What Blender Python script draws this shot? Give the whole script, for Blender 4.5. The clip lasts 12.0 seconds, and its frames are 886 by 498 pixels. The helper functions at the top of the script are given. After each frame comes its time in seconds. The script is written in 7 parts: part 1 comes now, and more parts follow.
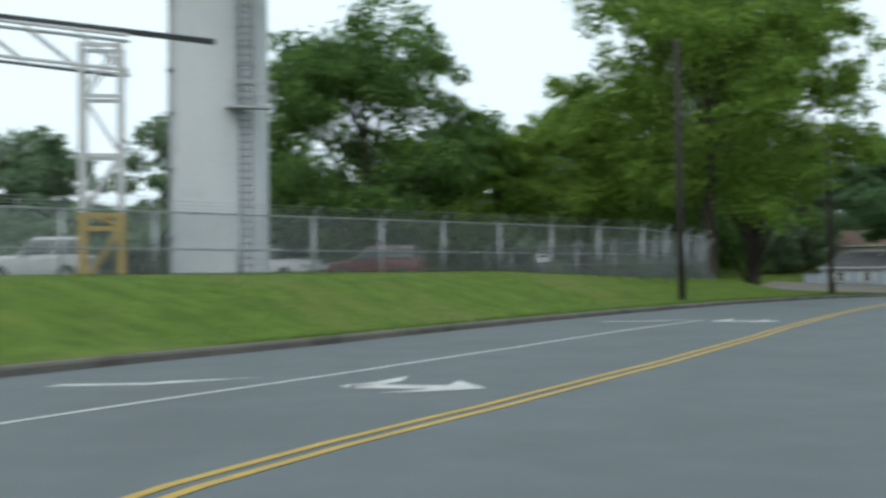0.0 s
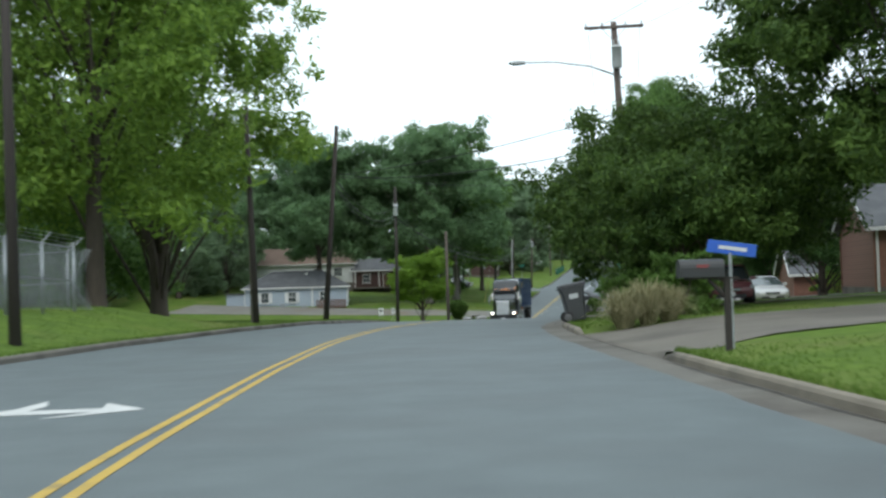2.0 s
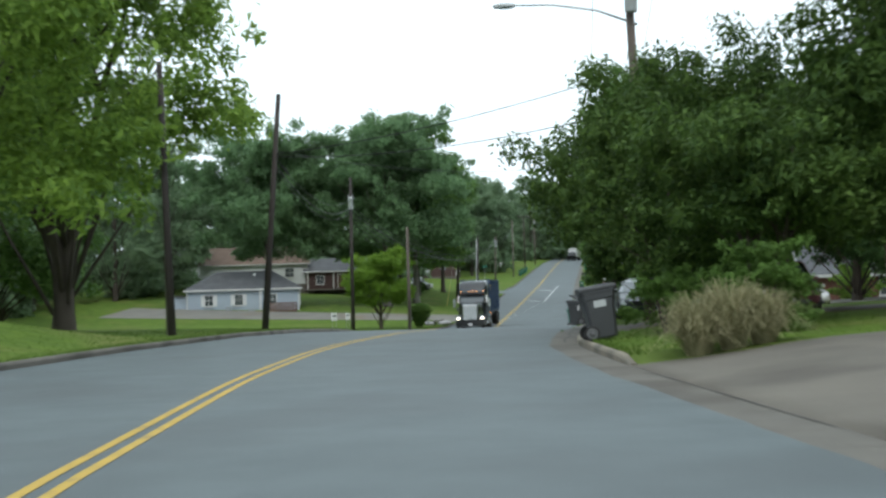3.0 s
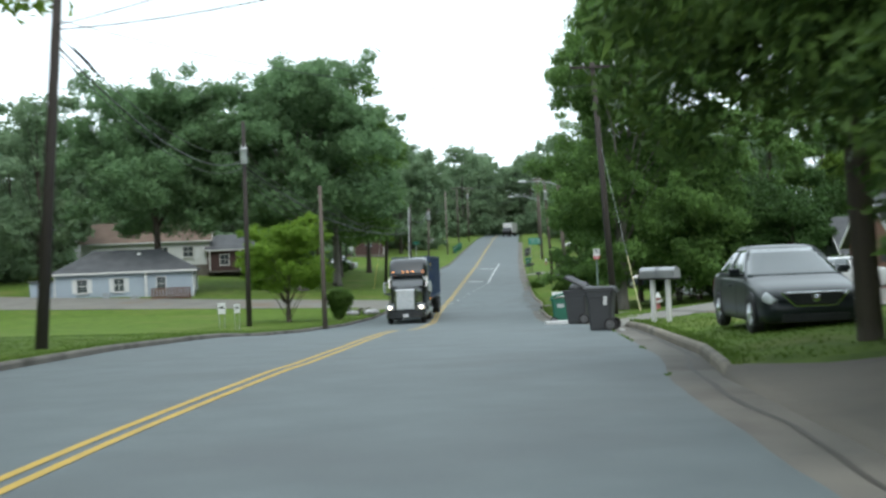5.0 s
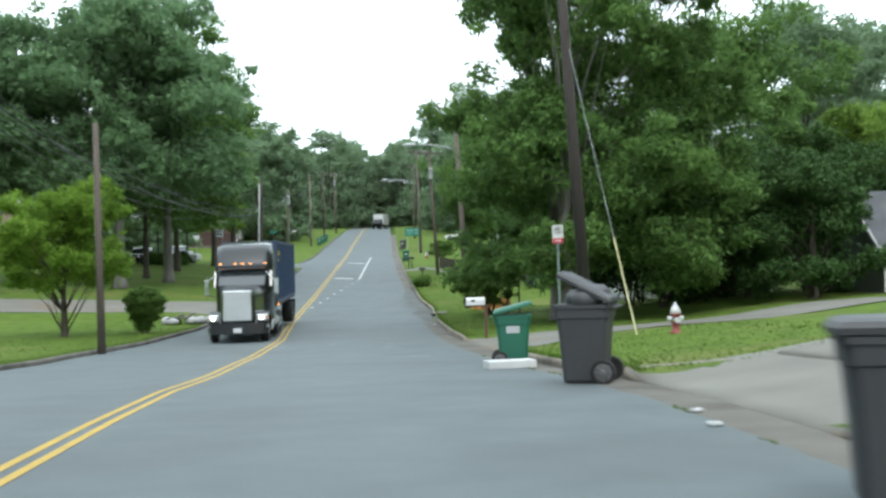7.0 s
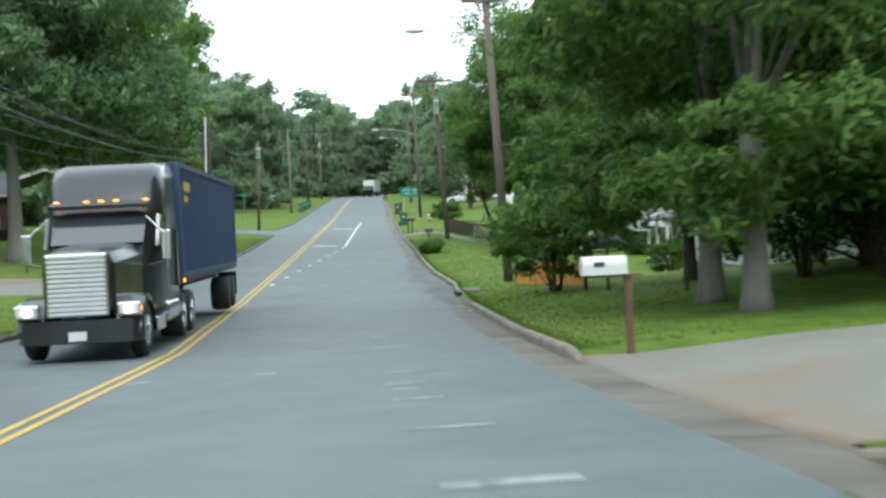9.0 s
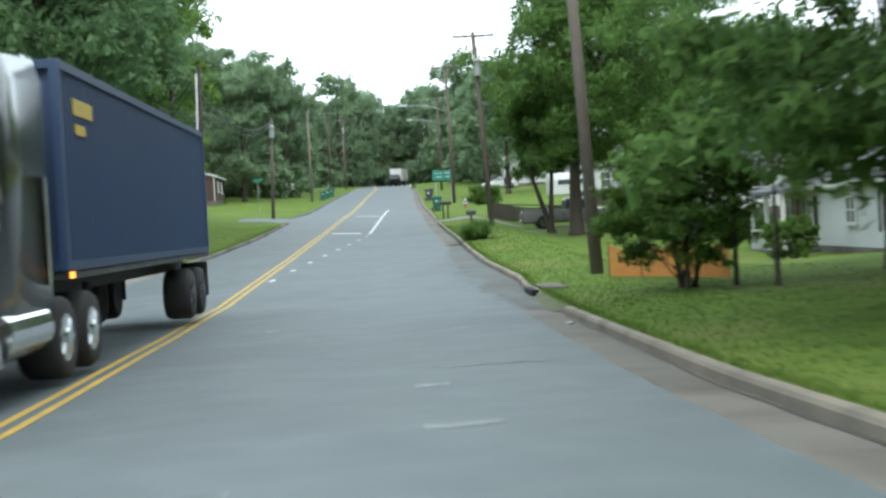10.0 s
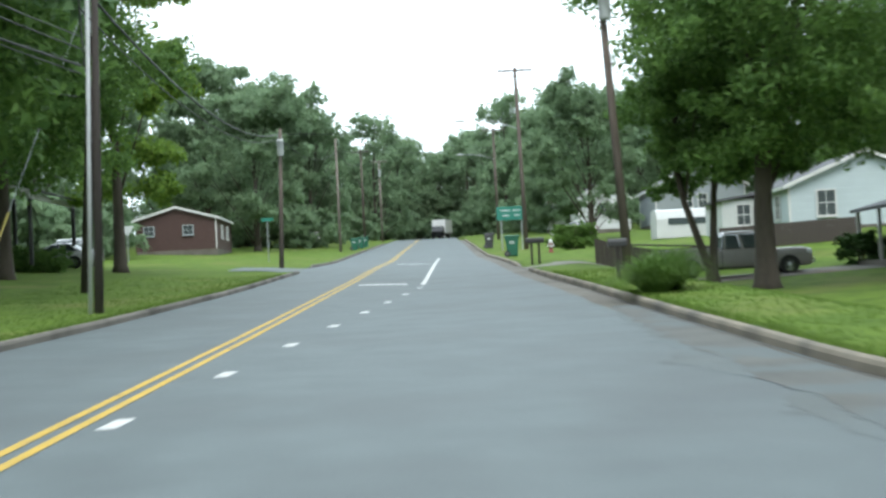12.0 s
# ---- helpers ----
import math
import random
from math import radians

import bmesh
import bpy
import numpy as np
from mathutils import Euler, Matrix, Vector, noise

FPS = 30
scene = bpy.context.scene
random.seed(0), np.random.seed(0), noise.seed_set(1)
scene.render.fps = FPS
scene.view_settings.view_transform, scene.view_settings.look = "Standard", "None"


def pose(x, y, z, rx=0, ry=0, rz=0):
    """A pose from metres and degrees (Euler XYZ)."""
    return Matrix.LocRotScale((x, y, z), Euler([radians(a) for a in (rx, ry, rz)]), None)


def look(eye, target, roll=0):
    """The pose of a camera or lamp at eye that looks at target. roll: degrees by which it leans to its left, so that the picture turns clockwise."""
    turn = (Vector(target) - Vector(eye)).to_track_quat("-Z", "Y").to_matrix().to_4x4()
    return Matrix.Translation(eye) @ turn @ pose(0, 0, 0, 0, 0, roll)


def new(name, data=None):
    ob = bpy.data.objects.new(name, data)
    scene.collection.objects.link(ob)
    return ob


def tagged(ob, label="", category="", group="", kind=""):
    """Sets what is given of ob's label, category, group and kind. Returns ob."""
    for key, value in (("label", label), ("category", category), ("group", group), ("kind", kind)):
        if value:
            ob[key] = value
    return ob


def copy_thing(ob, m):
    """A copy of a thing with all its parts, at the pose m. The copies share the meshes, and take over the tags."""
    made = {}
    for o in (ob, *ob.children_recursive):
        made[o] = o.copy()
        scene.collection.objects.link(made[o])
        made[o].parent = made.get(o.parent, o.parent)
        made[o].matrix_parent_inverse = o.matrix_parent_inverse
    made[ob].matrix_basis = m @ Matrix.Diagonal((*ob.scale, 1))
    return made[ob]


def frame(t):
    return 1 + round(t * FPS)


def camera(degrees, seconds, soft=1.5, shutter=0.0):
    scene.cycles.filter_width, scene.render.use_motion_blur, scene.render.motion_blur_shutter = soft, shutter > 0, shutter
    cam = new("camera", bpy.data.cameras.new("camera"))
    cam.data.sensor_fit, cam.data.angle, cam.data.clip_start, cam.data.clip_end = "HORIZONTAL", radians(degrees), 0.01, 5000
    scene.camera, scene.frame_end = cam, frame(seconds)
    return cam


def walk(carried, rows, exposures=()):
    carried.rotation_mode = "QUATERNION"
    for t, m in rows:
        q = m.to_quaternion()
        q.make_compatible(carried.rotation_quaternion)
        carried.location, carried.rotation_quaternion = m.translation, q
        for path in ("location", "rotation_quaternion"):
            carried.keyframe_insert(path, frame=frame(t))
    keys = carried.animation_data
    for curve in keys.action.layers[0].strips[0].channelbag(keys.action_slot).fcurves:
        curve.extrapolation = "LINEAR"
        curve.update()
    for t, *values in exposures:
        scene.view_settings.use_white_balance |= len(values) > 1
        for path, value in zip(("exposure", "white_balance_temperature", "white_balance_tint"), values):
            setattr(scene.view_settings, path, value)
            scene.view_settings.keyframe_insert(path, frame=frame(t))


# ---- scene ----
# ---- camera and its walk: seconds, place, turn in degrees ----
cam = camera(38.0, 12.0, soft=2.6, shutter=0.5)
PATH = [
    (0, 0.09, -3.08, 1.76, 91.22, 0.60, 6.86),
    (0.5, 0.18, 1.59, 1.79, 91.58, 0.84, -2.65),
    (1, 0.91, 6.39, 1.80, 91.56, 0.79, -11.42),
    (1.5, 2.12, 11.14, 1.80, 91.50, 1.40, -15.98),
    (2, 3.55, 16.43, 1.82, 91.72, 1.76, -18.23),
    (2.5, 5.17, 22.03, 1.84, 91.70, 1.76, -19.24),
    (3, 6.92, 27.73, 1.88, 91.73, 1.72, -20.17),
    (3.2, 7.67, 30.07, 1.89, 91.70, 1.60, -20.57),
    (4.8, 14.76, 49.29, 1.93, 91.29, 1.92, -22.84),
    (5, 15.72, 51.72, 1.92, 90.67, 2.35, -23.47),
    (5.5, 18.16, 57.72, 1.88, 91.35, 2.16, -25.18),
    (6, 20.96, 63.91, 1.84, 90.47, 1.85, -27.00),
    (6.5, 23.87, 70.08, 1.76, 90.35, 1.66, -28.44),
    (6.7, 25.11, 72.54, 1.71, 90.43, 1.60, -28.92),
    (8.3, 34.65, 91.83, 0.97, 89.29, 2.21, -30.59),
    (8.5, 35.90, 94.27, 0.86, 89.22, 2.21, -30.38),
    (9, 39.00, 100.47, 0.58, 89.12, 2.63, -29.79),
    (9.5, 42.10, 106.83, 0.30, 88.91, 2.64, -29.16),
    (10, 45.20, 113.33, 0.04, 88.89, 3.15, -28.61),
    (10.5, 48.26, 119.98, -0.18, 89.17, 3.24, -28.13),
    (11, 51.39, 126.89, -0.32, 90.05, 3.38, -27.70),
    (11.5, 54.56, 134.01, -0.39, 90.57, 3.59, -27.32),
    (12, 57.85, 141.40, -0.42, 91.72, 2.93, -26.99),
]
walk(cam, [(r[0], pose(*r[1:])) for r in PATH], [(0.0, -0.04), (1.0, 0.25), (3.0, 0.42), (5.5, 0.78), (8.5, 1.10), (10.5, 1.13), (12.0, 1.10)])

# ---- light: a bright overcast sky and a wide, weak sun ----
SUN_UP, SUN_TURN = radians(52), radians(200)
world = bpy.data.worlds.new("overcast")
scene.world = world
world.use_nodes = True
wn = world.node_tree
sky = wn.nodes.new("ShaderNodeTexSky")
sky.sky_type, sky.sun_disc = "NISHITA", False
sky.sun_elevation, sky.sun_rotation = SUN_UP, SUN_TURN
sky.air_density, sky.dust_density = 1.0, 6.0
veil = wn.nodes.new("ShaderNodeMix")
veil.data_type = "RGBA"
veil.inputs[0].default_value = 0.9
veil.inputs[7].default_value = (10.2, 12.0, 12.95, 1)
wn.links.new(sky.outputs[0], veil.inputs[6])
wn.links.new(veil.outputs[2], wn.nodes["Background"].inputs[0])
wn.nodes["Background"].inputs[1].default_value = 0.1
sun = new("sun", bpy.data.lights.new("sun", "SUN"))
sun.data.energy, sun.data.angle, sun.data.color = 0.9, radians(25), (1.0, 0.99, 0.95)
sun.matrix_world = look((math.sin(SUN_TURN) * 60, math.cos(SUN_TURN) * 60, 77), (0, 0, 0))

# ---- the street's axis, its height and its edges, by metres along it ----
AXIS = [(-30, 4.09, -32.78), (-14, 1.33, -17.01), (0, 0.09, -3.08), (8, 0.68, 4.88), (16, 2.53, 12.66), (24, 4.68, 20.36), (32, 7.02, 28.02), (42, 10.38, 37.43), (54, 14.54, 48.69), (66, 19.09, 59.79), (78, 24.16, 70.66), (90, 29.50, 81.41), (102, 34.82, 92.17), (114, 40.18, 102.90), (126, 45.38, 113.72), (138, 50.37, 124.63), (150, 55.26, 135.59), (162, 60.41, 146.42), (460, 194.05, 408.70)]
HEIGHT = [(-40, 0.20), (0, 0.32), (30, 0.43), (42, 0.47), (54, 0.48), (66, 0.43), (78, 0.31), (90, 0.03), (100, -0.29), (106, -0.53), (110, -0.75), (113, -0.91), (124, -1.34), (138, -1.72), (150, -1.83), (160, -1.86), (176, -1.20), (204, -0.10), (226, 0.85), (246, 1.60), (281, 3.40), (361, 7.40), (456, 10.60)]
YELLOW = [(-40, -4.6), (0, -3.8), (8, -3.45), (13, -2.95), (20, -2.55), (28, -2.45), (35, -2.65), (42, -2.95), (52, -3.2), (62, -3.3), (70, -3.15),
          (80, -2.85), (88, -2.95), (98, -3.27), (106, -3.52), (113, -3.70), (120, -3.78), (128, -3.68), (138, -3.48), (150, -3.45), (160, -3.55), (168, -3.5), (178, -3.42), (200, -3.45), (460, -3.4)]
RIGHT = [(-40, 5.2), (20, 4.9), (28, 4.65), (35, 4.3), (42, 3.85), (54, 3.15), (62, 2.95), (66, 3.14), (73, 3.4), (78, 3.85), (85, 4.05), (92, 4.2), (100, 4.2),
         (108, 3.9), (117, 3.6), (130, 3.4), (140, 3.7), (150, 4.1), (157, 4.45), (163, 4.6), (170, 4.1), (178, 3.9), (190, 3.8), (205, 3.5), (250, 3.2), (460, 3.2)]
LEFT = [(-40, -13), (15, -11.1), (23, -10.3), (30, -10.0), (40, -9.7), (50, -9.3), (60, -8.9), (70, -8.7), (81, -8.8), (90, -9.4), (100, -9.7), (111, -10.4),
        (120, -10.3), (128, -9.9), (139, -9.0), (150, -8.0), (160, -7.9), (170, -8.2), (178, -7.45), (184, -7.2), (198, -7.0), (222, -7.2), (232, -8.2), (250, -7.5), (460, -7)]
# openings in the kerbs: driveways and side roads
CUT_RIGHT = [(42.6, 53.5), (65.5, 73.3), (96, 104), (120.5, 130.7), (208.5, 214.5)]
CUT_LEFT = [(163, 175), (222, 236)]


def dense_axis():
    k = np.array([a[0] for a in AXIS], float)
    p = np.array([a[1:] for a in AXIS], float)
    out = []
    for i in range(len(k) - 1):
        a, b = max(i - 1, 0), min(i + 2, len(k) - 1)
        step = k[i + 1] - k[i]
        m1 = (p[i + 1] - p[a]) / (k[i + 1] - k[a]) * step
        m2 = (p[b] - p[i]) / (k[b] - k[i]) * step
        for u in np.arange(0, 1, 0.25):
            out.append((2 * u**3 - 3 * u**2 + 1) * p[i] + (u**3 - 2 * u**2 + u) * m1 + (3 * u**2 - 2 * u**3) * p[i + 1] + (u**3 - u**2) * m2)
    return np.array(out + [p[-1]])


AX = dense_axis()
AXS = np.concatenate([[0], np.cumsum(np.linalg.norm(np.diff(AX, axis=0), axis=1))])
AXS = AXS - AXS[8]
TAN = np.gradient(AX, axis=0)
TAN /= np.linalg.norm(TAN, axis=1)[:, None]
FAR_N = np.array([math.cos(radians(24)), -math.sin(radians(24))])


def lerp(table, s):
    return float(np.interp(s, [a[0] for a in table], [a[1] for a in table]))


def smooth(a, b, x):
    u = min(max((x - a) / (b - a), 0.0), 1.0)
    return u * u * (3 - 2 * u)


def tangent(s):
    t = np.array([np.interp(s, AXS, TAN[:, 0]), np.interp(s, AXS, TAN[:, 1])])
    return t / np.linalg.norm(t)


def spot(s, off):
    """The place in the plan, s metres along the street and off metres to the right of its axis."""
    c = np.array([np.interp(s, AXS, AX[:, 0]), np.interp(s, AXS, AX[:, 1])])
    t = tangent(s)
    if s > AXS[-1]:
        c = c + t * (s - AXS[-1])
    if s < AXS[0]:
        c = c + t * (s - AXS[0])
    near = min(max(off, -25.0), 25.0)
    return c + np.array([t[1], -t[0]]) * near + FAR_N * (off - near)


def road_z(s):
    return lerp(HEIGHT, s)


def opened(s, cuts):
    return max([smooth(a - 0.8, a + 0.4, s) * (1 - smooth(b - 0.4, b + 0.8, s)) for a, b in cuts] + [0.0])


def ground_z(s, off):
    z, l, r = road_z(s), lerp(LEFT, s), lerp(RIGHT, s)
    if off >= r:
        d = off - r
        lip = 0.16 * (1 - opened(s, CUT_RIGHT) * (1 - smooth(0, 3, d)))
        # a raised yard round the third driveway, a hollow lawn before the white bungalow
        lip += 0.30 * smooth(88, 97, s) * (1 - smooth(119, 130, s)) * smooth(0.5, 6, d) * (1 - smooth(25, 45, d))
        lip += 0.35 * smooth(112, 122, s) * (1 - smooth(140, 156, s)) * smooth(8, 14, d) * (1 - smooth(25, 45, d))
        lip += 0.12 * smooth(74, 79, s) * (1 - smooth(85, 92, s)) * smooth(0.3, 1.8, d)
        lip -= 1.35 * smooth(156, 178, s) * (1 - smooth(214, 232, s)) * smooth(1.5, 7.5, d) * (1 - smooth(30, 50, d))
        return z + lip + 0.035 * min(d, 30) + 0.10 * smooth(28, 60, s) * (1 - smooth(70, 84, s)) * smooth(0, 4, d)
    if off <= l:
        d = l - off
        lip = 0.16 * (1 - opened(s, CUT_LEFT) * (1 - smooth(0, 3, d)))
        bank = (0.95 + 0.35 * (1 - smooth(44, 62, s))) * smooth(0.3, 6.0, d) * (1 - smooth(66, 76, s))
        hill = 0.055 * max(min(d, 70) - 3, 0) * smooth(160, 190, s) + 0.02 * min(d, 60) * smooth(66, 90, s) * (1 - smooth(160, 190, s))
        return z + lip + bank + hill
    return z


def at(s, off, dz=0.0, yaw=0.0):
    """A pose on the ground; local y runs along the street, x to its right."""
    x, y = spot(s, off)
    t = tangent(s)
    return pose(x, y, ground_z(s, off) + dz, 0, 0, -math.degrees(math.atan2(t[0], t[1])) + yaw)


def at_xy(x, y, z, yaw=0.0):
    return pose(x, y, z, 0, 0, yaw)

# ---- materials ----
def mat(name, col, col2=None, scale=3.0, rough=0.7, metal=0.0, bump=0.0, fine=60.0, spec=0.5, stretch=None, island=0.0, blotch=None, coat=0.0):
    """A surface of two colours mixed by coarse and fine noise, in metres, with grain and relief."""
    m = bpy.data.materials.new(name)
    m.use_nodes = True
    nt = m.node_tree
    N, K = nt.nodes, nt.links
    b = N["Principled BSDF"]
    b.inputs["Roughness"].default_value, b.inputs["Metallic"].default_value = rough, metal
    b.inputs["Specular IOR Level"].default_value = spec
    b.inputs["Coat Weight"].default_value = coat
    b.inputs["Coat Roughness"].default_value = 0.08
    co = N.new("ShaderNodeTexCoord")
    mp = N.new("ShaderNodeMapping")
    mp.inputs[3].default_value = stretch or (1, 1, 1)
    K.new(co.outputs["Object"], mp.inputs[0])
    big = N.new("ShaderNodeTexNoise")
    big.inputs["Scale"].default_value, big.inputs["Detail"].default_value = scale, 6
    K.new(mp.outputs[0], big.inputs["Vector"])
    small = N.new("ShaderNodeTexNoise")
    small.inputs["Scale"].default_value, small.inputs["Detail"].default_value = fine, 4
    K.new(mp.outputs[0], small.inputs["Vector"])
    add = N.new("ShaderNodeMath")
    add.operation = "MULTIPLY_ADD"
    add.inputs[1].default_value = 0.45
    K.new(small.outputs[0], add.inputs[0])
    K.new(big.outputs[0], add.inputs[2])
    fac = add.outputs[0]
    if island:
        geo = N.new("ShaderNodeNewGeometry")
        more = N.new("ShaderNodeMath")
        more.operation = "MULTIPLY_ADD"
        more.inputs[1].default_value = island
        K.new(geo.outputs["Random Per Island"], more.inputs[0])
        K.new(fac, more.inputs[2])
        fac = more.outputs[0]
    rng = N.new("ShaderNodeMapRange")
    rng.inputs[1].default_value, rng.inputs[2].default_value = 0.45, 1.0 + island
    K.new(fac, rng.inputs[0])
    mix = N.new("ShaderNodeMix")
    mix.data_type = "RGBA"
    c2 = col2 or tuple(v * 0.72 for v in col)
    mix.inputs[6].default_value, mix.inputs[7].default_value = (*c2, 1), (*col, 1)
    K.new(rng.outputs[0], mix.inputs[0])
    out = mix.outputs[2]
    if blotch:
        # stains of a third colour, with a shape of their own
        third, size, low, high = blotch
        st = N.new("ShaderNodeTexNoise")
        st.inputs["Scale"].default_value, st.inputs["Detail"].default_value = size, 5
        K.new(mp.outputs[0], st.inputs["Vector"])
        r2 = N.new("ShaderNodeMapRange")
        r2.inputs[1].default_value, r2.inputs[2].default_value = low, high
        K.new(st.outputs[0], r2.inputs[0])
        m2 = N.new("ShaderNodeMix")
        m2.data_type = "RGBA"
        m2.inputs[7].default_value = (*third, 1)
        K.new(out, m2.inputs[6])
        K.new(r2.outputs[0], m2.inputs[0])
        out = m2.outputs[2]
    K.new(out, b.inputs["Base Color"])
    if bump:
        bp = N.new("ShaderNodeBump")
        bp.inputs["Strength"].default_value, bp.inputs["Distance"].default_value = bump, 0.02
        K.new(add.outputs[0], bp.inputs["Height"])
        K.new(bp.outputs[0], b.inputs["Normal"])
    return m


def leaf_mat(name, light, dark, thin=0.35):
    """Leaves: each its own green, with light coming through."""
    m = mat(name, light, dark, 0.35, 0.55, fine=2.0, island=0.9, spec=0.12)
    N, K = m.node_tree.nodes, m.node_tree.links
    b = N["Principled BSDF"]
    src = b.inputs["Base Color"].links[0].from_socket
    tr = N.new("ShaderNodeBsdfTranslucent")
    K.new(src, tr.inputs[0])
    mx = N.new("ShaderNodeMixShader")
    mx.inputs[0].default_value = thin
    K.new(b.outputs[0], mx.inputs[1])
    K.new(tr.outputs[0], mx.inputs[2])
    K.new(mx.outputs[0], N["Material Output"].inputs[0])
    return m


def glass_mat(name, tint, rough=0.05):
    return mat(name, tint, tint, 2.0, rough, 0.0, spec=0.9, coat=0.6)


def lamp_mat(name, col, power):
    m = bpy.data.materials.new(name)
    m.use_nodes = True
    b = m.node_tree.nodes["Principled BSDF"]
    b.inputs["Base Color"].default_value = (*col, 1)
    b.inputs["Emission Color"].default_value = (*col, 1)
    b.inputs["Emission Strength"].default_value = power
    return m


ASPHALT = mat("asphalt", (0.097, 0.119, 0.123), (0.067, 0.083, 0.087), 1.1, 0.72, bump=0.3, fine=60, blotch=((0.066, 0.077, 0.080), 0.30, 0.50, 0.74))
CONCRETE = mat("concrete", (0.23, 0.20, 0.155), (0.135, 0.115, 0.088), 0.9, 0.9, bump=0.35, fine=35, blotch=((0.085, 0.078, 0.064), 0.8, 0.47, 0.7))
GUTTER = mat("gutter_concrete", (0.138, 0.126, 0.106), (0.092, 0.085, 0.073), 0.8, 0.9, bump=0.25, fine=45, blotch=((0.07, 0.06, 0.049), 0.5, 0.46, 0.66))
DIRT = mat("washed_dirt", (0.098, 0.098, 0.090), (0.054, 0.056, 0.053), 0.9, 0.9, bump=0.3, fine=12, blotch=((0.080, 0.094, 0.096), 0.7, 0.46, 0.56))
EARTH = mat("bare_earth", (0.092, 0.082, 0.054), (0.062, 0.060, 0.038), 1.2, 0.95, bump=0.6, fine=16, blotch=((0.070, 0.100, 0.030), 1.6, 0.40, 0.66))
GRASS = mat("grass", (0.108, 0.165, 0.027), (0.050, 0.088, 0.016), 1.3, 0.95, bump=0.55, fine=11, spec=0.1, blotch=((0.128, 0.138, 0.043), 0.22, 0.52, 0.74))
YELLOW_PAINT = mat("yellow_paint", (0.459, 0.296, 0.041), (0.34, 0.229, 0.044), 2.0, 0.75, fine=50, blotch=((0.192, 0.148, 0.067), 3.0, 0.60, 0.72))
WHITE_PAINT = mat("white_paint", (0.533, 0.533, 0.518), (0.385, 0.385, 0.377), 2.0, 0.7, fine=50, blotch=((0.192, 0.192, 0.192), 3.0, 0.62, 0.74))
BARK = mat("bark", (0.085, 0.068, 0.053), (0.041, 0.033, 0.026), 2.0, 0.95, bump=0.9, fine=18, stretch=(1, 1, 0.25))
BARK_GREY = mat("grey_bark", (0.2, 0.185, 0.163), (0.111, 0.1, 0.089), 2.0, 0.95, bump=0.9, fine=18, stretch=(1, 1, 0.25))
POLE_DARK = mat("dark_pole_wood", (0.044, 0.035, 0.03), (0.022, 0.018, 0.016), 1.5, 0.9, bump=0.5, fine=30, stretch=(1, 1, 0.08))
POLE_BROWN = mat("brown_pole_wood", (0.122, 0.097, 0.080), (0.066, 0.052, 0.044), 1.5, 0.9, bump=0.5, fine=30, stretch=(1, 1, 0.08))
POLE_MID = mat("weathered_pole_wood", (0.140, 0.115, 0.094), (0.078, 0.064, 0.053), 1.5, 0.9, bump=0.5, fine=30, stretch=(1, 1, 0.08))
POLE_GREY = mat("grey_pole_wood", (0.2, 0.174, 0.148), (0.118, 0.1, 0.085), 1.5, 0.9, bump=0.5, fine=30, stretch=(1, 1, 0.08))
GALV = mat("galvanised_steel", (0.37, 0.385, 0.392), (0.266, 0.281, 0.289), 2.0, 0.45, 0.75, fine=20)
LIGHT_GREY = mat("light_grey_paint", (0.444, 0.459, 0.466), (0.37, 0.385, 0.392), 1.5, 0.5, fine=20)
WIRE = mat("cable", (0.026, 0.027, 0.03), (0.015, 0.015, 0.015), 3, 0.6)
BLACK = mat("black_plastic", (0.022, 0.023, 0.024), (0.015, 0.015, 0.016), 2.0, 0.5, fine=40)
RUBBER = mat("rubber", (0.021, 0.021, 0.021), (0.012, 0.012, 0.012), 3.0, 0.85, fine=40)
CHROME = mat("chrome", (0.75, 0.76, 0.77), (0.62, 0.63, 0.64), 3.0, 0.16, 1.0)
CAR_GLASS = mat("car_glass", (0.050, 0.064, 0.067), (0.040, 0.052, 0.055), 2.0, 0.08, spec=0.9, coat=0.3)
PANE_GLASS = glass_mat("window_glass", (0.05, 0.06, 0.065))
WHITE_METAL = mat("white_painted_metal", (0.548, 0.555, 0.555), (0.444, 0.451, 0.451), 0.8, 0.45, fine=12)
OAK_LEAF = leaf_mat("oak_leaves", (0.178, 0.300, 0.078), (0.058, 0.118, 0.040), 0.5)
FRESH_LEAF = leaf_mat("fresh_leaves", (0.275, 0.410, 0.070), (0.080, 0.150, 0.038), 0.5)
LIME_LEAF = leaf_mat("lime_leaves", (0.225, 0.36, 0.05), (0.10, 0.185, 0.028), 0.5)
# dark oak green, lifted and blued with some haze put into the colour
HAZED_DARK_LEAF = leaf_mat("hazed_dark_leaves", (0.195, 0.312, 0.148), (0.104, 0.180, 0.092), 0.55)
# dark evergreen green, with the shade inside backlit crowns put into the colour
SHADED_DARK_LEAF = leaf_mat("shaded_dark_leaves", (0.066, 0.130, 0.034), (0.026, 0.058, 0.019), 0.28)
OLIVE_LEAF = leaf_mat("olive_leaves", (0.108, 0.176, 0.036), (0.026, 0.058, 0.019), 0.30)
# distance haze is put into this colour: paler, bluer leaves for the far trees
HAZE_LEAF = leaf_mat("hazy_distant_leaves", (0.215, 0.305, 0.172), (0.148, 0.222, 0.132), 0.55)
BUSH_LEAF = leaf_mat("bush_leaves", (0.135, 0.235, 0.050), (0.056, 0.108, 0.028), 0.48)
DRY_GRASS = leaf_mat("dry_grass", (0.46, 0.41, 0.25), (0.13, 0.14, 0.06), 0.35)

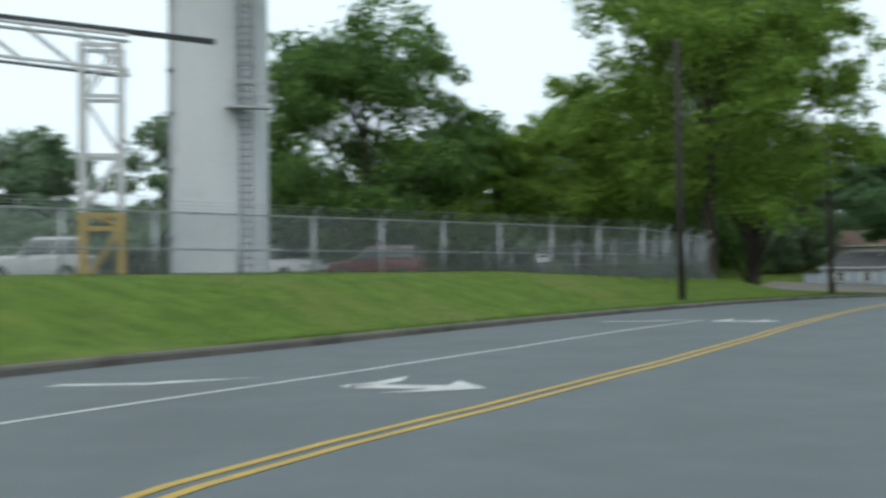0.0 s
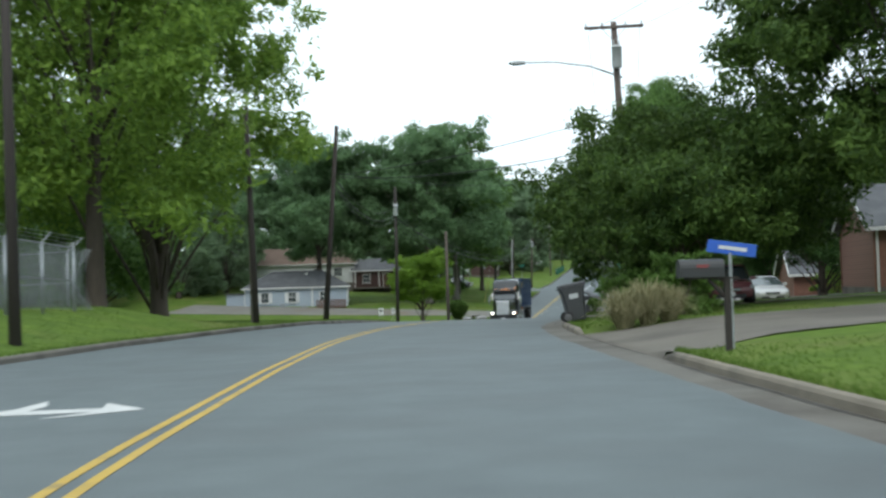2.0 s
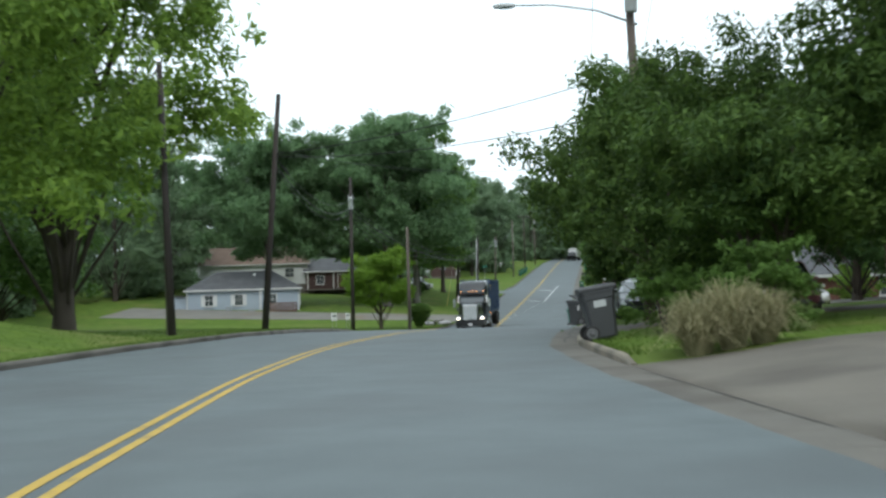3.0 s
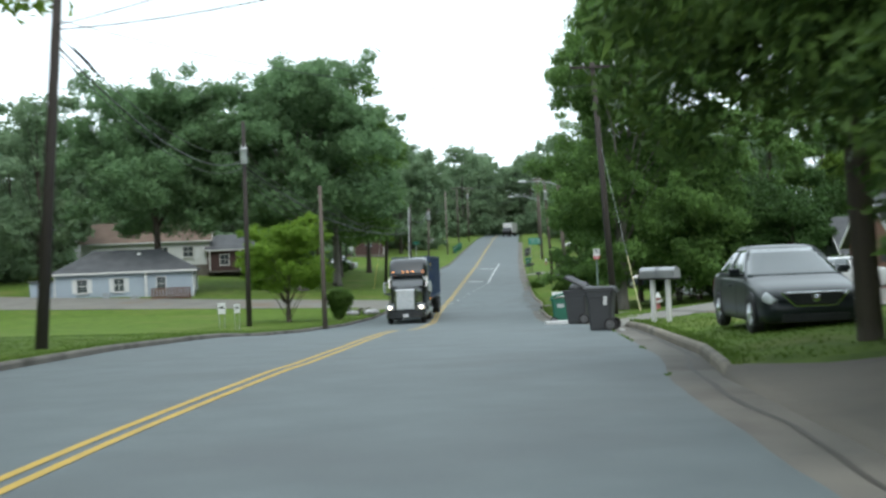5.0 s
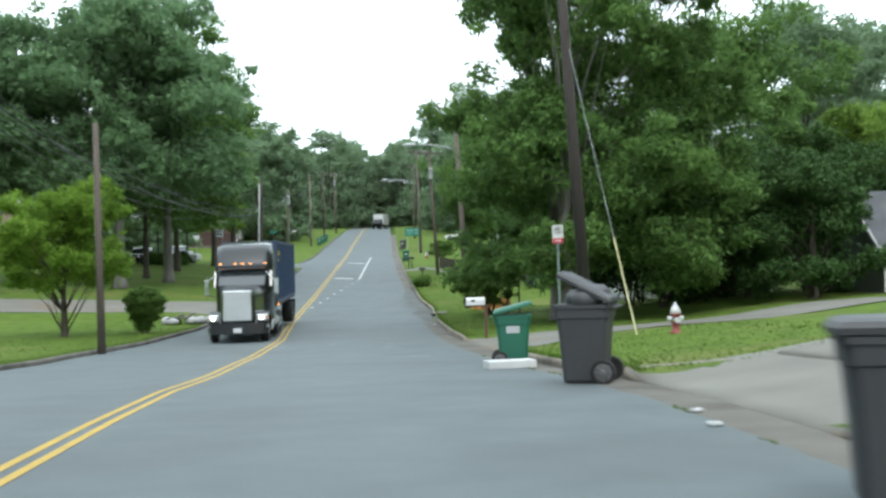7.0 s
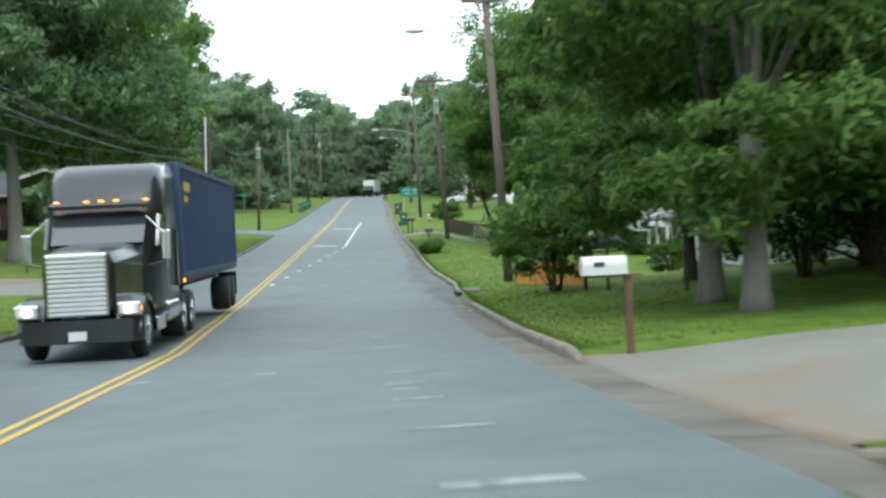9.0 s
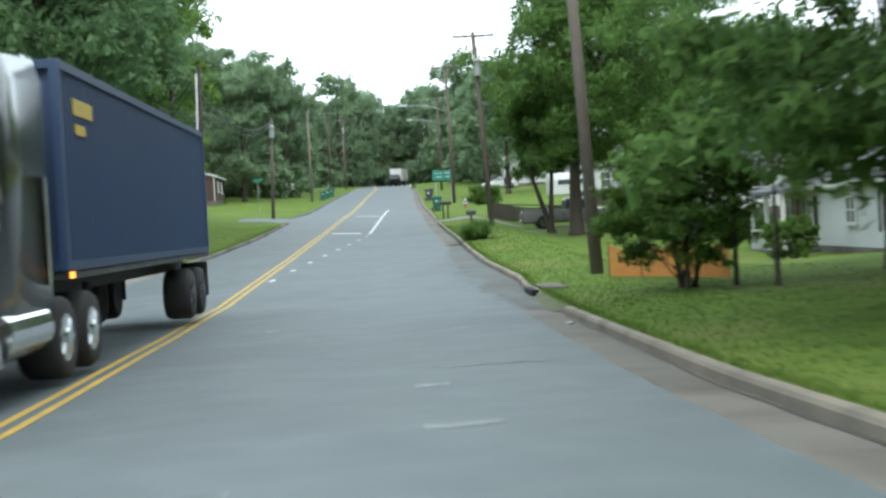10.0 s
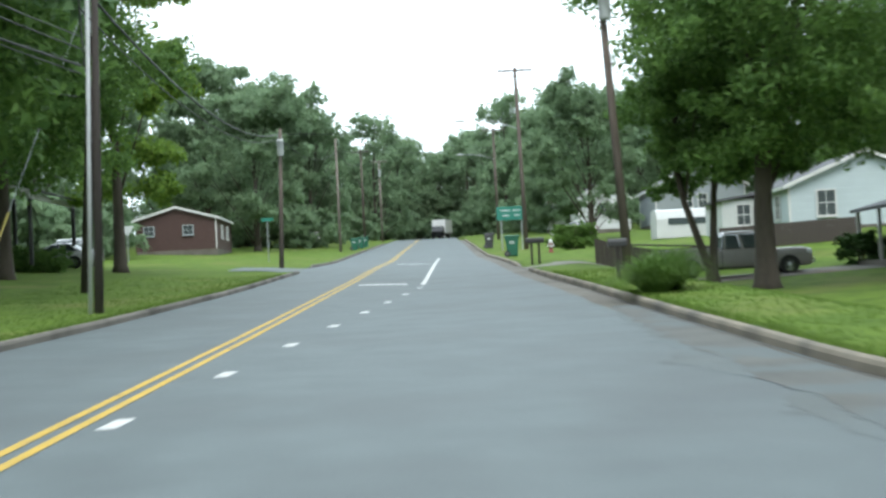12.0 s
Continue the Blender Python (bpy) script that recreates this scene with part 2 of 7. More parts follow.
# ---- mesh helpers ----
def part(name, bm, material, parent=None, label="", sm=False):
    """Links a bmesh as one mesh object, under a thing or a part."""
    me = bpy.data.meshes.new(name)
    bm.normal_update()
    bm.to_mesh(me)
    bm.free()
    if sm:
        me.shade_smooth()
    for m in material if isinstance(material, (list, tuple)) else [material]:
        me.materials.append(m)
    ob = new(name, me)
    if parent:
        ob.parent = parent
    if label:
        ob["label"] = label
    return ob


def raw(name, verts, faces, material, parent=None, label="", sm=False):
    me = bpy.data.meshes.new(name)
    me.from_pydata([tuple(v) for v in verts], [], faces)
    me.update()
    if sm:
        me.shade_smooth()
    me.materials.append(material)
    ob = new(name, me)
    if parent:
        ob.parent = parent
    if label:
        ob["label"] = label
    return ob


def thing(name, m, label, category, group="", kind=""):
    ob = new(name)
    ob.matrix_world = m
    ob.empty_display_size = 0.2
    return tagged(ob, label, category, group, kind)


def box(bm, x, y, z, sx, sy, sz, m=None, bevel=0.0, mi=0):
    """A block with its middle at x, y, z."""
    r = bmesh.ops.create_cube(bm, size=1, matrix=(m or Matrix()) @ Matrix.Translation((x, y, z)) @ Matrix.Diagonal((sx, sy, sz, 1)))
    fs = {f for v in r["verts"] for f in v.link_faces}
    for f in fs:
        f.material_index = mi
    if bevel:
        bmesh.ops.bevel(bm, geom=list({e for v in r["verts"] for e in v.link_edges}), offset=bevel, segments=2, affect="EDGES", profile=0.6)
    return bm


def rod(bm, a, b, r1, r2=None, n=8, caps=True):
    a, b = Vector(a), Vector(b)
    d = b - a
    q = d.to_track_quat("Z", "Y").to_matrix().to_4x4()
    bmesh.ops.create_cone(bm, cap_ends=caps, segments=n, radius1=r1, radius2=r1 if r2 is None else r2, depth=d.length, matrix=Matrix.Translation((a + b) / 2) @ q)
    return bm


def tube(bm, pts, radii, n=7):
    """A tapered tube along points; the ring's frame is carried along without twist."""
    rings, side = [], None
    for i, p in enumerate(pts):
        p = Vector(p)
        d = (Vector(pts[min(i + 1, len(pts) - 1)]) - Vector(pts[max(i - 1, 0)])).normalized()
        if side is None:
            side = d.orthogonal().normalized()
        side = (side - d * side.dot(d)).normalized()
        up = d.cross(side)
        r = radii[i] if isinstance(radii, (list, tuple)) else radii
        rings.append([bm.verts.new(p + side * (math.cos(k * math.tau / n) * r) + up * (math.sin(k * math.tau / n) * r)) for k in range(n)])
    for a, b in zip(rings, rings[1:]):
        for k in range(n):
            bm.faces.new((a[k], a[(k + 1) % n], b[(k + 1) % n], b[k]))
    bm.faces.new(rings[0][::-1])
    bm.faces.new(rings[-1])
    return bm


def lathe(bm, profile, n=16, m=None):
    """A turned shape: rows of radius, height."""
    m = m or Matrix()
    rings = [[bm.verts.new(m @ Vector((math.cos(k * math.tau / n) * r, math.sin(k * math.tau / n) * r, z))) for k in range(n)] for r, z in profile]
    for a, b in zip(rings, rings[1:]):
        for k in range(n):
            bm.faces.new((a[k], a[(k + 1) % n], b[(k + 1) % n], b[k]))
    bm.faces.new(rings[0][::-1])
    bm.faces.new(rings[-1])
    return bm


def loft(bm, sections, close=True, caps=True):
    """Joins equal rows of points by faces."""
    rings = [[bm.verts.new(p) for p in sec] for sec in sections]
    n = len(rings[0])
    for a, b in zip(rings, rings[1:]):
        for k in range(n if close else n - 1):
            bm.faces.new((a[k], a[(k + 1) % n], b[(k + 1) % n], b[k]))
    if caps and close:
        bm.faces.new(rings[0][::-1])
        bm.faces.new(rings[-1])
    return bm


def prism(bm, outline, depth, m=None):
    """A flat outline in x, z drawn out along y by depth, centred."""
    m = m or Matrix()
    return loft(bm, [[m @ Vector((x, -depth / 2, z)) for x, z in outline], [m @ Vector((x, depth / 2, z)) for x, z in outline]])


B = bmesh.new


# ---- the ground, one sheet to the horizon ----
def ribbon(name, s0, s1, step, left, right, lift, material, parent=None, label="", cols=2, height=None):
    """A strip along the street between two edges, given as functions of s."""
    n = max(int(round((s1 - s0) / step)), 1)
    vs, fs = [], []
    for i in range(n + 1):
        s = s0 + (s1 - s0) * i / n
        a, b = left(s), right(s)
        for c in range(cols):
            off = a + (b - a) * c / (cols - 1)
            x, y = spot(s, off)
            vs.append((x, y, (height(s, off) if height else road_z(s)) + lift))
    for i in range(n):
        for c in range(cols - 1):
            k = i * cols + c
            fs.append((k, k + 1, k + cols + 1, k + cols))
    return raw(name, vs, fs, material, parent, label, True)


def build_ground():
    rows = [-900, -500, -300, -180, -120, -90] + list(range(-70, 40, 2)) + [40 + i * 0.9 for i in range(190)] + list(range(212, 300, 4)) + list(range(300, 480, 12)) + [500, 560, 700, 1000, 1600]
    side = [0, 0.3, 0.7, 1.2, 1.8, 2.5, 3.2, 4, 5, 6.5, 8, 10, 13, 17, 22, 28, 36, 48, 70, 110, 180, 300, 600, 1200]
    vs, fs = [], []
    for s in rows:
        l, r, z = lerp(LEFT, s) - 0.14, lerp(RIGHT, s) + 0.14, road_z(s)
        cols = [(l - d, None) for d in side[::-1]] + [(l + 0.02, z - 0.3), (r - 0.02, z - 0.3)] + [(r + d, None) for d in side]
        for off, h in cols:
            x, y = spot(s, off)
            rough = 0.05 * noise.noise((x * 0.25, y * 0.25, 0)) * smooth(1, 4, max(l - off, off - r))
            vs.append((x, y, ground_z(s, off) + rough if h is None else h))
    n = len(side) * 2 + 2
    for i in range(len(rows) - 1):
        for c in range(n - 1):
            k = i * n + c
            fs.append((k, k + 1, k + n + 1, k + n))
    tagged(raw("ground", vs, fs, GRASS, sm=True), "mown green verge and lawn grass with worn patches", "ground", kind="structure")


build_ground()
def asphalt_edge(s):
    """The ragged line where the asphalt meets the gutter."""
    return lerp(RIGHT, s) - 0.66 + 0.06 * noise.noise((s * 0.4, 8, 0)) + 0.035 * noise.noise((s * 1.7, 9, 0))


road = ribbon("road", -300, 900, 0.5, lambda s: lerp(LEFT, s) - 0.02, asphalt_edge, 0.0, ASPHALT, cols=6)
tagged(road, "weathered blue-grey asphalt road with tar stains", "road", kind="structure")
gutter = ribbon("gutter", -60, 330, 0.5, asphalt_edge, lambda s: lerp(RIGHT, s) + 0.16, 0.0, GUTTER, cols=3)
tagged(gutter, "stained concrete gutter strip beside the asphalt", "gutter", kind="structure")


def kerb_run(a, b, edge, sign, material):
    """A kerb with a rounded top between two places; sign points away from the road."""
    prof = [(0.0, -0.25), (0.0, 0.10), (0.025, 0.145), (0.07, 0.16), (0.13, 0.16), (0.16, 0.14), (0.16, -0.25)]
    n = max(int((b - a) / 1.0), 2)
    secs = []
    for i in range(n + 1):
        s = a + (b - a) * i / n
        drop = 0.13 * (1 - min(smooth(0, 1.0, s - a), smooth(0, 1.0, b - s)))
        row = []
        for u, h in prof:
            x, y = spot(s, lerp(edge, s) + sign * u)
            row.append((x, y, road_z(s) + (h - drop if h > 0 else h)))
        secs.append(row if sign < 0 else row[::-1])
    bm = loft(B(), secs)
    return tagged(part("kerb", bm, material, sm=False), "worn rounded concrete kerb along the grass verge", "kerb", "kerbs", "structure")


def kerbs(edge, cuts, sign, a, b, material):
    s = a
    for c0, c1 in cuts + [(b, b)]:
        if c0 > s:
            kerb_run(s, c0, edge, sign, material)
        s = c1


kerbs(RIGHT, CUT_RIGHT[:-1] + [(151.2, 156.2)] + CUT_RIGHT[-1:], 1, -60, 330, CONCRETE)
# the broken kerb before the storm drain: earth slumped into the gutter
vs, fs = [], []
for i in range(25):
    s = 150.9 + 5.6 * i / 24
    for u, h in ((-0.16 - 0.10 * noise.noise((i * 0.4, 2, 0)), 0.002), (-0.04, 0.03), (0.10, 0.09), (0.24, 0.165), (0.40, 0.15)):
        x, y = spot(s, lerp(RIGHT, s) + u)
        vs.append((x, y, road_z(s) + h + 0.02 * noise.noise((x * 3, y * 3, 0)) * (h > 0.01)))
fs = [(i * 5 + j, i * 5 + j + 1, i * 5 + j + 6, i * 5 + j + 5) for i in range(24) for j in range(4)]
tagged(raw("slumped_verge", vs, fs, EARTH, sm=True), "brown earth slumped over a broken kerb", "earth bank", kind="structure")
KERB_DARK = mat("dirty_kerb", (0.163, 0.148, 0.126), (0.081, 0.074, 0.063), 0.8, 0.95, bump=0.3, fine=30, blotch=((0.052, 0.048, 0.037), 0.5, 0.5, 0.65))
kerbs(LEFT, CUT_LEFT, -1, -60, 330, KERB_DARK)


# ---- paint on the road ----
def line(name, pts, width, material, parent=None, label=""):
    """A painted line through places (s, off), width across."""
    s0, s1 = pts[0][0], pts[-1][0]
    return ribbon(name, s0, s1, 1.0, lambda s: lerp(pts, s) - width / 2, lambda s: lerp(pts, s) + width / 2, 0.006, material, parent, label)


marks = thing("road_markings", Matrix(), "worn yellow double centre line on the asphalt", "road marking", kind="structure")
for d in (-0.12, 0.12):
    ribbon("yellow_line", -60, 420, 1.0, lambda s: lerp(YELLOW, s) + d - 0.055, lambda s: lerp(YELLOW, s) + d + 0.055, 0.006, YELLOW_PAINT, marks)
white = thing("lane_markings", Matrix(), "white lane lines and bars on the asphalt", "road marking", kind="structure")
line("lane_line", [(-20, -10.2), (0, -8.2), (10, -7.15), (17, -6.5), (23, -6.15), (30, -5.95), (36, -5.65)], 0.11, WHITE_PAINT, white)
line("lane_line", [(199, -0.65), (247, -0.14)], 0.16, WHITE_PAINT, white)
for i in range(8):
    s = 168.2 + 4.03 * i
    off = -3.06 + 0.336 * i
    line("dash", [(s - 0.32, off - 0.02), (s + 0.32, off + 0.02)], 0.18, WHITE_PAINT, white)


def cross_bar(s, a, b, slant, wide):
    vs = []
    for off, ds in ((a, 0), (b, slant), (b, slant + wide), (a, wide)):
        x, y = spot(s + ds, off)
        vs.append((x, y, road_z(s + ds) + 0.007))
    raw("bar", vs, [(0, 1, 2, 3)], WHITE_PAINT, white)


cross_bar(201.5, -2.95, -1.2, -1.6, 0.9)
cross_bar(231.5, -2.6, -0.6, -3.5, 0.9)


def turn_arrow(s, off, parent, straight=False):
    """A pavement arrow: a bent stem with a pointed head."""
    if straight:
        shape = [[(-1.0, -1.1), (-1.0, -0.8), (0.1, -0.3), (0.1, -0.6)], [(0.1, -0.7), (0.1, -0.1), (1.1, 0.9), (0.9, 0.55)]]
    else:
        shape = [[(-1.0, -0.2), (-0.75, -0.55), (-0.55, -0.15), (-0.8, 0.25)], [(-0.8, 0.25), (-0.55, -0.15), (-0.5, 0.6), (-0.75, 1.35)], [(-0.95, 0.0), (-0.75, -0.55), (0.35, -0.35), (0.35, 0.1)],
                 [(0.35, 0.1), (0.35, -0.35), (0.95, -0.15), (0.2, 0.85)], [(-0.1, -1.05), (0.35, -0.35), (0.95, -0.15), (0.35, -0.75)]]
    vs, fs = [], []
    for q in shape:
        k = len(vs)
        for u, v in q:
            x, y = spot(s + v, off + u)
            vs.append((x, y, road_z(s + v) + 0.007))
        fs.append((k, k + 1, k + 2, k + 3))
    raw("turn_arrow", vs, fs, WHITE_PAINT, parent)


turn_arrow(15.2, -4.65, white)
turn_arrow(35.7, -4.35, white)
turn_arrow(15.0, -8.4, white, True)
turn_arrow(35.4, -7.1, white, True)

# ---- trees ----
def leaves(name, centres, radii, count, size, material, parent, seed, droop=0.25, flat=0.75, hollow=0.38):
    """A crown of single leaf sprays on the outsides of many uneven clumps."""
    rg = np.random.default_rng(seed)
    c, r = np.array(centres, float), np.array(radii, float)
    pick = rg.choice(len(c), count, p=r**2 / (r**2).sum())
    d = rg.normal(size=(count, 3))
    d /= np.linalg.norm(d, axis=1)[:, None]
    rad = r[pick] * (hollow + (1.12 - hollow) * rg.random(count) ** 0.6) * (0.82 + 0.3 * np.sin(d[:, 0] * 5 + pick) * np.sin(d[:, 1] * 6 + d[:, 2] * 4))
    p = c[pick] + d * rad[:, None] * np.array([1, 1, flat])
    # a share of the sprays fills the room between neighbouring clumps
    fill = rg.random(count) < 0.24
    other = (pick + rg.integers(-7, 8, count)) % len(c)
    mix = rg.uniform(0.25, 0.6, count)[:, None]
    between = c[pick] * (1 - mix) + c[other] * mix + d * (r[pick] * rg.random(count) * 0.6)[:, None]
    p = np.where(fill[:, None], between, p)
    nrm = d * 0.6 + rg.normal(size=(count, 3)) * 0.6 + np.array([0, 0, 0.55])
    nrm /= np.linalg.norm(nrm, axis=1)[:, None]
    a = np.cross(nrm, rg.normal(size=(count, 3)))
    a /= np.linalg.norm(a, axis=1)[:, None]
    a[:, 2] -= droop * rg.random(count)
    b = np.cross(nrm, a)
    sz = size * (0.55 + 0.9 * rg.random(count))[:, None]
    v = np.empty((count, 3, 3))
    v[:, 0] = p - a * sz * 0.55 + b * sz * 0.12
    v[:, 1] = p + b * sz * 0.42 + nrm * sz * 0.10
    v[:, 2] = p + a * sz * 0.70 - b * sz * 0.30
    me = bpy.data.meshes.new(name)
    me.vertices.add(count * 3)
    me.vertices.foreach_set("co", v.ravel())
    me.loops.add(count * 3)
    me.loops.foreach_set("vertex_index", np.arange(count * 3))
    me.polygons.add(count)
    me.polygons.foreach_set("loop_start", np.arange(count) * 3)
    me.polygons.foreach_set("loop_total", np.full(count, 3))
    me.update(calc_edges=True)
    me.materials.append(material)
    ob = new(name, me)
    ob.parent = parent
    return ob


def make_tree(seed, h, r, stem, count, size, leaf, bark, label, lobes=16, trunk_r=0.28, forks=1, group="street trees", low=0.0, narrow=1.0, name="tree", shift=(0.0, 0.0), fork_z=0.0, ragged=1.0):
    """A tree at the origin: h high, crown radius r, stem metres of bare trunk; boughs carry clumps of leaf sprays."""
    rg = random.Random(seed)
    t = thing(name, Matrix(), label, name if name != "tree" else "tree", group)
    bm = B()
    cents, rads, boughs = [], [], []
    ch = h - stem
    sx, sy = shift
    for i in range(lobes):
        f = (i + 0.5) / lobes
        z = stem + ch * (0.06 + 0.86 * f) - low
        wide = r * (0.34 + 0.66 * math.sin(math.pi * min(0.14 + 0.78 * f * narrow, 1.0))) * 0.80
        ang = i * 2.39996 + rg.uniform(-0.7, 0.7)
        d = wide * rg.uniform(0.5, 1.0 + 0.14 * ragged)
        c = (math.cos(ang) * d + sx, math.sin(ang) * d + sy, z + rg.uniform(-0.07, 0.07) * ch)
        big = r * rg.uniform(0.18, 0.28)
        cents.append(c)
        rads.append(big)
        boughs.append(c)
        # twigs beyond the bough's end, which break the outline
        for k in range(7):
            a2, e2 = ang + rg.uniform(-1.3, 1.3), rg.uniform(-0.5, 0.9)
            q = big * rg.uniform(0.6, 1.15 + 0.6 * ragged)
            cents.append((c[0] + math.cos(a2) * q, c[1] + math.sin(a2) * q, c[2] + e2 * q * 0.8))
            rads.append(big * rg.uniform(0.28, 0.62))
    cents.append((sx, sy, h - r * 0.30))
    rads.append(r * 0.28)
    for k in range(3):
        a2 = seed + k * 2.1
        cents.append((sx + math.cos(a2) * r * 0.26, sy + math.sin(a2) * r * 0.26, h - r * 0.55))
        rads.append(r * 0.36)
    roots = []
    for k in range(forks):
        ang = k * math.tau / forks + seed
        spread = 0.0 if forks == 1 or fork_z else trunk_r * 1.6
        base = Vector((math.cos(ang) * spread, math.sin(ang) * spread, -0.15))
        lean = Vector((math.cos(ang), math.sin(ang), 0)) * (0.0 if forks == 1 else r * (0.28 if not fork_z else 0.5))
        pts, rr = [], []
        top = h * 0.82
        for i, f in enumerate((0.0, 0.03, 0.09, 0.22, 0.36, 0.50, 0.64, 0.82, 1.0)):
            g = f if not fork_z else max(0.0, (top * f - fork_z) / (top - fork_z))
            wob = Vector((rg.uniform(-1, 1), rg.uniform(-1, 1), 0)) * 0.035 * r * g
            bend = max(0.0, (top * f - 4.5) / (top - 4.5)) if top > 6 else f
            pts.append(base + lean * g + Vector((sx, sy, 0)) * 0.7 * bend + wob * (0.2 if top * f < 4 else 1.0) + Vector((0, 0, top * f)))
            flare = (1.55, 1.2, 1.03)[i] if i < 3 else 1.0
            rr.append(max(trunk_r * flare * (1 - 0.85 * f) / (1 if forks == 1 or not g == 0 else 1.0) * (0.72 if forks > 1 and g > 0 else 1.0), 0.03))
        tube(bm, pts, rr, 9)
        roots.append(pts)
    for i, c in enumerate(boughs):
        if i < lobes * 0.52 and fork_z < 1 and stem > 2:
            continue
        pts = roots[i % forks]
        start = pts[min(max(int((c[2] - h * 0.20) / (h * 0.82) * 8), 1), 7)]
        c = Vector(c)
        mid = start.lerp(c, 0.5) + Vector((rg.uniform(-0.5, 0.5), rg.uniform(-0.5, 0.5), rg.uniform(-0.2, 0.6))) * 0.12 * r
        k = trunk_r * rg.uniform(0.16, 0.30)
        tube(bm, [start, mid, c], [k, k * 0.55, k * 0.15], 5)
    part("trunk", bm, bark, t, sm=True)
    leaves("crown", cents, rads, int(count * 1.6), size * 0.80, leaf, t, seed)
    return t


def plant(proto, s, off, scale=1.0, yaw=0.0, label="", dz=0.0):
    m = at(s, off, dz, yaw) @ Matrix.Scale(scale, 4)
    ob = copy_thing(proto, m)
    if label:
        ob["label"] = label
    return ob


def settle(proto, s, off, yaw=0.0, dz=0.0):
    proto.matrix_world = at(s, off, dz, yaw)
    return proto


# big trees beside the fenced lot
settle(make_tree(3, 20.5, 8.5, 5.0, 31000, 0.38, FRESH_LEAF, BARK, "tall leafy tree with a dark trunk behind the wire fence", 36, 0.50, low=0.6), 75.5, -18.0)
settle(make_tree(4, 22.0, 8.2, 7.0, 27000, 0.40, FRESH_LEAF, BARK, "tall leafy tree with a trunk forked low on the grass", 32, 0.52, 3, fork_z=3.2), 89.5, -20.4, dz=-0.5)
make_tree(5, 17.0, 7.8, 1.2, 24000, 0.44, OAK_LEAF, BARK, "broad green tree behind the fenced lot", 44, 0.4).matrix_world = at_xy(-14.5, 77, 1.5)
make_tree(6, 11, 5.2, 1.0, 12000, 0.40, FRESH_LEAF, BARK, "light green tree at the back of the lot", 14, 0.3).matrix_world = at_xy(-6.5, 84, 1.3)
make_tree(79, 15, 7.0, 1.2, 16000, 0.45, FRESH_LEAF, BARK, "broad green tree beyond the wire fence", 22, 0.3).matrix_world = at_xy(-1, 93, 1.0)
make_tree(80, 14, 7.0, 1.2, 16000, 0.45, OAK_LEAF, BARK, "green tree beyond the wire fence corner", 22, 0.3).matrix_world = at_xy(8, 106, 0.5)
make_tree(81, 12.5, 6.0, 1.0, 12000, 0.45, FRESH_LEAF, BARK, "light green tree far behind the lot", 18, 0.3).matrix_world = at_xy(-13, 100, 1.0)
# the dark oak mass beside the blue-grey house
settle(make_tree(7, 23.5, 9.6, 6.0, 46000, 0.50, HAZED_DARK_LEAF, BARK_GREY, "huge dark oak with a pale bare trunk on the lawn", 46, 0.45), 186, -19)
settle(make_tree(8, 22, 8.0, 5.5, 24000, 0.42, OAK_LEAF, BARK_GREY, "huge green oak with a pale trunk on the lawn", 30, 0.42), 194.6, -16.7)
settle(make_tree(9, 21, 9.0, 6.5, 34000, 0.52, HAZED_DARK_LEAF, BARK, "huge dark oak behind the blue-grey house", 40, 0.45), 184, -33)
settle(make_tree(10, 21.0, 4.6, 2.6, 16000, 0.42, FRESH_LEAF, BARK, "tall pointed green tree on the grass slope", 20, 0.32, narrow=0.8), 223, -16.6)
# the small tree, and the right-hand trees
settle(make_tree(11, 6.7, 3.0, 2.0, 26000, 0.19, LIME_LEAF, BARK, "small round bright green tree on the verge", 30, 0.17, name="tree"), 143, -13.2)
settle(make_tree(12, 7.6, 6.2, 2.6, 82000, 0.20, OLIVE_LEAF, BARK, "spreading dark green tree over the parked car", 54, 0.22, low=0.3, narrow=1.16, shift=(-0.5, 0.0)), 72.4, 8.7)
settle(make_tree(23, 15.5, 6.8, 3.6, 84000, 0.27, OLIVE_LEAF, BARK, "big dark tree over the front lawn and cars", 46, 0.30), 62.0, 14.9)
settle(make_tree(24, 11, 5.0, 1.0, 18000, 0.28, OAK_LEAF, BARK, "green tree behind the driveway", 18, 0.25), 98, 21)
settle(make_tree(25, 8.5, 5.0, 0.3, 20000, 0.24, SHADED_DARK_LEAF, BARK, "dense dark evergreen beside the lawn", 18, 0.3, low=0.3), 142, 18)
settle(make_tree(26, 8.0, 5.0, 0.3, 18000, 0.24, SHADED_DARK_LEAF, BARK, "dense dark evergreen hedge tree", 18, 0.3, low=0.3), 146, 25)
settle(make_tree(27, 10.0, 5.0, 1.5, 16000, 0.28, FRESH_LEAF, BARK, "light green tree behind the dark hedge", 14, 0.25), 152, 28)
settle(make_tree(13, 4.9, 3.4, 2.0, 24000, 0.17, OLIVE_LEAF, BARK, "dense many-stemmed flowering shrub tree by the driveway", 22, 0.12, 4, low=0.0), 61, 7.2)
settle(make_tree(14, 4.4, 2.8, 0.8, 17000, 0.17, OLIVE_LEAF, BARK, "dense many-stemmed shrub tree by the roadside", 16, 0.10, 4), 66, 5.7)
settle(make_tree(15, 23.0, 5.8, 2.2, 86000, 0.26, OAK_LEAF, BARK_GREY, "tall tree with a pale trunk and hanging bright foliage", 46, 0.27, low=1.4, shift=(1.5, 0.5)), 140.4, 8.6)
settle(make_tree(16, 21.0, 5.6, 2.6, 78000, 0.26, OAK_LEAF, BARK_GREY, "tall tree with a thick pale trunk beside its twin", 46, 0.26, low=1.8, shift=(2.0, 0.0)), 136.5, 8.3)
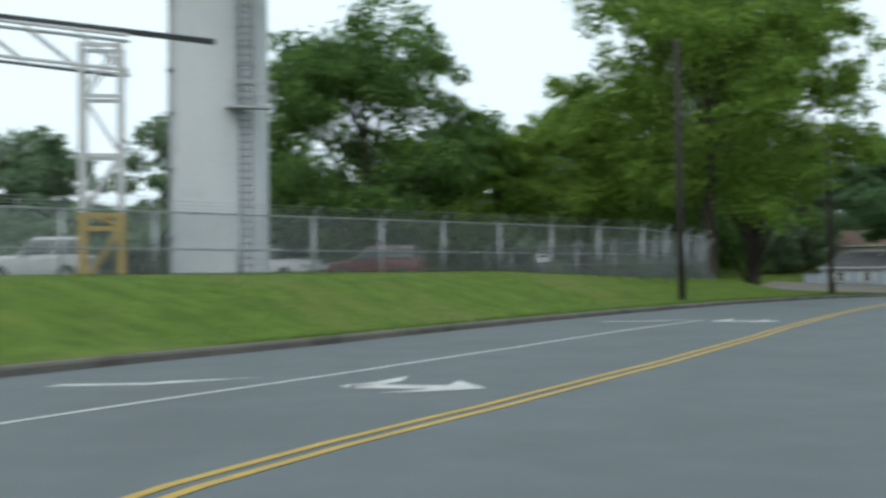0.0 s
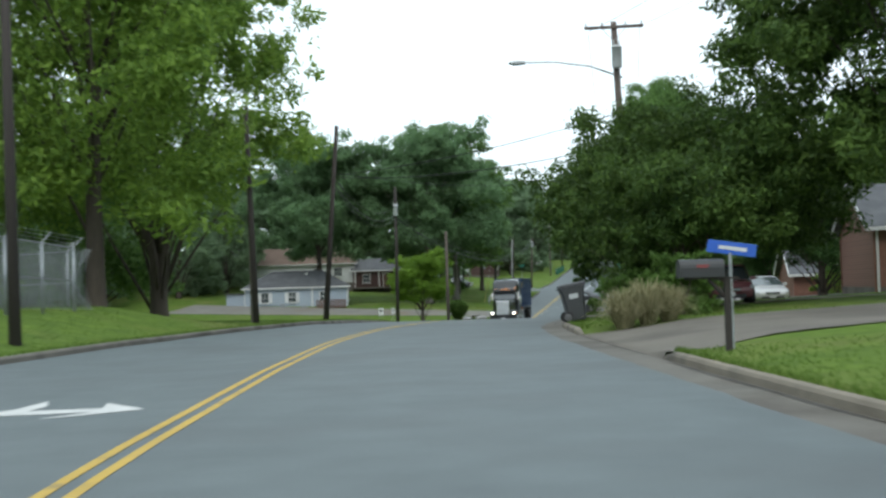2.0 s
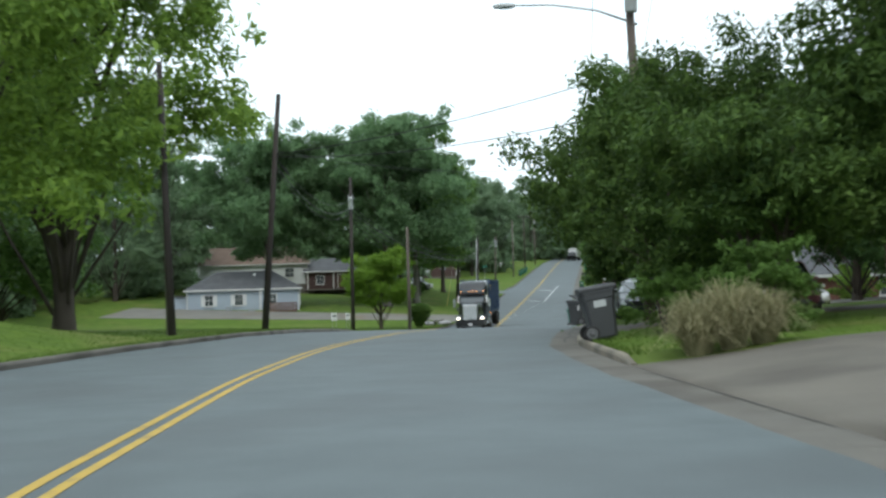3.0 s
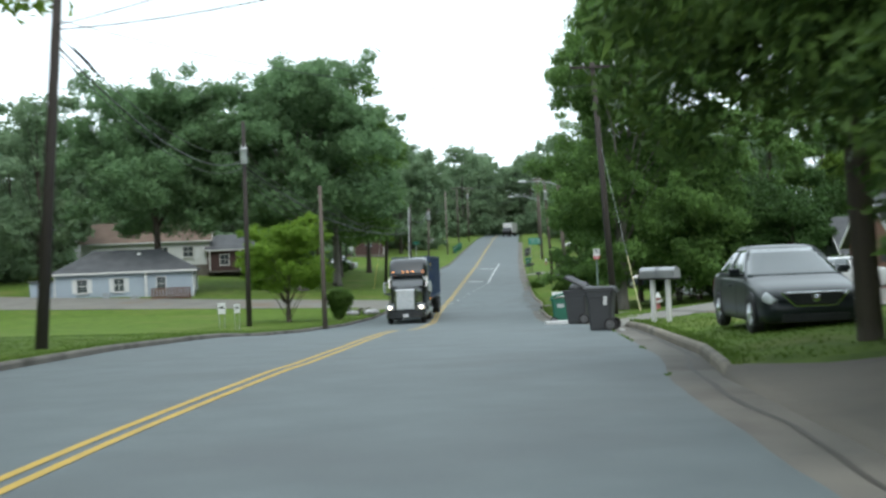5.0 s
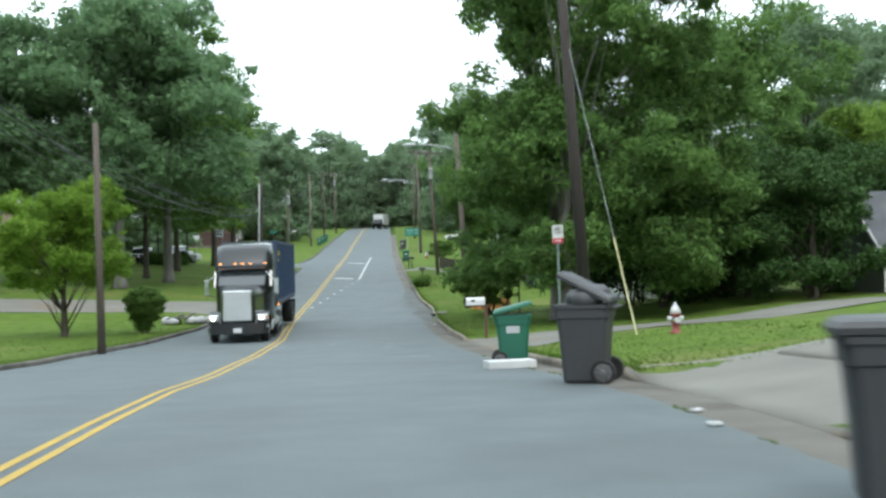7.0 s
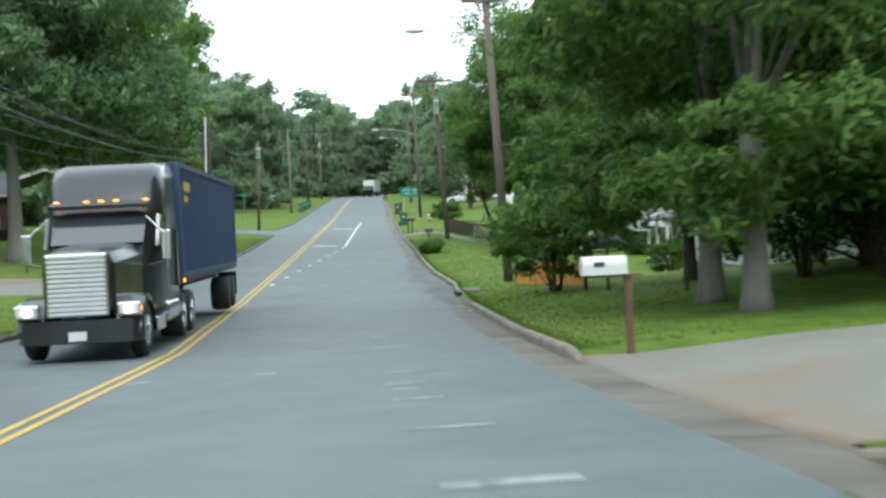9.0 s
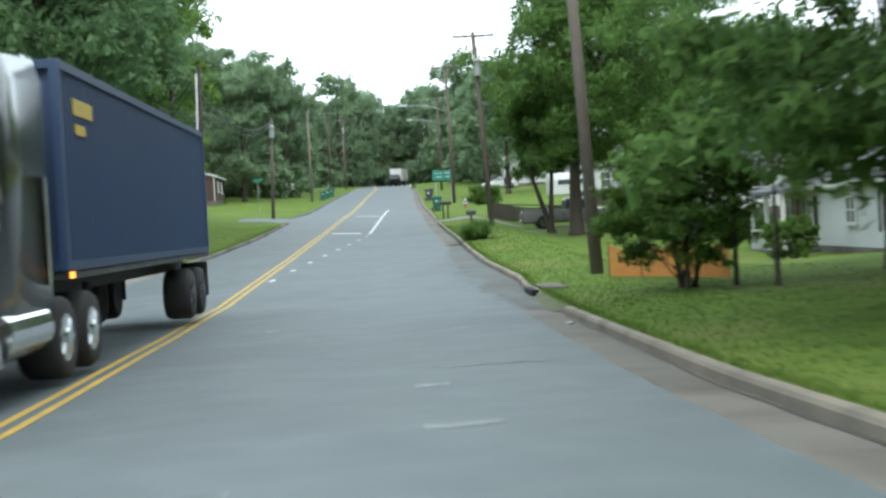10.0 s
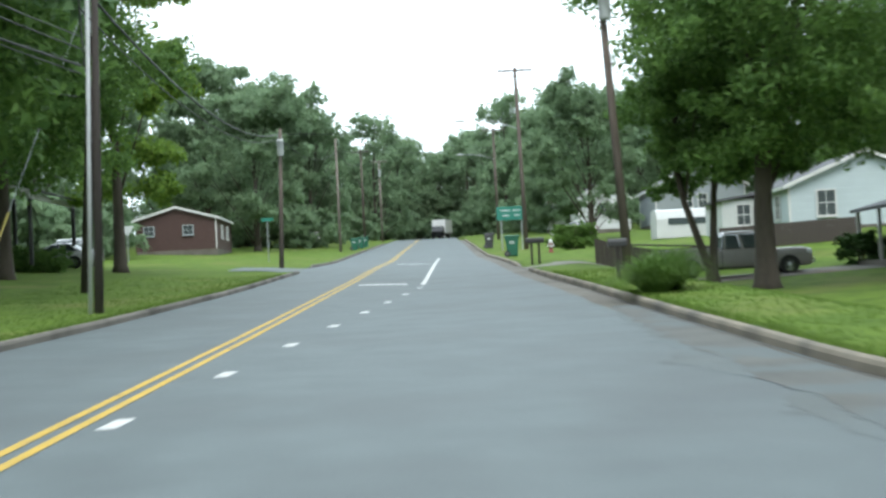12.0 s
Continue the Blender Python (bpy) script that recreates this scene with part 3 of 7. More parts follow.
settle(make_tree(17, 3.7, 1.65, 0.55, 13000, 0.14, BUSH_LEAF, BARK, "young bushy tree behind orange mesh on the lawn", 30, 0.09, 3), 152.3, 7.1)
settle(make_tree(18, 17.0, 7.5, 3.8, 60000, 0.28, OAK_LEAF, BARK, "spreading dark tree shading the parked pickup", 44, 0.42, shift=(2.6, 0.0)), 202.7, 11.7)
settle(make_tree(19, 12.0, 3.4, 3.6, 24000, 0.26, OAK_LEAF, BARK, "spreading dark tree with twin leaning trunks", 28, 0.25, 2, fork_z=0.4, shift=(1.6, 0.0)), 206.5, 10.6, -9).matrix_world @= Matrix.Rotation(radians(-7), 4, "Y")
settle(make_tree(20, 10.8, 3.9, 3.0, 24000, 0.25, OAK_LEAF, BARK, "green tree on the lawn behind the pole", 34, 0.22), 152, 11.5)
settle(make_tree(21, 18, 7.6, 4.2, 32000, 0.36, OAK_LEAF, BARK, "leafy tree with a dark trunk behind the pole", 44, 0.30), 212, -18.8)
settle(make_tree(22, 20, 7.5, 5.5, 22000, 0.38, OAK_LEAF, BARK, "big shade tree with a dark trunk on the lawn", 22, 0.26), 199, -19.4)
settle(make_tree(28, 17.0, 6.0, 1.5, 14000, 0.50, HAZE_LEAF, BARK, "tall green tree behind the brick ranch house", 20, 0.32), 283, -18)
settle(make_tree(29, 21.0, 6.2, 1.5, 14000, 0.55, HAZE_LEAF, BARK, "high-topped tree behind the brick ranch house", 22, 0.35), 290, -24)
settle(make_tree(75, 13.5, 5.0, 2.0, 12000, 0.45, HAZE_LEAF, BARK, "green tree with haze-paled leaves beside the far guide sign", 18, 0.28), 262, 12.5)
settle(make_tree(76, 15.0, 6.0, 2.0, 14000, 0.45, OAK_LEAF, BARK, "tall tree behind the pale blue house", 18, 0.28), 252, 33)
settle(make_tree(77, 8.5, 5.0, 0.3, 16000, 0.26, SHADED_DARK_LEAF, BARK, "dense dark evergreen at the end of the lawn", 18, 0.3, low=0.3), 150, 16.6)
settle(make_tree(78, 8.0, 5.0, 0.3, 16000, 0.26, HAZED_DARK_LEAF, BARK, "dense dark evergreen beyond the lawn", 18, 0.3, low=0.3), 158, 20)
settle(make_tree(82, 8.0, 4.0, 1.2, 30000, 0.22, SHADED_DARK_LEAF, BARK, "dark tree beside the raised yard", 26, 0.24), 93, 16.2)
settle(make_tree(83, 15.5, 5.5, 1.5, 14000, 0.34, OAK_LEAF, BARK, "tall green tree behind the dark hedge", 20, 0.28), 151, 21)
settle(make_tree(84, 17.5, 6.0, 1.5, 14000, 0.38, HAZE_LEAF, BARK, "tall green tree with haze-paled leaves behind the hedge", 20, 0.28), 160, 27)
settle(make_tree(85, 18.5, 6.5, 1.5, 14000, 0.42, HAZE_LEAF, BARK, "high tree at the back of the gardens", 20, 0.28), 168, 34)
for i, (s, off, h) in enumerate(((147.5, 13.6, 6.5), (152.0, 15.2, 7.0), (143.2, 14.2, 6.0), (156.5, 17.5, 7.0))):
    settle(make_tree(100 + i, h, 2.9, 1.5, 9000, 0.20, SHADED_DARK_LEAF, BARK, "dark many-stemmed tree in the shade behind the lawn", 24, 0.07, 4, group="understory trees"), s, off)
settle(make_tree(86, 6.5, 3.2, 0.3, 16000, 0.22, SHADED_DARK_LEAF, BARK, "dense dark evergreen shrub tree before the grey house", 18, 0.2, low=0.3), 136, 18.6)
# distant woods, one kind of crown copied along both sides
# their leaf colour carries the haze of distance
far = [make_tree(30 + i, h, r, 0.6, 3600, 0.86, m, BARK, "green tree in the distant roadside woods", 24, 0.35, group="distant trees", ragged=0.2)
       for i, (h, r, m) in enumerate(((20, 7.0, HAZE_LEAF), (18, 6.5, HAZE_LEAF), (24, 7.5, HAZE_LEAF), (14, 6.0, HAZE_LEAF)))]
settle(far[0], 312, -18)
settle(far[1], 392, -48)
settle(far[2], 400, -30)
settle(far[3], 396, 30)
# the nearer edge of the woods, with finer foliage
edge_trees = [make_tree(90 + i, h, r, 0.8, 12000, 0.50, HAZE_LEAF, BARK, "tall green tree at the edge of the woods", 36, 0.35, group="distant trees", ragged=0.3) for i, (h, r) in enumerate(((19, 6.4), (22, 7.0), (16, 5.8)))]
settle(edge_trees[0], 262, -48)
settle(edge_trees[1], 300, -30)
settle(edge_trees[2], 296, 30)
rt = random.Random(7)
WOODS = [(232, 246, -64, -44, 5), (250, 300, -62, -38, 8), (302, 372, -36, -14, 14), (305, 372, 15, 36, 13), (258, 300, 32, 52, 7), (376, 440, -40, -9, 12), (376, 440, 8, 40, 12),
         (425, 470, -20, 22, 16), (110, 172, -100, -62, 12), (185, 225, -90, -58, 10), (60, 112, -85, -52, 9), (205, 250, 44, 64, 7), (196, 240, -78, -50, 9), (150, 190, -72, -52, 7), (112, 150, -70, -50, 5), (150, 200, 44, 66, 7), (95, 150, 40, 62, 8), (40, 90, 32, 60, 4), (20, 70, -140, -90, 7)]
for a, b, c, d, n in WOODS:
    for i in range(n):
        s = a + (b - a) * (i + rt.random()) / n
        kind = edge_trees[rt.randrange(3)] if 190 < s < 345 and abs(c) < 70 else far[rt.randrange(4)]
        plant(kind, s, rt.uniform(c, d), rt.uniform(0.8, 1.1) * (1.05 if s > 376 else 0.55 if c <= -85 and b < 120 else 0.95), rt.uniform(0, 360))

for i in range(9):
    plant(far[i % 4], 445 + 9 * (i % 3), -16 + 4 * i, 1.05, i * 83)
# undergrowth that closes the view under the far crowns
thicket = make_tree(40, 5.0, 4.2, 0.2, 1700, 0.84, HAZE_LEAF, BARK, "dense green undergrowth at the edge of the woods", 14, 0.1, 3, "distant undergrowth", low=0.4, name="shrub")
settle(thicket, 330, -16)
for a, b, c, d, n in [(300, 400, -26, -14, 12), (300, 400, 13, 26, 12), (400, 450, -18, 20, 18), (120, 175, -72, -58, 9), (185, 235, -66, -52, 8), (60, 112, -56, -44, 9), (205, 300, 42, 52, 12),
                      (150, 200, 36, 46, 9), (95, 150, 32, 42, 9), (240, 300, -60, -40, 9), (20, 80, -110, -85, 8), (40, 90, 26, 34, 6)]:
    for i in range(n):
        plant(thicket, a + (b - a) * (i + rt.random()) / n, rt.uniform(c, d), rt.uniform(0.8, 1.3), rt.uniform(0, 360))
for s, off, k in ((262, -34, 0.85), (272, -38, 0.9), (288, -35, 0.9), (254, -41, 0.85), (246, -46, 0.9)):
    plant(edge_trees[int(s) % 3], s, off, k, s * 41 % 360)
for s, off in ((240, -33), (250, -29), (256, -27.5), (266, -31), (245, -29.5), (236, -39), (252, -34), (258, -30), (230, -45), (300, -15.5), (262, -33)):
    plant(thicket, s, off, 1.0, s * 57 % 360)
# dark woods behind the industrial lot
for i, (x, y, k) in enumerate(((-58, 76, 0.50), (-52, 84, 0.56), (-46, 79, 0.48), (-41, 86, 0.55), (-36, 80, 0.52), (-31, 87, 0.50), (-27, 80, 0.42), (-23, 90, 0.46), (-64, 82, 0.55))):
    copy_thing(far[i % 3], at_xy(x, y, 0.6, i * 77) @ Matrix.Scale(k * 1.14, 4))["label"] = "dark green tree behind the industrial lot"
for i, (x, y) in enumerate(((-60, 70), (-54, 74), (-48, 72), (-43, 77), (-38, 73), (-33, 78), (-28, 74), (-23, 79), (-18, 83))):
    copy_thing(thicket, at_xy(x, y, 0.6, i * 61) @ Matrix.Scale(1.25, 4))["label"] = "dense undergrowth behind the industrial lot"

# ---- poles and cables ----
def pole(s, off, h, r, wood, label, lean=(0, 0), arm=None, can=None, lamp=None, yaw=0.0, conduit=False, dz=0.0):
    """A utility pole. arm: width of the cross-arm; can: height of a transformer; lamp: (height, reach)."""
    t = thing("utility_pole", at(s, off, dz, yaw), label, "utility pole", "utility poles")
    top = Vector((lean[0], lean[1], h))
    part("post", rod(B(), (0, 0, -0.3), top, r, r * 0.66, 12), wood, t, sm=True)
    if arm:
        z = h - 0.25
        a = part("cross_arm", box(B(), lean[0], lean[1] - 0.14, z, arm, 0.10, 0.13, bevel=0.01), wood, t)
        bm = B()
        for k in (-1, 1):
            rod(bm, (lean[0] + k * arm * 0.2, lean[1] - 0.16, z - 0.05), (lean[0], lean[1] - 0.12, z - 0.62), 0.016, n=5)
        part("brace", bm, GALV, t)
        for k in (-0.47, -0.2, 0.2, 0.47):
            part("insulator", lathe(B(), [(0.02, z + 0.06), (0.05, z + 0.10), (0.03, z + 0.14), (0.05, z + 0.18), (0.02, z + 0.24)], 8, Matrix.Translation((lean[0] + k * arm, lean[1] - 0.14, 0))), LIGHT_GREY, a)
    if can:
        f = can / h
        m = Matrix.Translation((lean[0] * f + 0.04, lean[1] * f - 0.32, can))
        part("transformer", lathe(B(), [(0.02, -0.5), (0.19, -0.48), (0.21, -0.44), (0.21, 0.36), (0.23, 0.37), (0.23, 0.42), (0.15, 0.48), (0.02, 0.5)], 16, m), LIGHT_GREY, t, "light grey steel transformer can", True)
        bm = B()
        for k in (-0.09, 0.09):
            rod(bm, m @ Vector((k, 0, 0.45)), m @ Vector((k * 1.6, 0, 0.72)), 0.035, 0.02, 6)
        part("bushing", bm, LIGHT_GREY, t)
    if lamp:
        z, reach = lamp[0], lamp[1]
        pts = [(-0.1, -0.05, z), (-reach * 0.35, -0.05, z + reach * 0.13), (-reach * 0.7, -0.05, z + reach * 0.19), (-reach, -0.05, z + reach * 0.2)]
        part("lamp_arm", tube(B(), pts, [0.045, 0.04, 0.035, 0.03], 8), GALV, t, "curved galvanised lamp arm", True)
        bm = B()
        hd = Matrix.Translation((-reach - 0.35, -0.05, z + reach * 0.2)) @ Matrix.Diagonal((0.42, 0.16, 0.11, 1))
        bmesh.ops.create_uvsphere(bm, u_segments=14, v_segments=8, radius=1, matrix=hd)
        part("lamp_head", bm, LIGHT_GREY, t, "grey cobra-head street light", True)
    if conduit:
        part("conduit", rod(B(), (-r - 0.05, -0.09, 0), (lean[0] - r - 0.04, lean[1] - 0.07, h * 0.96), 0.05, n=10), LIGHT_GREY, t, "pale conduit pipe", True)
    return t


def world_at(s, off, z, dz=0):
    x, y = spot(s, off)
    return Vector((x, y, ground_z(s, off) + z))


def cable(a, b, sag, r=0.012, label="thin dark overhead cable between poles"):
    a, b = Vector(a), Vector(b)
    pts = [a.lerp(b, i / 14) - Vector((0, 0, sag * 4 * (i / 14) * (1 - i / 14))) for i in range(15)]
    return tagged(part("cable", tube(B(), pts, r, 5), WIRE, sm=True), label, "cable", "overhead cables")


pole(50.7, -10.6, 10.5, 0.16, POLE_DARK, "dark tarred utility pole on the grass bank", (-0.1, 0))
pole(75.7, -10.7, 9.6, 0.15, POLE_DARK, "dark brown utility pole at the edge of the grass", (-0.25, 0))
pole(77.0, -11.2, 9.0, 0.13, POLE_GREY, "slim grey utility pole behind another pole", (-0.1, 0))
pole(87.5, -10.4, 10.4, 0.16, POLE_DARK, "tall black utility pole leaning over the verge", (0.9, 0))
pole(134.0, -14.4, 12.3, 0.17, POLE_DARK, "black utility pole with a grey transformer", (0.1, 0), can=10.2)
pole(130.7, -9.5, 8.2, 0.15, POLE_BROWN, "short brown wooden pole on the verge", (0, 0))
pole(186.7, -8.12, 8.7, 0.12, POLE_DARK, "dark slim utility pole with a pale conduit pipe", (0.25, 0), conduit=True)
pole(200.0, -12.1, 11.3, 0.19, POLE_DARK, "dark utility pole with a grey transformer", (0.75, 0), can=9.2)
pole(234.5, -9.7, 8.5, 0.15, POLE_BROWN, "brown utility pole with a transformer at the side road", (0.3, 0), can=7.3)
pole(281, -9.7, 11, 0.15, POLE_GREY, "grey utility pole in the distance beside the road", (0, 0))
pole(318, -9.5, 12, 0.16, POLE_BROWN, "distant brown utility pole with a cross-arm", (0, 0), arm=2.2)
pole(345, -8.5, 12, 0.16, POLE_GREY, "distant grey utility pole with a lamp arm", (0, 0), can=10, arm=2.2)
pole(75.3, 5.8, 12.3, 0.19, POLE_BROWN, "brown utility pole with cross-arm, transformer and street lamp", (-0.4, 0), arm=2.5, can=10.75, lamp=(9.9, 4.2))
pole(119.5, 5.9, 12.2, 0.18, POLE_DARK, "dark brown leaning utility pole with a cross-arm", (-0.6, 0), arm=2.2)
pole(161.3, 6.7, 11.2, 0.19, POLE_MID, "thick grey-brown utility pole with a street lamp arm", (-0.45, 0), lamp=(9.3, 2.9), arm=1.9)
pole(201.0, 6.5, 11.3, 0.17, POLE_BROWN, "brown utility pole with cross-arm and transformer", (-0.55, 0), arm=2.4, can=9.2)
pole(249, 6.2, 13.2, 0.17, POLE_BROWN, "tall brown utility pole with cross-arm and street lamp", (-0.2, 0), arm=2.5, lamp=(8.7, 4.0))
pole(300, 6.5, 12.5, 0.17, POLE_BROWN, "distant brown utility pole with a street lamp", (0, 0), arm=2.4, lamp=(9, 3.5))
for k in (-1.1, 1.1):
    cable(world_at(75.8, 5.4 + k, 12.1), world_at(119.5, 5.4 + k, 12.1), 0.9)
    cable(world_at(119.5, 5.4 + k, 12.1), world_at(161.3, 6.3 + k, 11.2), 0.9)
    cable(world_at(161.3, 6.3 + k, 11.2), world_at(201.0, 6.4 + k, 12.0), 0.7)
    cable(world_at(201.0, 6.4 + k, 12.0), world_at(249, 6 + k, 13.1), 1.0)
    cable(world_at(75.8, 5.4 + k, 12.1), world_at(-10, 12 + k, 12.0), 1.6)
cable(world_at(75.8, 5.4, 9.2), world_at(119.5, 5.5, 8.6), 0.7)
# lines from the leaning black pole over the street, and along the verge
cable(world_at(87.5, -9.75, 7.75), world_at(75.3, 5.4, 8.4), 0.35, 0.020)
cable(world_at(87.5, -9.75, 7.65), world_at(75.3, 5.4, 7.1), 0.5, 0.020)
cable(world_at(87.5, -9.75, 7.9), world_at(119.5, 5.4, 11.2), 0.9, 0.012)
for lo, hi, sag, thick in ((7.6, 10.6, 1.2, 0.014), (7.3, 10.0, 1.3, 0.028), (7.15, 9.6, 1.4, 0.016)):
    cable(world_at(87.5, -9.75, lo), world_at(134.0, -14.3, hi), sag, thick)
for lo, hi, sag, thick in ((9.9, 6.3, 1.3, 0.020), (9.6, 5.9, 1.5, 0.030), (9.3, 5.7, 1.2, 0.018)):
    cable(world_at(134.0, -14.3, lo), world_at(186.7, -8.3, hi), sag, thick)
cable(world_at(130.7, -9.5, 7.7), world_at(186.7, -8.3, 6.6), 1.4, 0.016)
tagged(part("cable_splice", tube(B(), [world_at(89.2, -9.9, 7.55), world_at(90.6, -10.0, 7.42), world_at(92.0, -10.1, 7.28)], [0.02, 0.05, 0.02], 8), WIRE, sm=True), "black splice case hanging on the cable", "cable splice")
for z, sag, thick in ((7.9, 1.6, 0.016), (7.5, 1.8, 0.022), (7.1, 2.0, 0.022), (6.7, 2.2, 0.016)):
    cable(world_at(134.0, -14.3, z + 1.6), world_at(200, -12.0, z), sag, thick)
for z, thick in ((8.4, 0.02), (8.0, 0.03), (7.6, 0.02)):
    cable(world_at(200, -11.8, z - 0.4), world_at(186.7, -8.3, z), 0.15, thick)
cable(world_at(186.7, -8.2, 7.8), world_at(234.5, -9.5, 8.2), 1.3, 0.036)
cable(world_at(186.7, -8.3, 7.3), world_at(234.5, -9.5, 7.9), 1.3, 0.02)
cable(world_at(234.5, -9.6, 8.2), world_at(249, 6.0, 9.6), 0.4, 0.016)
cable(world_at(249, 6.0, 12.6), world_at(318, -9.5, 11.8), 0.9, 0.016)
cable(world_at(300, 6.5, 10.4), world_at(281, -9.7, 9.8), 0.4, 0.016)
cable(world_at(234.5, -9.5, 8.0), world_at(281, -9.7, 9.8), 1.1, 0.02)
cable(world_at(318, -9.5, 11.8), world_at(300, 6.5, 12.3), 0.5, 0.016)
cable(world_at(281, -9.7, 10), world_at(318, -9.5, 10.5), 1.0, 0.016)
guy = thing("guy_wire", Matrix(), "taut guy wire with a yellow plastic guard", "guy wire")
part("wire", rod(B(), world_at(119.5, 5.4, 9.0), world_at(118.4, 7.0, 0), 0.012, n=5), GALV, guy)
GUARD = mat("yellow_plastic", (0.56, 0.54, 0.33), (0.46, 0.42, 0.22), 2, 0.5)
part("guard", rod(B(), world_at(118.4, 7.0, 0), world_at(118.73, 6.52, 2.7), 0.028, n=8), GUARD, guy, "pale yellow wire guard")
GUARD_BRIGHT = mat("bright_yellow_plastic", (0.42, 0.34, 0.07), (0.32, 0.25, 0.05), 2, 0.5)
guy = thing("guy_wire", Matrix(), "slanting guy wire with a bright yellow guard on the lawn", "guy wire")
part("wire", rod(B(), world_at(199.9, -11.45, 10.4), world_at(189.9, -12.25, 0), 0.012, n=5), GALV, guy)
part("guard", rod(B(), world_at(189.9, -12.25, 0), world_at(192.4, -12.05, 2.6), 0.028, n=8), GUARD_BRIGHT, guy, "bright yellow wire guard")

# ---- vehicles ----
def paint(name, col, rough=0.25):
    return mat(name, col, tuple(c * 0.85 for c in col), 0.7, rough, 0.0, fine=5, spec=0.45, coat=0.35)


def wheel(t, x, y, r, w, rim=CHROME, hub=0.62):
    ax = Matrix.Translation((x, y, r)) @ Matrix.Rotation(math.pi / 2, 4, "Y")
    wh = part("wheel", lathe(B(), [(r * hub, -w / 2 + 0.02), (r * 0.9, -w / 2), (r, -w * 0.35), (r, w * 0.35), (r * 0.9, w / 2), (r * hub, w / 2 - 0.02)], 22, ax), RUBBER, t, sm=True)
    out = 1 if x > 0 else -1
    bm = lathe(B(), [(r * 0.02, out * (w / 2 + 0.030)), (r * 0.18, out * (w / 2 + 0.028)), (r * 0.26, out * (w / 2 - 0.010)), (r * hub, out * (w / 2 - 0.012))], 18, ax)
    for k in range(8):
        a = k * math.tau / 8
        box(bm, r * hub * 0.5 * math.cos(a), r * hub * 0.5 * math.sin(a), out * (w / 2 - 0.002), r * hub * 0.95, r * 0.10, 0.02, ax @ Matrix.Translation((r * hub * 0.5 * math.cos(a), r * hub * 0.5 * math.sin(a), 0)) @ Matrix.Rotation(a, 4, "Z") @ Matrix.Translation((-r * hub * 0.5 * math.cos(a), -r * hub * 0.5 * math.sin(a), 0)))
    part("rim", bm, rim, wh)


LENS = mat("headlamp_lens", (0.555, 0.577, 0.592), (0.444, 0.459, 0.474), 3, 0.12, spec=0.9, coat=0.6)
RED_LENS = mat("red_lens", (0.17, 0.012, 0.012), (0.12, 0.010, 0.010), 3, 0.2, coat=0.6)
PLATE = mat("plate_white", (0.518, 0.518, 0.518), (0.444, 0.444, 0.459), 3, 0.5)


def blend(rows, u):
    """A point of a smooth curve through equal-spaced rows at u."""
    n = len(rows)
    i = min(max(int(u), 0), n - 2)
    f = u - i
    a, b, c, d = rows[max(i - 1, 0)], rows[i], rows[i + 1], rows[min(i + 2, n - 1)]
    return 0.5 * (2 * b + (c - a) * f + (2 * a - 5 * b + 4 * c - d) * f * f + (3 * b - a - 3 * c + d) * f**3)


class Skin:
    """A smooth surface through rings of points; u runs over the rings, v round them."""

    def __init__(self, rings):
        self.r = np.array(rings, float)
        self.nu, self.nv = self.r.shape[:2]

    def at(self, u, v):
        n = self.nv
        i = int(math.floor(v))
        ring = np.array([blend(self.r[:, (i + k) % n], u) for k in (-1, 0, 1, 2)])
        return blend(ring, 1 + v - i)

    def out(self, u, v):
        a = self.at(min(u + 0.05, self.nu - 1), v) - self.at(max(u - 0.05, 0), v)
        b = self.at(u, v + 0.05) - self.at(u, v - 0.05)
        c = np.cross(a, b)
        return c / (np.linalg.norm(c) + 1e-9)

    def whole(self, du=3, dv=2, caps=True):
        bm = B()
        rows = []
        for i in range((self.nu - 1) * du + 1):
            rows.append([bm.verts.new(self.at(i / du, j / dv)) for j in range(self.nv * dv)])
        n = len(rows[0])
        for a, b in zip(rows, rows[1:]):
            for j in range(n):
                bm.faces.new((a[j], a[(j + 1) % n], b[(j + 1) % n], b[j]))
        if caps:
            bm.faces.new(rows[0][::-1])
            bm.faces.new(rows[-1])
        bmesh.ops.recalc_face_normals(bm, faces=bm.faces)
        return bm

    def patch(self, u0, u1, v0, v1, lift=0.008, n=6, m=6, skew=0.0):
        """A piece of the skin, lifted off it."""
        bm = B()
        mid = np.mean(self.r.reshape(-1, 3), axis=0)
        top, low = [], []
        for i in range(n + 1):
            for j in range(m + 1):
                v = v0 + (v1 - v0) * j / m
                u = u0 + (u1 - u0) * i / n + skew * (j / m - 0.5)
                p, k = self.at(u, v), self.out(u, v)
                if k.dot(p - mid) < 0:
                    k = -k
                top.append(bm.verts.new(p + k * lift))
                low.append(bm.verts.new(p - k * 0.02))
        for i in range(n):
            for j in range(m):
                a = i * (m + 1) + j
                bm.faces.new((top[a], top[a + 1], top[a + m + 2], top[a + m + 1]))
        rim = [j for j in range(m + 1)] + [i * (m + 1) + m for i in range(1, n + 1)] + [n * (m + 1) + j for j in range(m - 1, -1, -1)] + [i * (m + 1) for i in range(n - 1, 0, -1)]
        for a, b in zip(rim, rim[1:] + rim[:1]):
            bm.faces.new((top[a], low[a], low[b], top[b]))
        bmesh.ops.recalc_face_normals(bm, faces=bm.faces)
        return bm


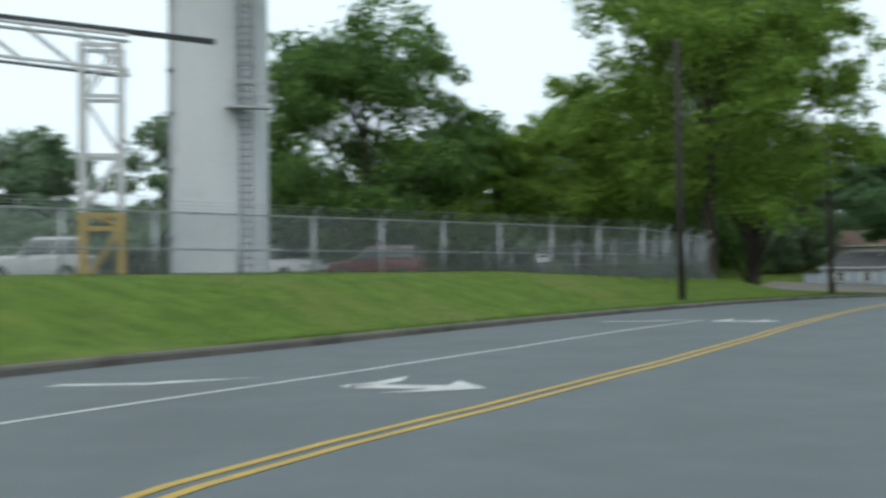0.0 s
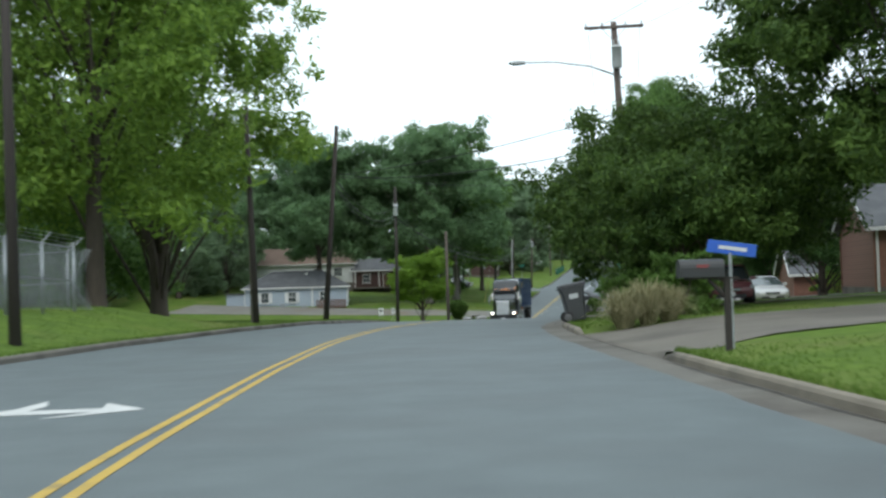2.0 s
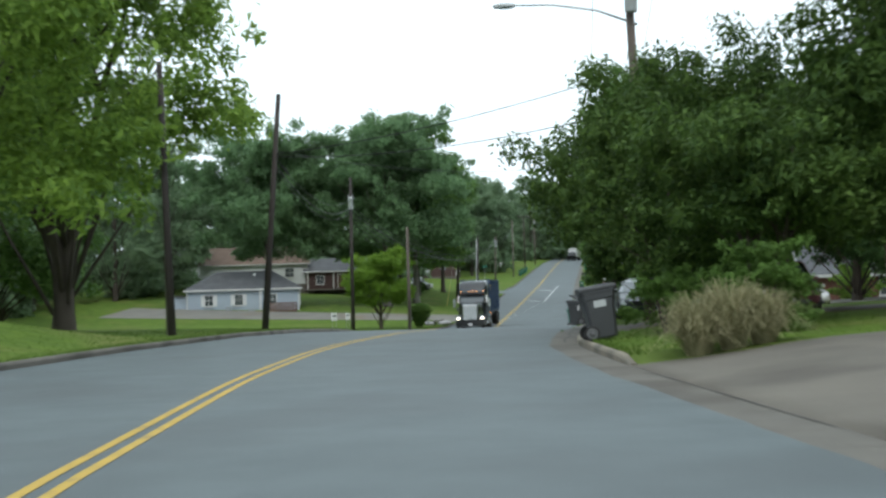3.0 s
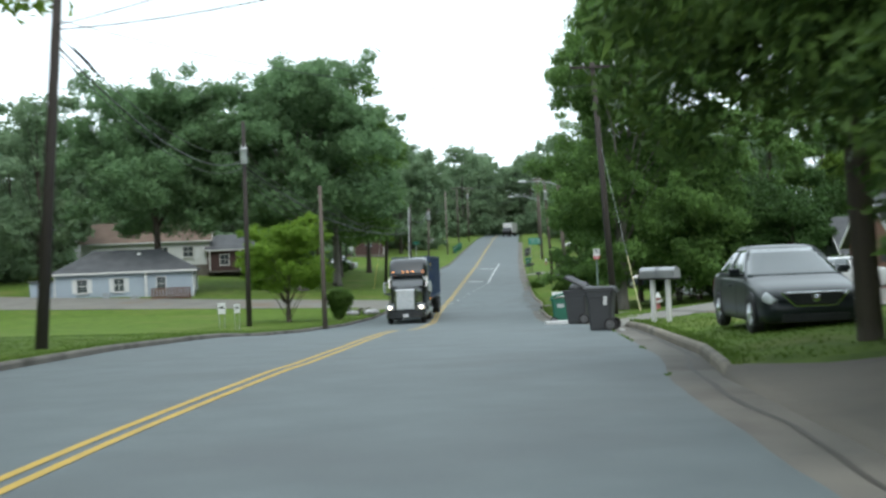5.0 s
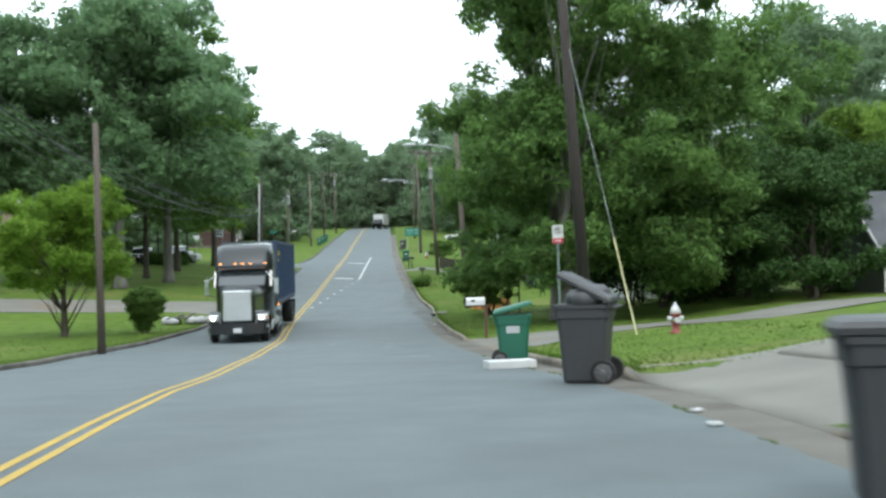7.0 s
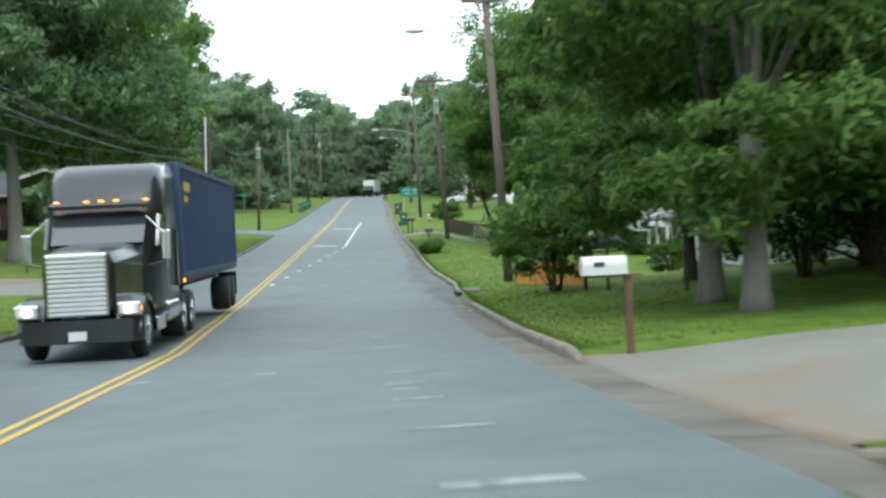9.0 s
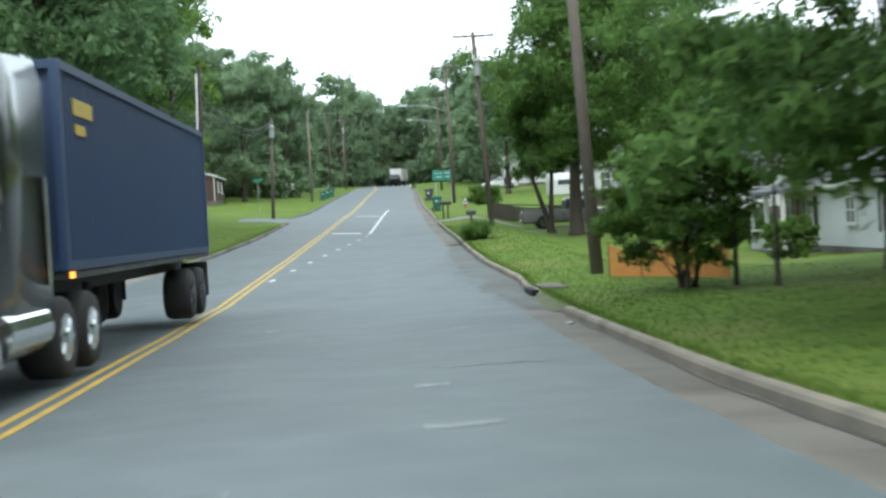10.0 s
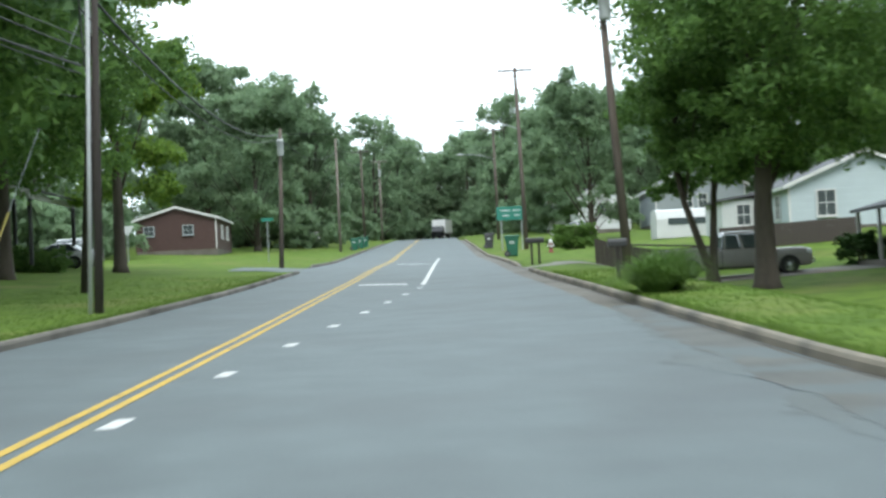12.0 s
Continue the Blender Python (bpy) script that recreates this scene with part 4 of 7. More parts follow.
def car(m, colour, label, category="car", group="parked cars", L=4.6, W=1.78, H=1.48, kind="sedan", wr=0.33, grille="bar"):
    """A car at m, nose along local y: a smooth body skin, a glazed cabin skin, lamps and wheels as parts."""
    t = thing({"sedan": "car", "suv": "suv", "pickup": "pickup_truck"}[kind], m, label, category, group)
    hw, half = W / 2, L / 2
    sh = H * {"sedan": 0.66, "suv": 0.62, "pickup": 0.60}[kind]
    low = {"sedan": 0.19, "suv": 0.27, "pickup": 0.36}[kind]
    ho = {"sedan": 0.90, "suv": 0.97, "pickup": 1.0}[kind] * sh
    deck = sh * (1.02 if kind == "sedan" else 1.0)
    blunt = {"sedan": 0.0, "suv": 0.5, "pickup": 1.25}[kind]
    rows = [(-half, 0.80, low + 0.20, deck * 0.80), (-half + 0.05, 0.92, low + 0.10, deck * 0.93), (-half + 0.30, 0.97, low, deck), (-half * 0.55, 1.0, low, sh * 1.0), (0, 1.0, low, sh * 0.985), (half * 0.40, 1.0, low, sh * 0.97),
            (half * 0.62, 0.985, low, ho * 0.98), (half - 0.38, 0.95, low, ho * (0.88 + 0.08 * blunt)), (half - 0.12, 0.87 + 0.06 * blunt, low + 0.03, ho * (0.77 + 0.12 * blunt)), (half, 0.70 + 0.2 * blunt, low + 0.10, ho * (0.62 + 0.22 * blunt))]
    rings = []
    for y, w, z0, z1 in rows:
        a, hz = hw * w, z1 - z0
        halfring = [(0.55, z0), (0.90, z0 + 0.01), (0.985, z0 + 0.12), (1.0, z0 + hz * 0.42), (0.985, z0 + hz * 0.72), (0.945, z0 + hz * 0.92), (0.84, z1 - 0.004), (0.45, z1 + 0.02)]
        rings.append([(x * a, y, z) for x, z in halfring] + [(-x * a, y, z) for x, z in halfring[::-1]])
    body = Skin(rings)
    part("body", body.whole(), colour, t, sm=True)
    b0, b1, r0, r1 = {"sedan": (-half * 0.80, half * 0.50, -half * 0.36, half * 0.0), "suv": (-half * 0.97, half * 0.46, -half * 0.82, half * 0.10),
                      "pickup": (-half * 0.16, half * 0.58, -half * 0.12, half * 0.36)}[kind]
    zb = sh * 0.93
    wb, wt = hw * 0.945, hw * (0.64 if kind == "sedan" else 0.72)
    levels = []
    for f, ya, yb, w in ((0.0, b0, b1, wb), (0.10, b0 + 0.06 * (r0 - b0), b1 + 0.10 * (r1 - b1), wb * 0.985), (0.50, b0 + 0.50 * (r0 - b0), b1 + 0.52 * (r1 - b1), (wb + wt) / 2 + 0.015), (0.88, b0 + 0.88 * (r0 - b0), b1 + 0.90 * (r1 - b1), wt + 0.02),
                         (0.975, r0 + 0.14, r1 - 0.18, wt * 0.88), (1.0, r0 + 0.45, r1 - 0.5, wt * 0.45)):
        z = zb + (H - zb) * f
        ring = []
        for x in (-0.92, -0.5, 0.0, 0.5, 0.92):
            ring.append((x * w, yb - 0.16 * x * x, z))
        for k in (0.90, 0.70, 0.48, 0.26, 0.08):
            ring.append((w, ya + (yb - ya) * k, z))
        for x in (0.92, 0.5, 0.0, -0.5, -0.92):
            ring.append((x * w, ya + 0.10 * x * x, z))
        for k in (0.08, 0.26, 0.48, 0.70, 0.90):
            ring.append((-w, ya + (yb - ya) * k, z))
        levels.append(ring)
    cab = Skin(levels)
    part("cabin", cab.whole(3, 2), colour, t, sm=True)
    part("windscreen", cab.patch(0.75, 2.92, -0.15, 4.15, 0.008, 6, 8), CAR_GLASS, t, sm=True)
    part("rear_window", cab.patch(0.9, 2.85, 9.9, 14.1, 0.008, 6, 8), CAR_GLASS, t, sm=True)
    spans = [(4.75, 6.9), (7.08, 9.2)] if kind != "pickup" else [(4.75, 7.3), (7.5, 9.1)]
    for a, b in spans:
        part("side_window", cab.patch(1.05, 2.88, a, b), CAR_GLASS, t, sm=True)
        part("side_window", cab.patch(1.05, 2.88, 24 - b, 24 - a), CAR_GLASS, t, sm=True)
    if kind == "pickup":
        y0, y1 = -half + 0.10, b0 - 0.08
        part("bed", box(B(), 0, (y0 + y1) / 2, sh + 0.012, W * 0.78, y1 - y0, 0.02), BLACK, t, "dark open load bed")
        bm = B()
        for sx in (-1, 1):
            box(bm, sx * hw * 0.86, (y0 + y1) / 2, sh + 0.03, 0.14, y1 - y0 + 0.05, 0.14, bevel=0.03)
        box(bm, 0, y0 + 0.02, sh + 0.03, W * 0.80, 0.10, 0.14, bevel=0.03)
        part("bed_rail", bm, colour, t)
    for sx in (-1, 1):
        v0, v1 = (3.9, 5.5) if sx > 0 else (9.5, 11.1)
        part("headlight", body.patch(7.5, 8.6, v0, v1, 0.012, 6, 6, 0.25 * sx), LENS, t, "clear headlight", True)
        v0, v1 = (3.3, 4.8) if sx > 0 else (10.2, 11.7)
        part("tail_light", body.patch(0.6, 1.3, v0, v1, 0.012, 5, 5), RED_LENS, t, "red tail light", True)
        bm = box(B(), sx * (hw + 0.06), b1 - 0.62, sh + 0.04, 0.20, 0.10, 0.14, bevel=0.035)
        part("mirror", bm, colour, t)
        for y in (half * (0.62 if kind != "pickup" else 0.70), -half * (0.60 if kind != "pickup" else 0.56)):
            wheel(t, sx * (hw - 0.085), y, wr, 0.20)
            arch = [(math.cos(a) * (wr + 0.055), math.sin(a) * (wr + 0.055)) for a in [i * math.pi / 12 for i in range(13)]]
            sec = [[(sx * (hw * (0.995 if kind != "sedan" else 0.985) + d), y + u, wr + v) for u, v in arch] for d in (-0.15, 0.012)]
            part("wheel_arch", loft(B(), [[*r, (r[-1][0], y - wr, low * 0.8), (r[0][0], y + wr, low * 0.8)] for r in sec]), BLACK, t)
        for u in ((3.1, 4.25, 5.25) if kind != "pickup" else (3.7, 5.3)):
            v0, v1 = (1.6, 5.2) if sx > 0 else (9.8, 13.4)
            part("door_seam", body.patch(u, u + 0.018, v0, v1, 0.003, 1, 8), BLACK, t)
        part("sill", body.patch(3.2, 5.6, 1.2, 1.8, 0.006, 6, 2) if sx > 0 else body.patch(3.2, 5.6, 13.2, 13.8, 0.006, 6, 2), BLACK, t)
        part("door_handle", box(B(), sx * hw * 0.985, -0.32, sh * 0.80, 0.05, 0.18, 0.03, bevel=0.01), colour, t)
    # front: lower intake, grille, plate
    fz = lambda k: low + (ho * 0.70 - low) * k
    part("intake", box(B(), 0, half - 0.06, fz(0.22), W * 0.62, 0.16, 0.15, bevel=0.04), BLACK, t, "black lower intake")
    if grille == "vee":
        part("grille", prism(B(), [(-0.46, fz(1.14)), (-0.30, fz(0.72)), (0.30, fz(0.72)), (0.46, fz(1.14))], 0.14, Matrix.Translation((0, half - 0.05, 0))), BLACK, t, "dark grille mesh")
        bm = B()
        pts = [(-0.54, fz(1.18)), (-0.33, fz(0.68)), (0.33, fz(0.68)), (0.54, fz(1.18))]
        for (xa, za), (xb, zb_) in zip(pts, pts[1:]):
            rod(bm, (xa, half - 0.02, za), (xb, half - 0.02, zb_), 0.028, n=8)
        rod(bm, (-0.46, half - 0.05, fz(1.16)), (0.46, half - 0.05, fz(1.16)), 0.014, n=6)
        part("grille_surround", bm, CHROME, t, "chrome V-shaped surround")
        part("badge", lathe(B(), [(0.07, 0.0), (0.07, 0.02), (0.01, 0.025)], 18, Matrix.Translation((0, half + 0.03, fz(0.95))) @ Matrix.Rotation(-math.pi / 2, 4, "X")), CHROME, t, "round chrome badge")
    else:
        part("grille", box(B(), 0, half - 0.03, fz(0.82), W * 0.40, 0.10, (ho - low) * 0.20, bevel=0.03), BLACK, t)
        part("grille_bar", box(B(), 0, half + 0.02, fz(0.82), W * 0.38, 0.02, 0.03, bevel=0.006), CHROME, t)
    if kind == "pickup":
        part("bumper", box(B(), 0, half + 0.02, low + 0.20, W * 0.94, 0.20, 0.20, bevel=0.05), CHROME, t, "chrome front bumper")
        part("rear_bumper", box(B(), 0, -half - 0.05, low + 0.18, W * 0.90, 0.18, 0.16, bevel=0.04), CHROME, t)
    if grille != "vee":
        part("number_plate", box(B(), 0, half + 0.025, fz(0.40), 0.30, 0.01, 0.14), PLATE, t)
    return t


SLATE = mat("dark_slate_paint", (0.014, 0.019, 0.022), (0.011, 0.015, 0.018), 0.7, 0.3, fine=5, spec=0.35, coat=0.12)
WHITE_CAR = paint("white_car_paint", (0.518, 0.525, 0.525))
MAROON = paint("maroon_paint", (0.118, 0.015, 0.019))
RED_CAR = paint("red_car_paint", (0.21, 0.085, 0.09))
SILVER = paint("tan_silver_paint", (0.225, 0.215, 0.200))
BLACK_CAR = paint("black_paint", (0.009, 0.009, 0.01), 0.18)
NAVY_CAR = mat("dark_blue_paint", (0.013, 0.018, 0.028), (0.010, 0.014, 0.022), 0.7, 0.35, fine=5, spec=0.25, coat=0.08)
car(at(80.6, 5.75, -0.07, 181), SLATE, "dark slate sedan with a chrome V grille parked by the lawn", grille="vee", L=4.6, H=1.5)
car(at(107.5, 13.1, 0, 118), WHITE_CAR, "white sedan parked at the top of the driveway", H=1.42)
car(at(70.5, 9.3, -0.02, 178), RED_CAR, "dusty red hatchback parked up the driveway", kind="suv", H=1.55, L=4.2)
car(at(86.5, 12.4, -0.1, 185), WHITE_CAR, "white car parked behind the red hatchback", H=1.35)
car(at(212.2, 12.5, 0, -90), SILVER, "tan-silver pickup truck parked under the trees", "pickup truck", L=6.7, W=2.0, H=2.0, kind="pickup", wr=0.40)
car(at(192.6, 15.8, 0, -88), NAVY_CAR, "dark blue sedan parked on the grass", L=4.7, H=1.44)
car(at_xy(-22.4, 46.8, 1.62, 97), WHITE_CAR, "white suv parked behind the wire fence", "suv", L=4.5, H=1.9, kind="suv", wr=0.36)
car(at_xy(-16.6, 61.5, 1.55, 70), WHITE_CAR, "white pickup truck in the fenced lot", "pickup truck", L=5.3, W=1.9, H=1.75, kind="pickup", wr=0.37)
car(at_xy(-10.6, 58.5, 1.5, 82), MAROON, "maroon suv parked in the fenced lot", "suv", L=4.8, H=1.8, kind="suv", wr=0.36)
car(at(223, -24.5, 0, 170), BLACK_CAR, "black suv parked beside the carport", "suv", L=4.8, H=1.8, kind="suv", wr=0.37)
car(at(227, -21.0, 0, 80), WHITE_CAR, "white car parked under the carport")
car(at(233, -21.8, 0, 175), WHITE_CAR, "white pickup truck parked beside the brick house", "pickup truck", L=5.3, W=1.9, H=1.75, kind="pickup", wr=0.37)
car(at(308, -15.6, 0, 95), WHITE_CAR, "white suv parked in the far yard", "suv", L=4.7, H=1.7, kind="suv", wr=0.36)
car(at(281, 13.0, 0, 80), WHITE_CAR, "silver white sedan in a far driveway")


# ---- the lorry with its container ----
DARK_RIM = mat("dark_steel_rim", (0.085, 0.085, 0.088), (0.040, 0.040, 0.042), 5.0, 0.6, 0.4, fine=20)


def lorry(m):
    """A bonneted tractor with a tall sleeper and a blue container on a chassis; nose along local y, front bumper at the origin."""
    t = thing("semi_truck", m, "black bonneted semi truck hauling a blue container, headlights on", "truck")
    dark = mat("truck_black", (0.016, 0.017, 0.019), (0.010, 0.011, 0.012), 0.7, 0.26, fine=5, spec=0.45, coat=0.5)
    steel = mat("truck_frame", (0.03, 0.03, 0.031), (0.016, 0.016, 0.017), 2, 0.7)
    blue = mat("container_blue", (0.019, 0.046, 0.107), (0.014, 0.034, 0.081), 0.5, 0.55, fine=6, blotch=((0.037, 0.041, 0.052), 0.6, 0.62, 0.8))
    amber = lamp_mat("amber_lamp", (1.0, 0.32, 0.04), 1.6)
    glow = lamp_mat("headlamp_glow", (1.0, 0.86, 0.66), 6.0)
    # bonnet
    secs = []
    for y, w, z0, z1 in ((-0.12, 0.63, 0.95, 2.02), (-0.3, 0.70, 0.85, 2.1), (-1.2, 0.82, 0.85, 2.17), (-2.1, 0.95, 0.85, 2.24)):
        secs.append([(-w, y, z0), (w, y, z0), (w, y, z1 - 0.25), (w * 0.86, y, z1 - 0.05), (w * 0.5, y, z1), (-w * 0.5, y, z1), (-w * 0.86, y, z1 - 0.05), (-w, y, z1 - 0.25)])
    part("bonnet", loft(B(), secs), dark, t, "black engine bonnet")
    g = part("grille", box(B(), 0, -0.10, 1.46, 1.20, 0.08, 1.20, bevel=0.05), CHROME, t, "tall chrome grille")
    for i in range(13):
        part("slat", box(B(), 0, -0.045, 0.92 + i * 0.09, 1.08, 0.035, 0.05, bevel=0.008), LIGHT_GREY, g)
    part("bumper", loft(B(), [[(-1.22, -0.35, z), (-1.05, -0.03, z), (-0.5, 0.02, z), (0.5, 0.02, z), (1.05, -0.03, z), (1.22, -0.35, z), (1.22, -0.6, z), (-1.22, -0.6, z)] for z in (0.36, 0.80)]), dark, t, "deep black bumper")
    part("number_plate", box(B(), 0, 0.03, 0.50, 0.34, 0.02, 0.17), PLATE, t)
    for k in (-1, 1):
        sec = []
        for i in range(9):
            a = math.pi * (0.05 + 0.9 * i / 8)
            y, z = -0.95 + math.cos(a) * 0.78, 0.52 + math.sin(a) * 0.72
            sec.append([(k * 0.70, y, z), (k * 1.20, y, z - 0.02), (k * 1.22, y + math.cos(a) * 0.0, z - 0.14), (k * 0.70, y, z - 0.10)])
        part("wing", loft(B(), sec if k > 0 else [s[::-1] for s in sec]), dark, t, "rounded front wing")
        part("lamp_housing", box(B(), k * 0.98, -0.16, 0.98, 0.46, 0.20, 0.27, bevel=0.05), CHROME, t)
        part("lens", box(B(), k * 0.99, -0.055, 0.99, 0.36, 0.03, 0.19, bevel=0.05), LENS, t, "clear headlamp lens")
        part("headlight", lathe(B(), [(0.08, -0.02), (0.08, 0.0), (0.06, 0.015), (0.005, 0.02)], 16, Matrix.Translation((k * 0.97, -0.035, 0.99)) @ Matrix.Rotation(-math.pi / 2, 4, "X")), glow, t, "lit round headlight", True)
        part("indicator", box(B(), k * 1.18, -0.15, 0.98, 0.06, 0.12, 0.14, bevel=0.02), amber, t, "amber turn lamp")
        bm = rod(B(), (k * 1.02, -2.15, 2.75), (k * 1.45, -1.95, 2.35), 0.02, n=6)
        rod(bm, (k * 1.02, -2.15, 1.75), (k * 1.45, -1.95, 1.85), 0.02, n=6)
        rod(bm, (k * 1.45, -1.95, 2.6), (k * 1.45, -1.95, 1.7), 0.02, n=6)
        part("mirror_bracket", bm, CHROME, t)
        part("mirror", box(B(), k * 1.45, -1.98, 2.15, 0.20, 0.06, 0.62, bevel=0.03), CHROME, t, "tall door mirror")
        part("fuel_tank", rod(B(), (k * 0.98, -3.0, 0.72), (k * 0.98, -4.6, 0.72), 0.32, n=18), CHROME, t, "polished round fuel tank")
        part("step", box(B(), k * 1.05, -2.4, 0.55, 0.34, 0.9, 0.30, bevel=0.03), CHROME, t)
        part("grab_rail", rod(B(), (k * 1.24, -4.75, 1.2), (k * 1.24, -4.75, 2.5), 0.025, n=6), CHROME, t)
        part("exhaust_stack", rod(B(), (k * 1.02, -4.95, 1.0), (k * 1.02, -4.95, 4.0), 0.075, n=12), CHROME, t)
        wheel(t, k * 1.03, -0.95, 0.52, 0.30, CHROME, 0.58)
        for y in (-5.35, -6.70):
            wheel(t, k * 0.98, y, 0.52, 0.55, CHROME, 0.58)
    # cab and sleeper
    secs = []
    for y, w, z1, top in ((-2.05, 0.98, 2.15, 0.75), (-2.65, 1.12, 2.95, 0.92), (-2.85, 1.18, 3.15, 0.96), (-3.05, 1.20, 3.62, 0.98), (-3.4, 1.22, 3.90, 1.0), (-4.9, 1.22, 4.02, 1.0)):
        a = w * top
        secs.append([(-w, y, 0.85), (w, y, 0.85), (w, y, z1 - 0.35), (a * 0.93, y, z1 - 0.08), (a * 0.72, y, z1), (-a * 0.72, y, z1), (-a * 0.93, y, z1 - 0.08), (-w, y, z1 - 0.35)])
    part("cab", loft(B(), secs), dark, t, "glossy black sleeper cab", True)
    q = [(-0.96, -2.06, 2.20), (0.96, -2.06, 2.20), (0.98, -2.56, 2.83), (-0.98, -2.56, 2.83)]
    part("windscreen", loft(B(), [[Vector(v) + Vector((0, d, d * 0.8)) for v in q] for d in (-0.05, 0.03)]), glass_mat("truck_glass", (0.028, 0.034, 0.037), 0.10), t, "sloping windscreen")
    part("sun_visor", box(B(), 0, -2.42, 2.90, 2.1, 0.34, 0.10, Matrix.Rotation(-0.2, 4, "X") @ Matrix.Translation((0, -0.55, -0.42)), bevel=0.03), dark, t)
    for i, x in enumerate((-0.95, -0.32, 0.0, 0.32, 0.95)):
        part("marker_lamp", box(B(), x, -2.66, 3.10, 0.11, 0.12, 0.06, bevel=0.02), amber, t, "amber roof marker lamp")
    for k in (-1, 1):
        part("side_window", loft(B(), [[(k * d, -2.45, 2.15), (k * d, -3.15, 2.15), (k * d, -3.15, 2.80), (k * d, -2.75, 2.80)] for d in (1.14, 1.215)]), CAR_GLASS, t)
    part("frame", box(B(), 0, -5.2, 0.80, 0.9, 5.2, 0.28), steel, t)
    # container chassis and container
    part("chassis", box(B(), 0, -12.1, 1.12, 1.0, 13.0, 0.30), steel, t)
    part("side_rail", box(B(), 0, -12.0, 1.28, 2.40, 12.5, 0.10), mat("dusty_rail", (0.118, 0.115, 0.111), (0.059, 0.058, 0.056), 1, 0.8), t, "dusty grey chassis rail")
    x0, y0, y1, z0, z1 = 1.21, -5.7, -17.9, 1.34, 4.05
    bm = B()
    prof = []
    y = y0 - 0.15
    k = 0
    while y > y1 + 0.15:
        prof += [(y, 0.0), (y - 0.07, 0.0), (y - 0.11, -0.036), (y - 0.18, -0.036)]
        y -= 0.22
    for sx in (-1, 1):
        lo = [bm.verts.new((sx * (x0 + d), yy, z0 + 0.12)) for yy, d in prof]
        hi = [bm.verts.new((sx * (x0 + d), yy, z1 - 0.10)) for yy, d in prof]
        for i in range(len(lo) - 1):
            bm.faces.new((lo[i], lo[i + 1], hi[i + 1], hi[i]))
    box(bm, 0, (y0 + y1) / 2, (z0 + z1) / 2, 2 * x0 - 0.1, y0 - y1 - 0.1, z1 - z0 - 0.04)
    c = part("container", bm, blue, t, "dark blue corrugated steel container")
    bm = B()
    for sx in (-1, 1):
        for yy in (y0, y1):
            box(bm, sx * (x0 - 0.03), yy, (z0 + z1) / 2, 0.14, 0.14, z1 - z0, bevel=0.02)
        for zz in (z0 + 0.06, z1 - 0.05):
            box(bm, sx * (x0 - 0.02), (y0 + y1) / 2, zz, 0.10, y0 - y1, 0.12)
    for yy in (y0, y1):
        for zz in (z0 + 0.06, z1 - 0.05):
            box(bm, 0, yy, zz, 2 * x0 - 0.1, 0.10, 0.12)
    part("corner_frame", bm, blue, c)
    yel = mat("yellow_mark", (0.555, 0.37, 0.022), (0.444, 0.296, 0.022), 2, 0.5)
    for sx in (-1, 1):
        mk = part("mark", box(B(), sx * (x0 + 0.005), -6.95, 3.52, 0.012, 1.05, 0.22), yel, c, "yellow lettered mark as plain bars")
        part("bar", box(B(), sx * (x0 + 0.005), -6.75, 3.22, 0.012, 0.55, 0.14), yel, mk)
    part("mark", box(B(), -0.4, y0 + 0.075, 3.45, 0.5, 0.01, 0.3), yel, c)
    for k in (-1, 1):
        for y in (-15.4, -16.75):
            wheel(t, k * 0.95, y, 0.52, 0.56, DARK_RIM, 0.55)
        part("landing_leg", rod(B(), (k * 0.7, -8.6, 1.1), (k * 0.7, -8.6, 0.35), 0.07, n=8), steel, t)
        part("mud_flap", box(B(), k * 0.95, -17.45, 0.75, 0.6, 0.02, 0.75), RUBBER, t)
        part("side_lamp", box(B(), k * 1.2, -5.9, 1.28, 0.06, 0.12, 0.08), amber, t)
    return t


lorry(at(136.7, -5.15, -0.0, 178.2) @ Matrix.Diagonal((1.0, 1.09, 1.03, 1)))


def far_lorry(m):
    t = thing("delivery_truck", m, "white box truck with a dark cab far up the road", "truck")
    part("box_body", box(B(), 0, -3.2, 2.3, 2.4, 5.0, 2.4, bevel=0.05), WHITE_METAL, t, "white cargo box")
    part("cab", loft(B(), [[(-1.05, 0.6, z), (1.05, 0.6, z), (1.05, -0.7, z), (-1.05, -0.7, z)] if z < 1.5 else [(-0.95, 0.1, z), (0.95, 0.1, z), (0.95, -0.7, z), (-0.95, -0.7, z)] for z in (0.5, 1.4, 2.3)]), BLACK_CAR, t)
    part("frame", box(B(), 0, -2.6, 0.85, 1.0, 6.0, 0.4), RUBBER, t)
    for k in (-1, 1):
        wheel(t, k * 0.95, -0.1, 0.45, 0.3, LIGHT_GREY)
        wheel(t, k * 0.9, -4.2, 0.45, 0.5, LIGHT_GREY)
    return t


far_lorry(at(385, -0.4, 0, 165))

# ---- houses ----
def siding(name, col):
    """Lap siding: boards with a fine shadow line by relief alone."""
    m = mat(name, col, tuple(c * 0.86 for c in col), 0.6, 0.6, fine=8)
    N, K = m.node_tree.nodes, m.node_tree.links
    co = N.new("ShaderNodeTexCoord")
    wv = N.new("ShaderNodeTexWave")
    wv.wave_type, wv.bands_direction, wv.wave_profile = "BANDS", "Z", "SAW"
    wv.inputs["Scale"].default_value = 0.8
    K.new(co.outputs["Object"], wv.inputs["Vector"])
    bp = N.new("ShaderNodeBump")
    bp.inputs["Strength"].default_value, bp.inputs["Distance"].default_value = 0.5, 0.03
    K.new(wv.outputs[1], bp.inputs["Height"])
    K.new(bp.outputs[0], N["Principled BSDF"].inputs["Normal"])
    return m


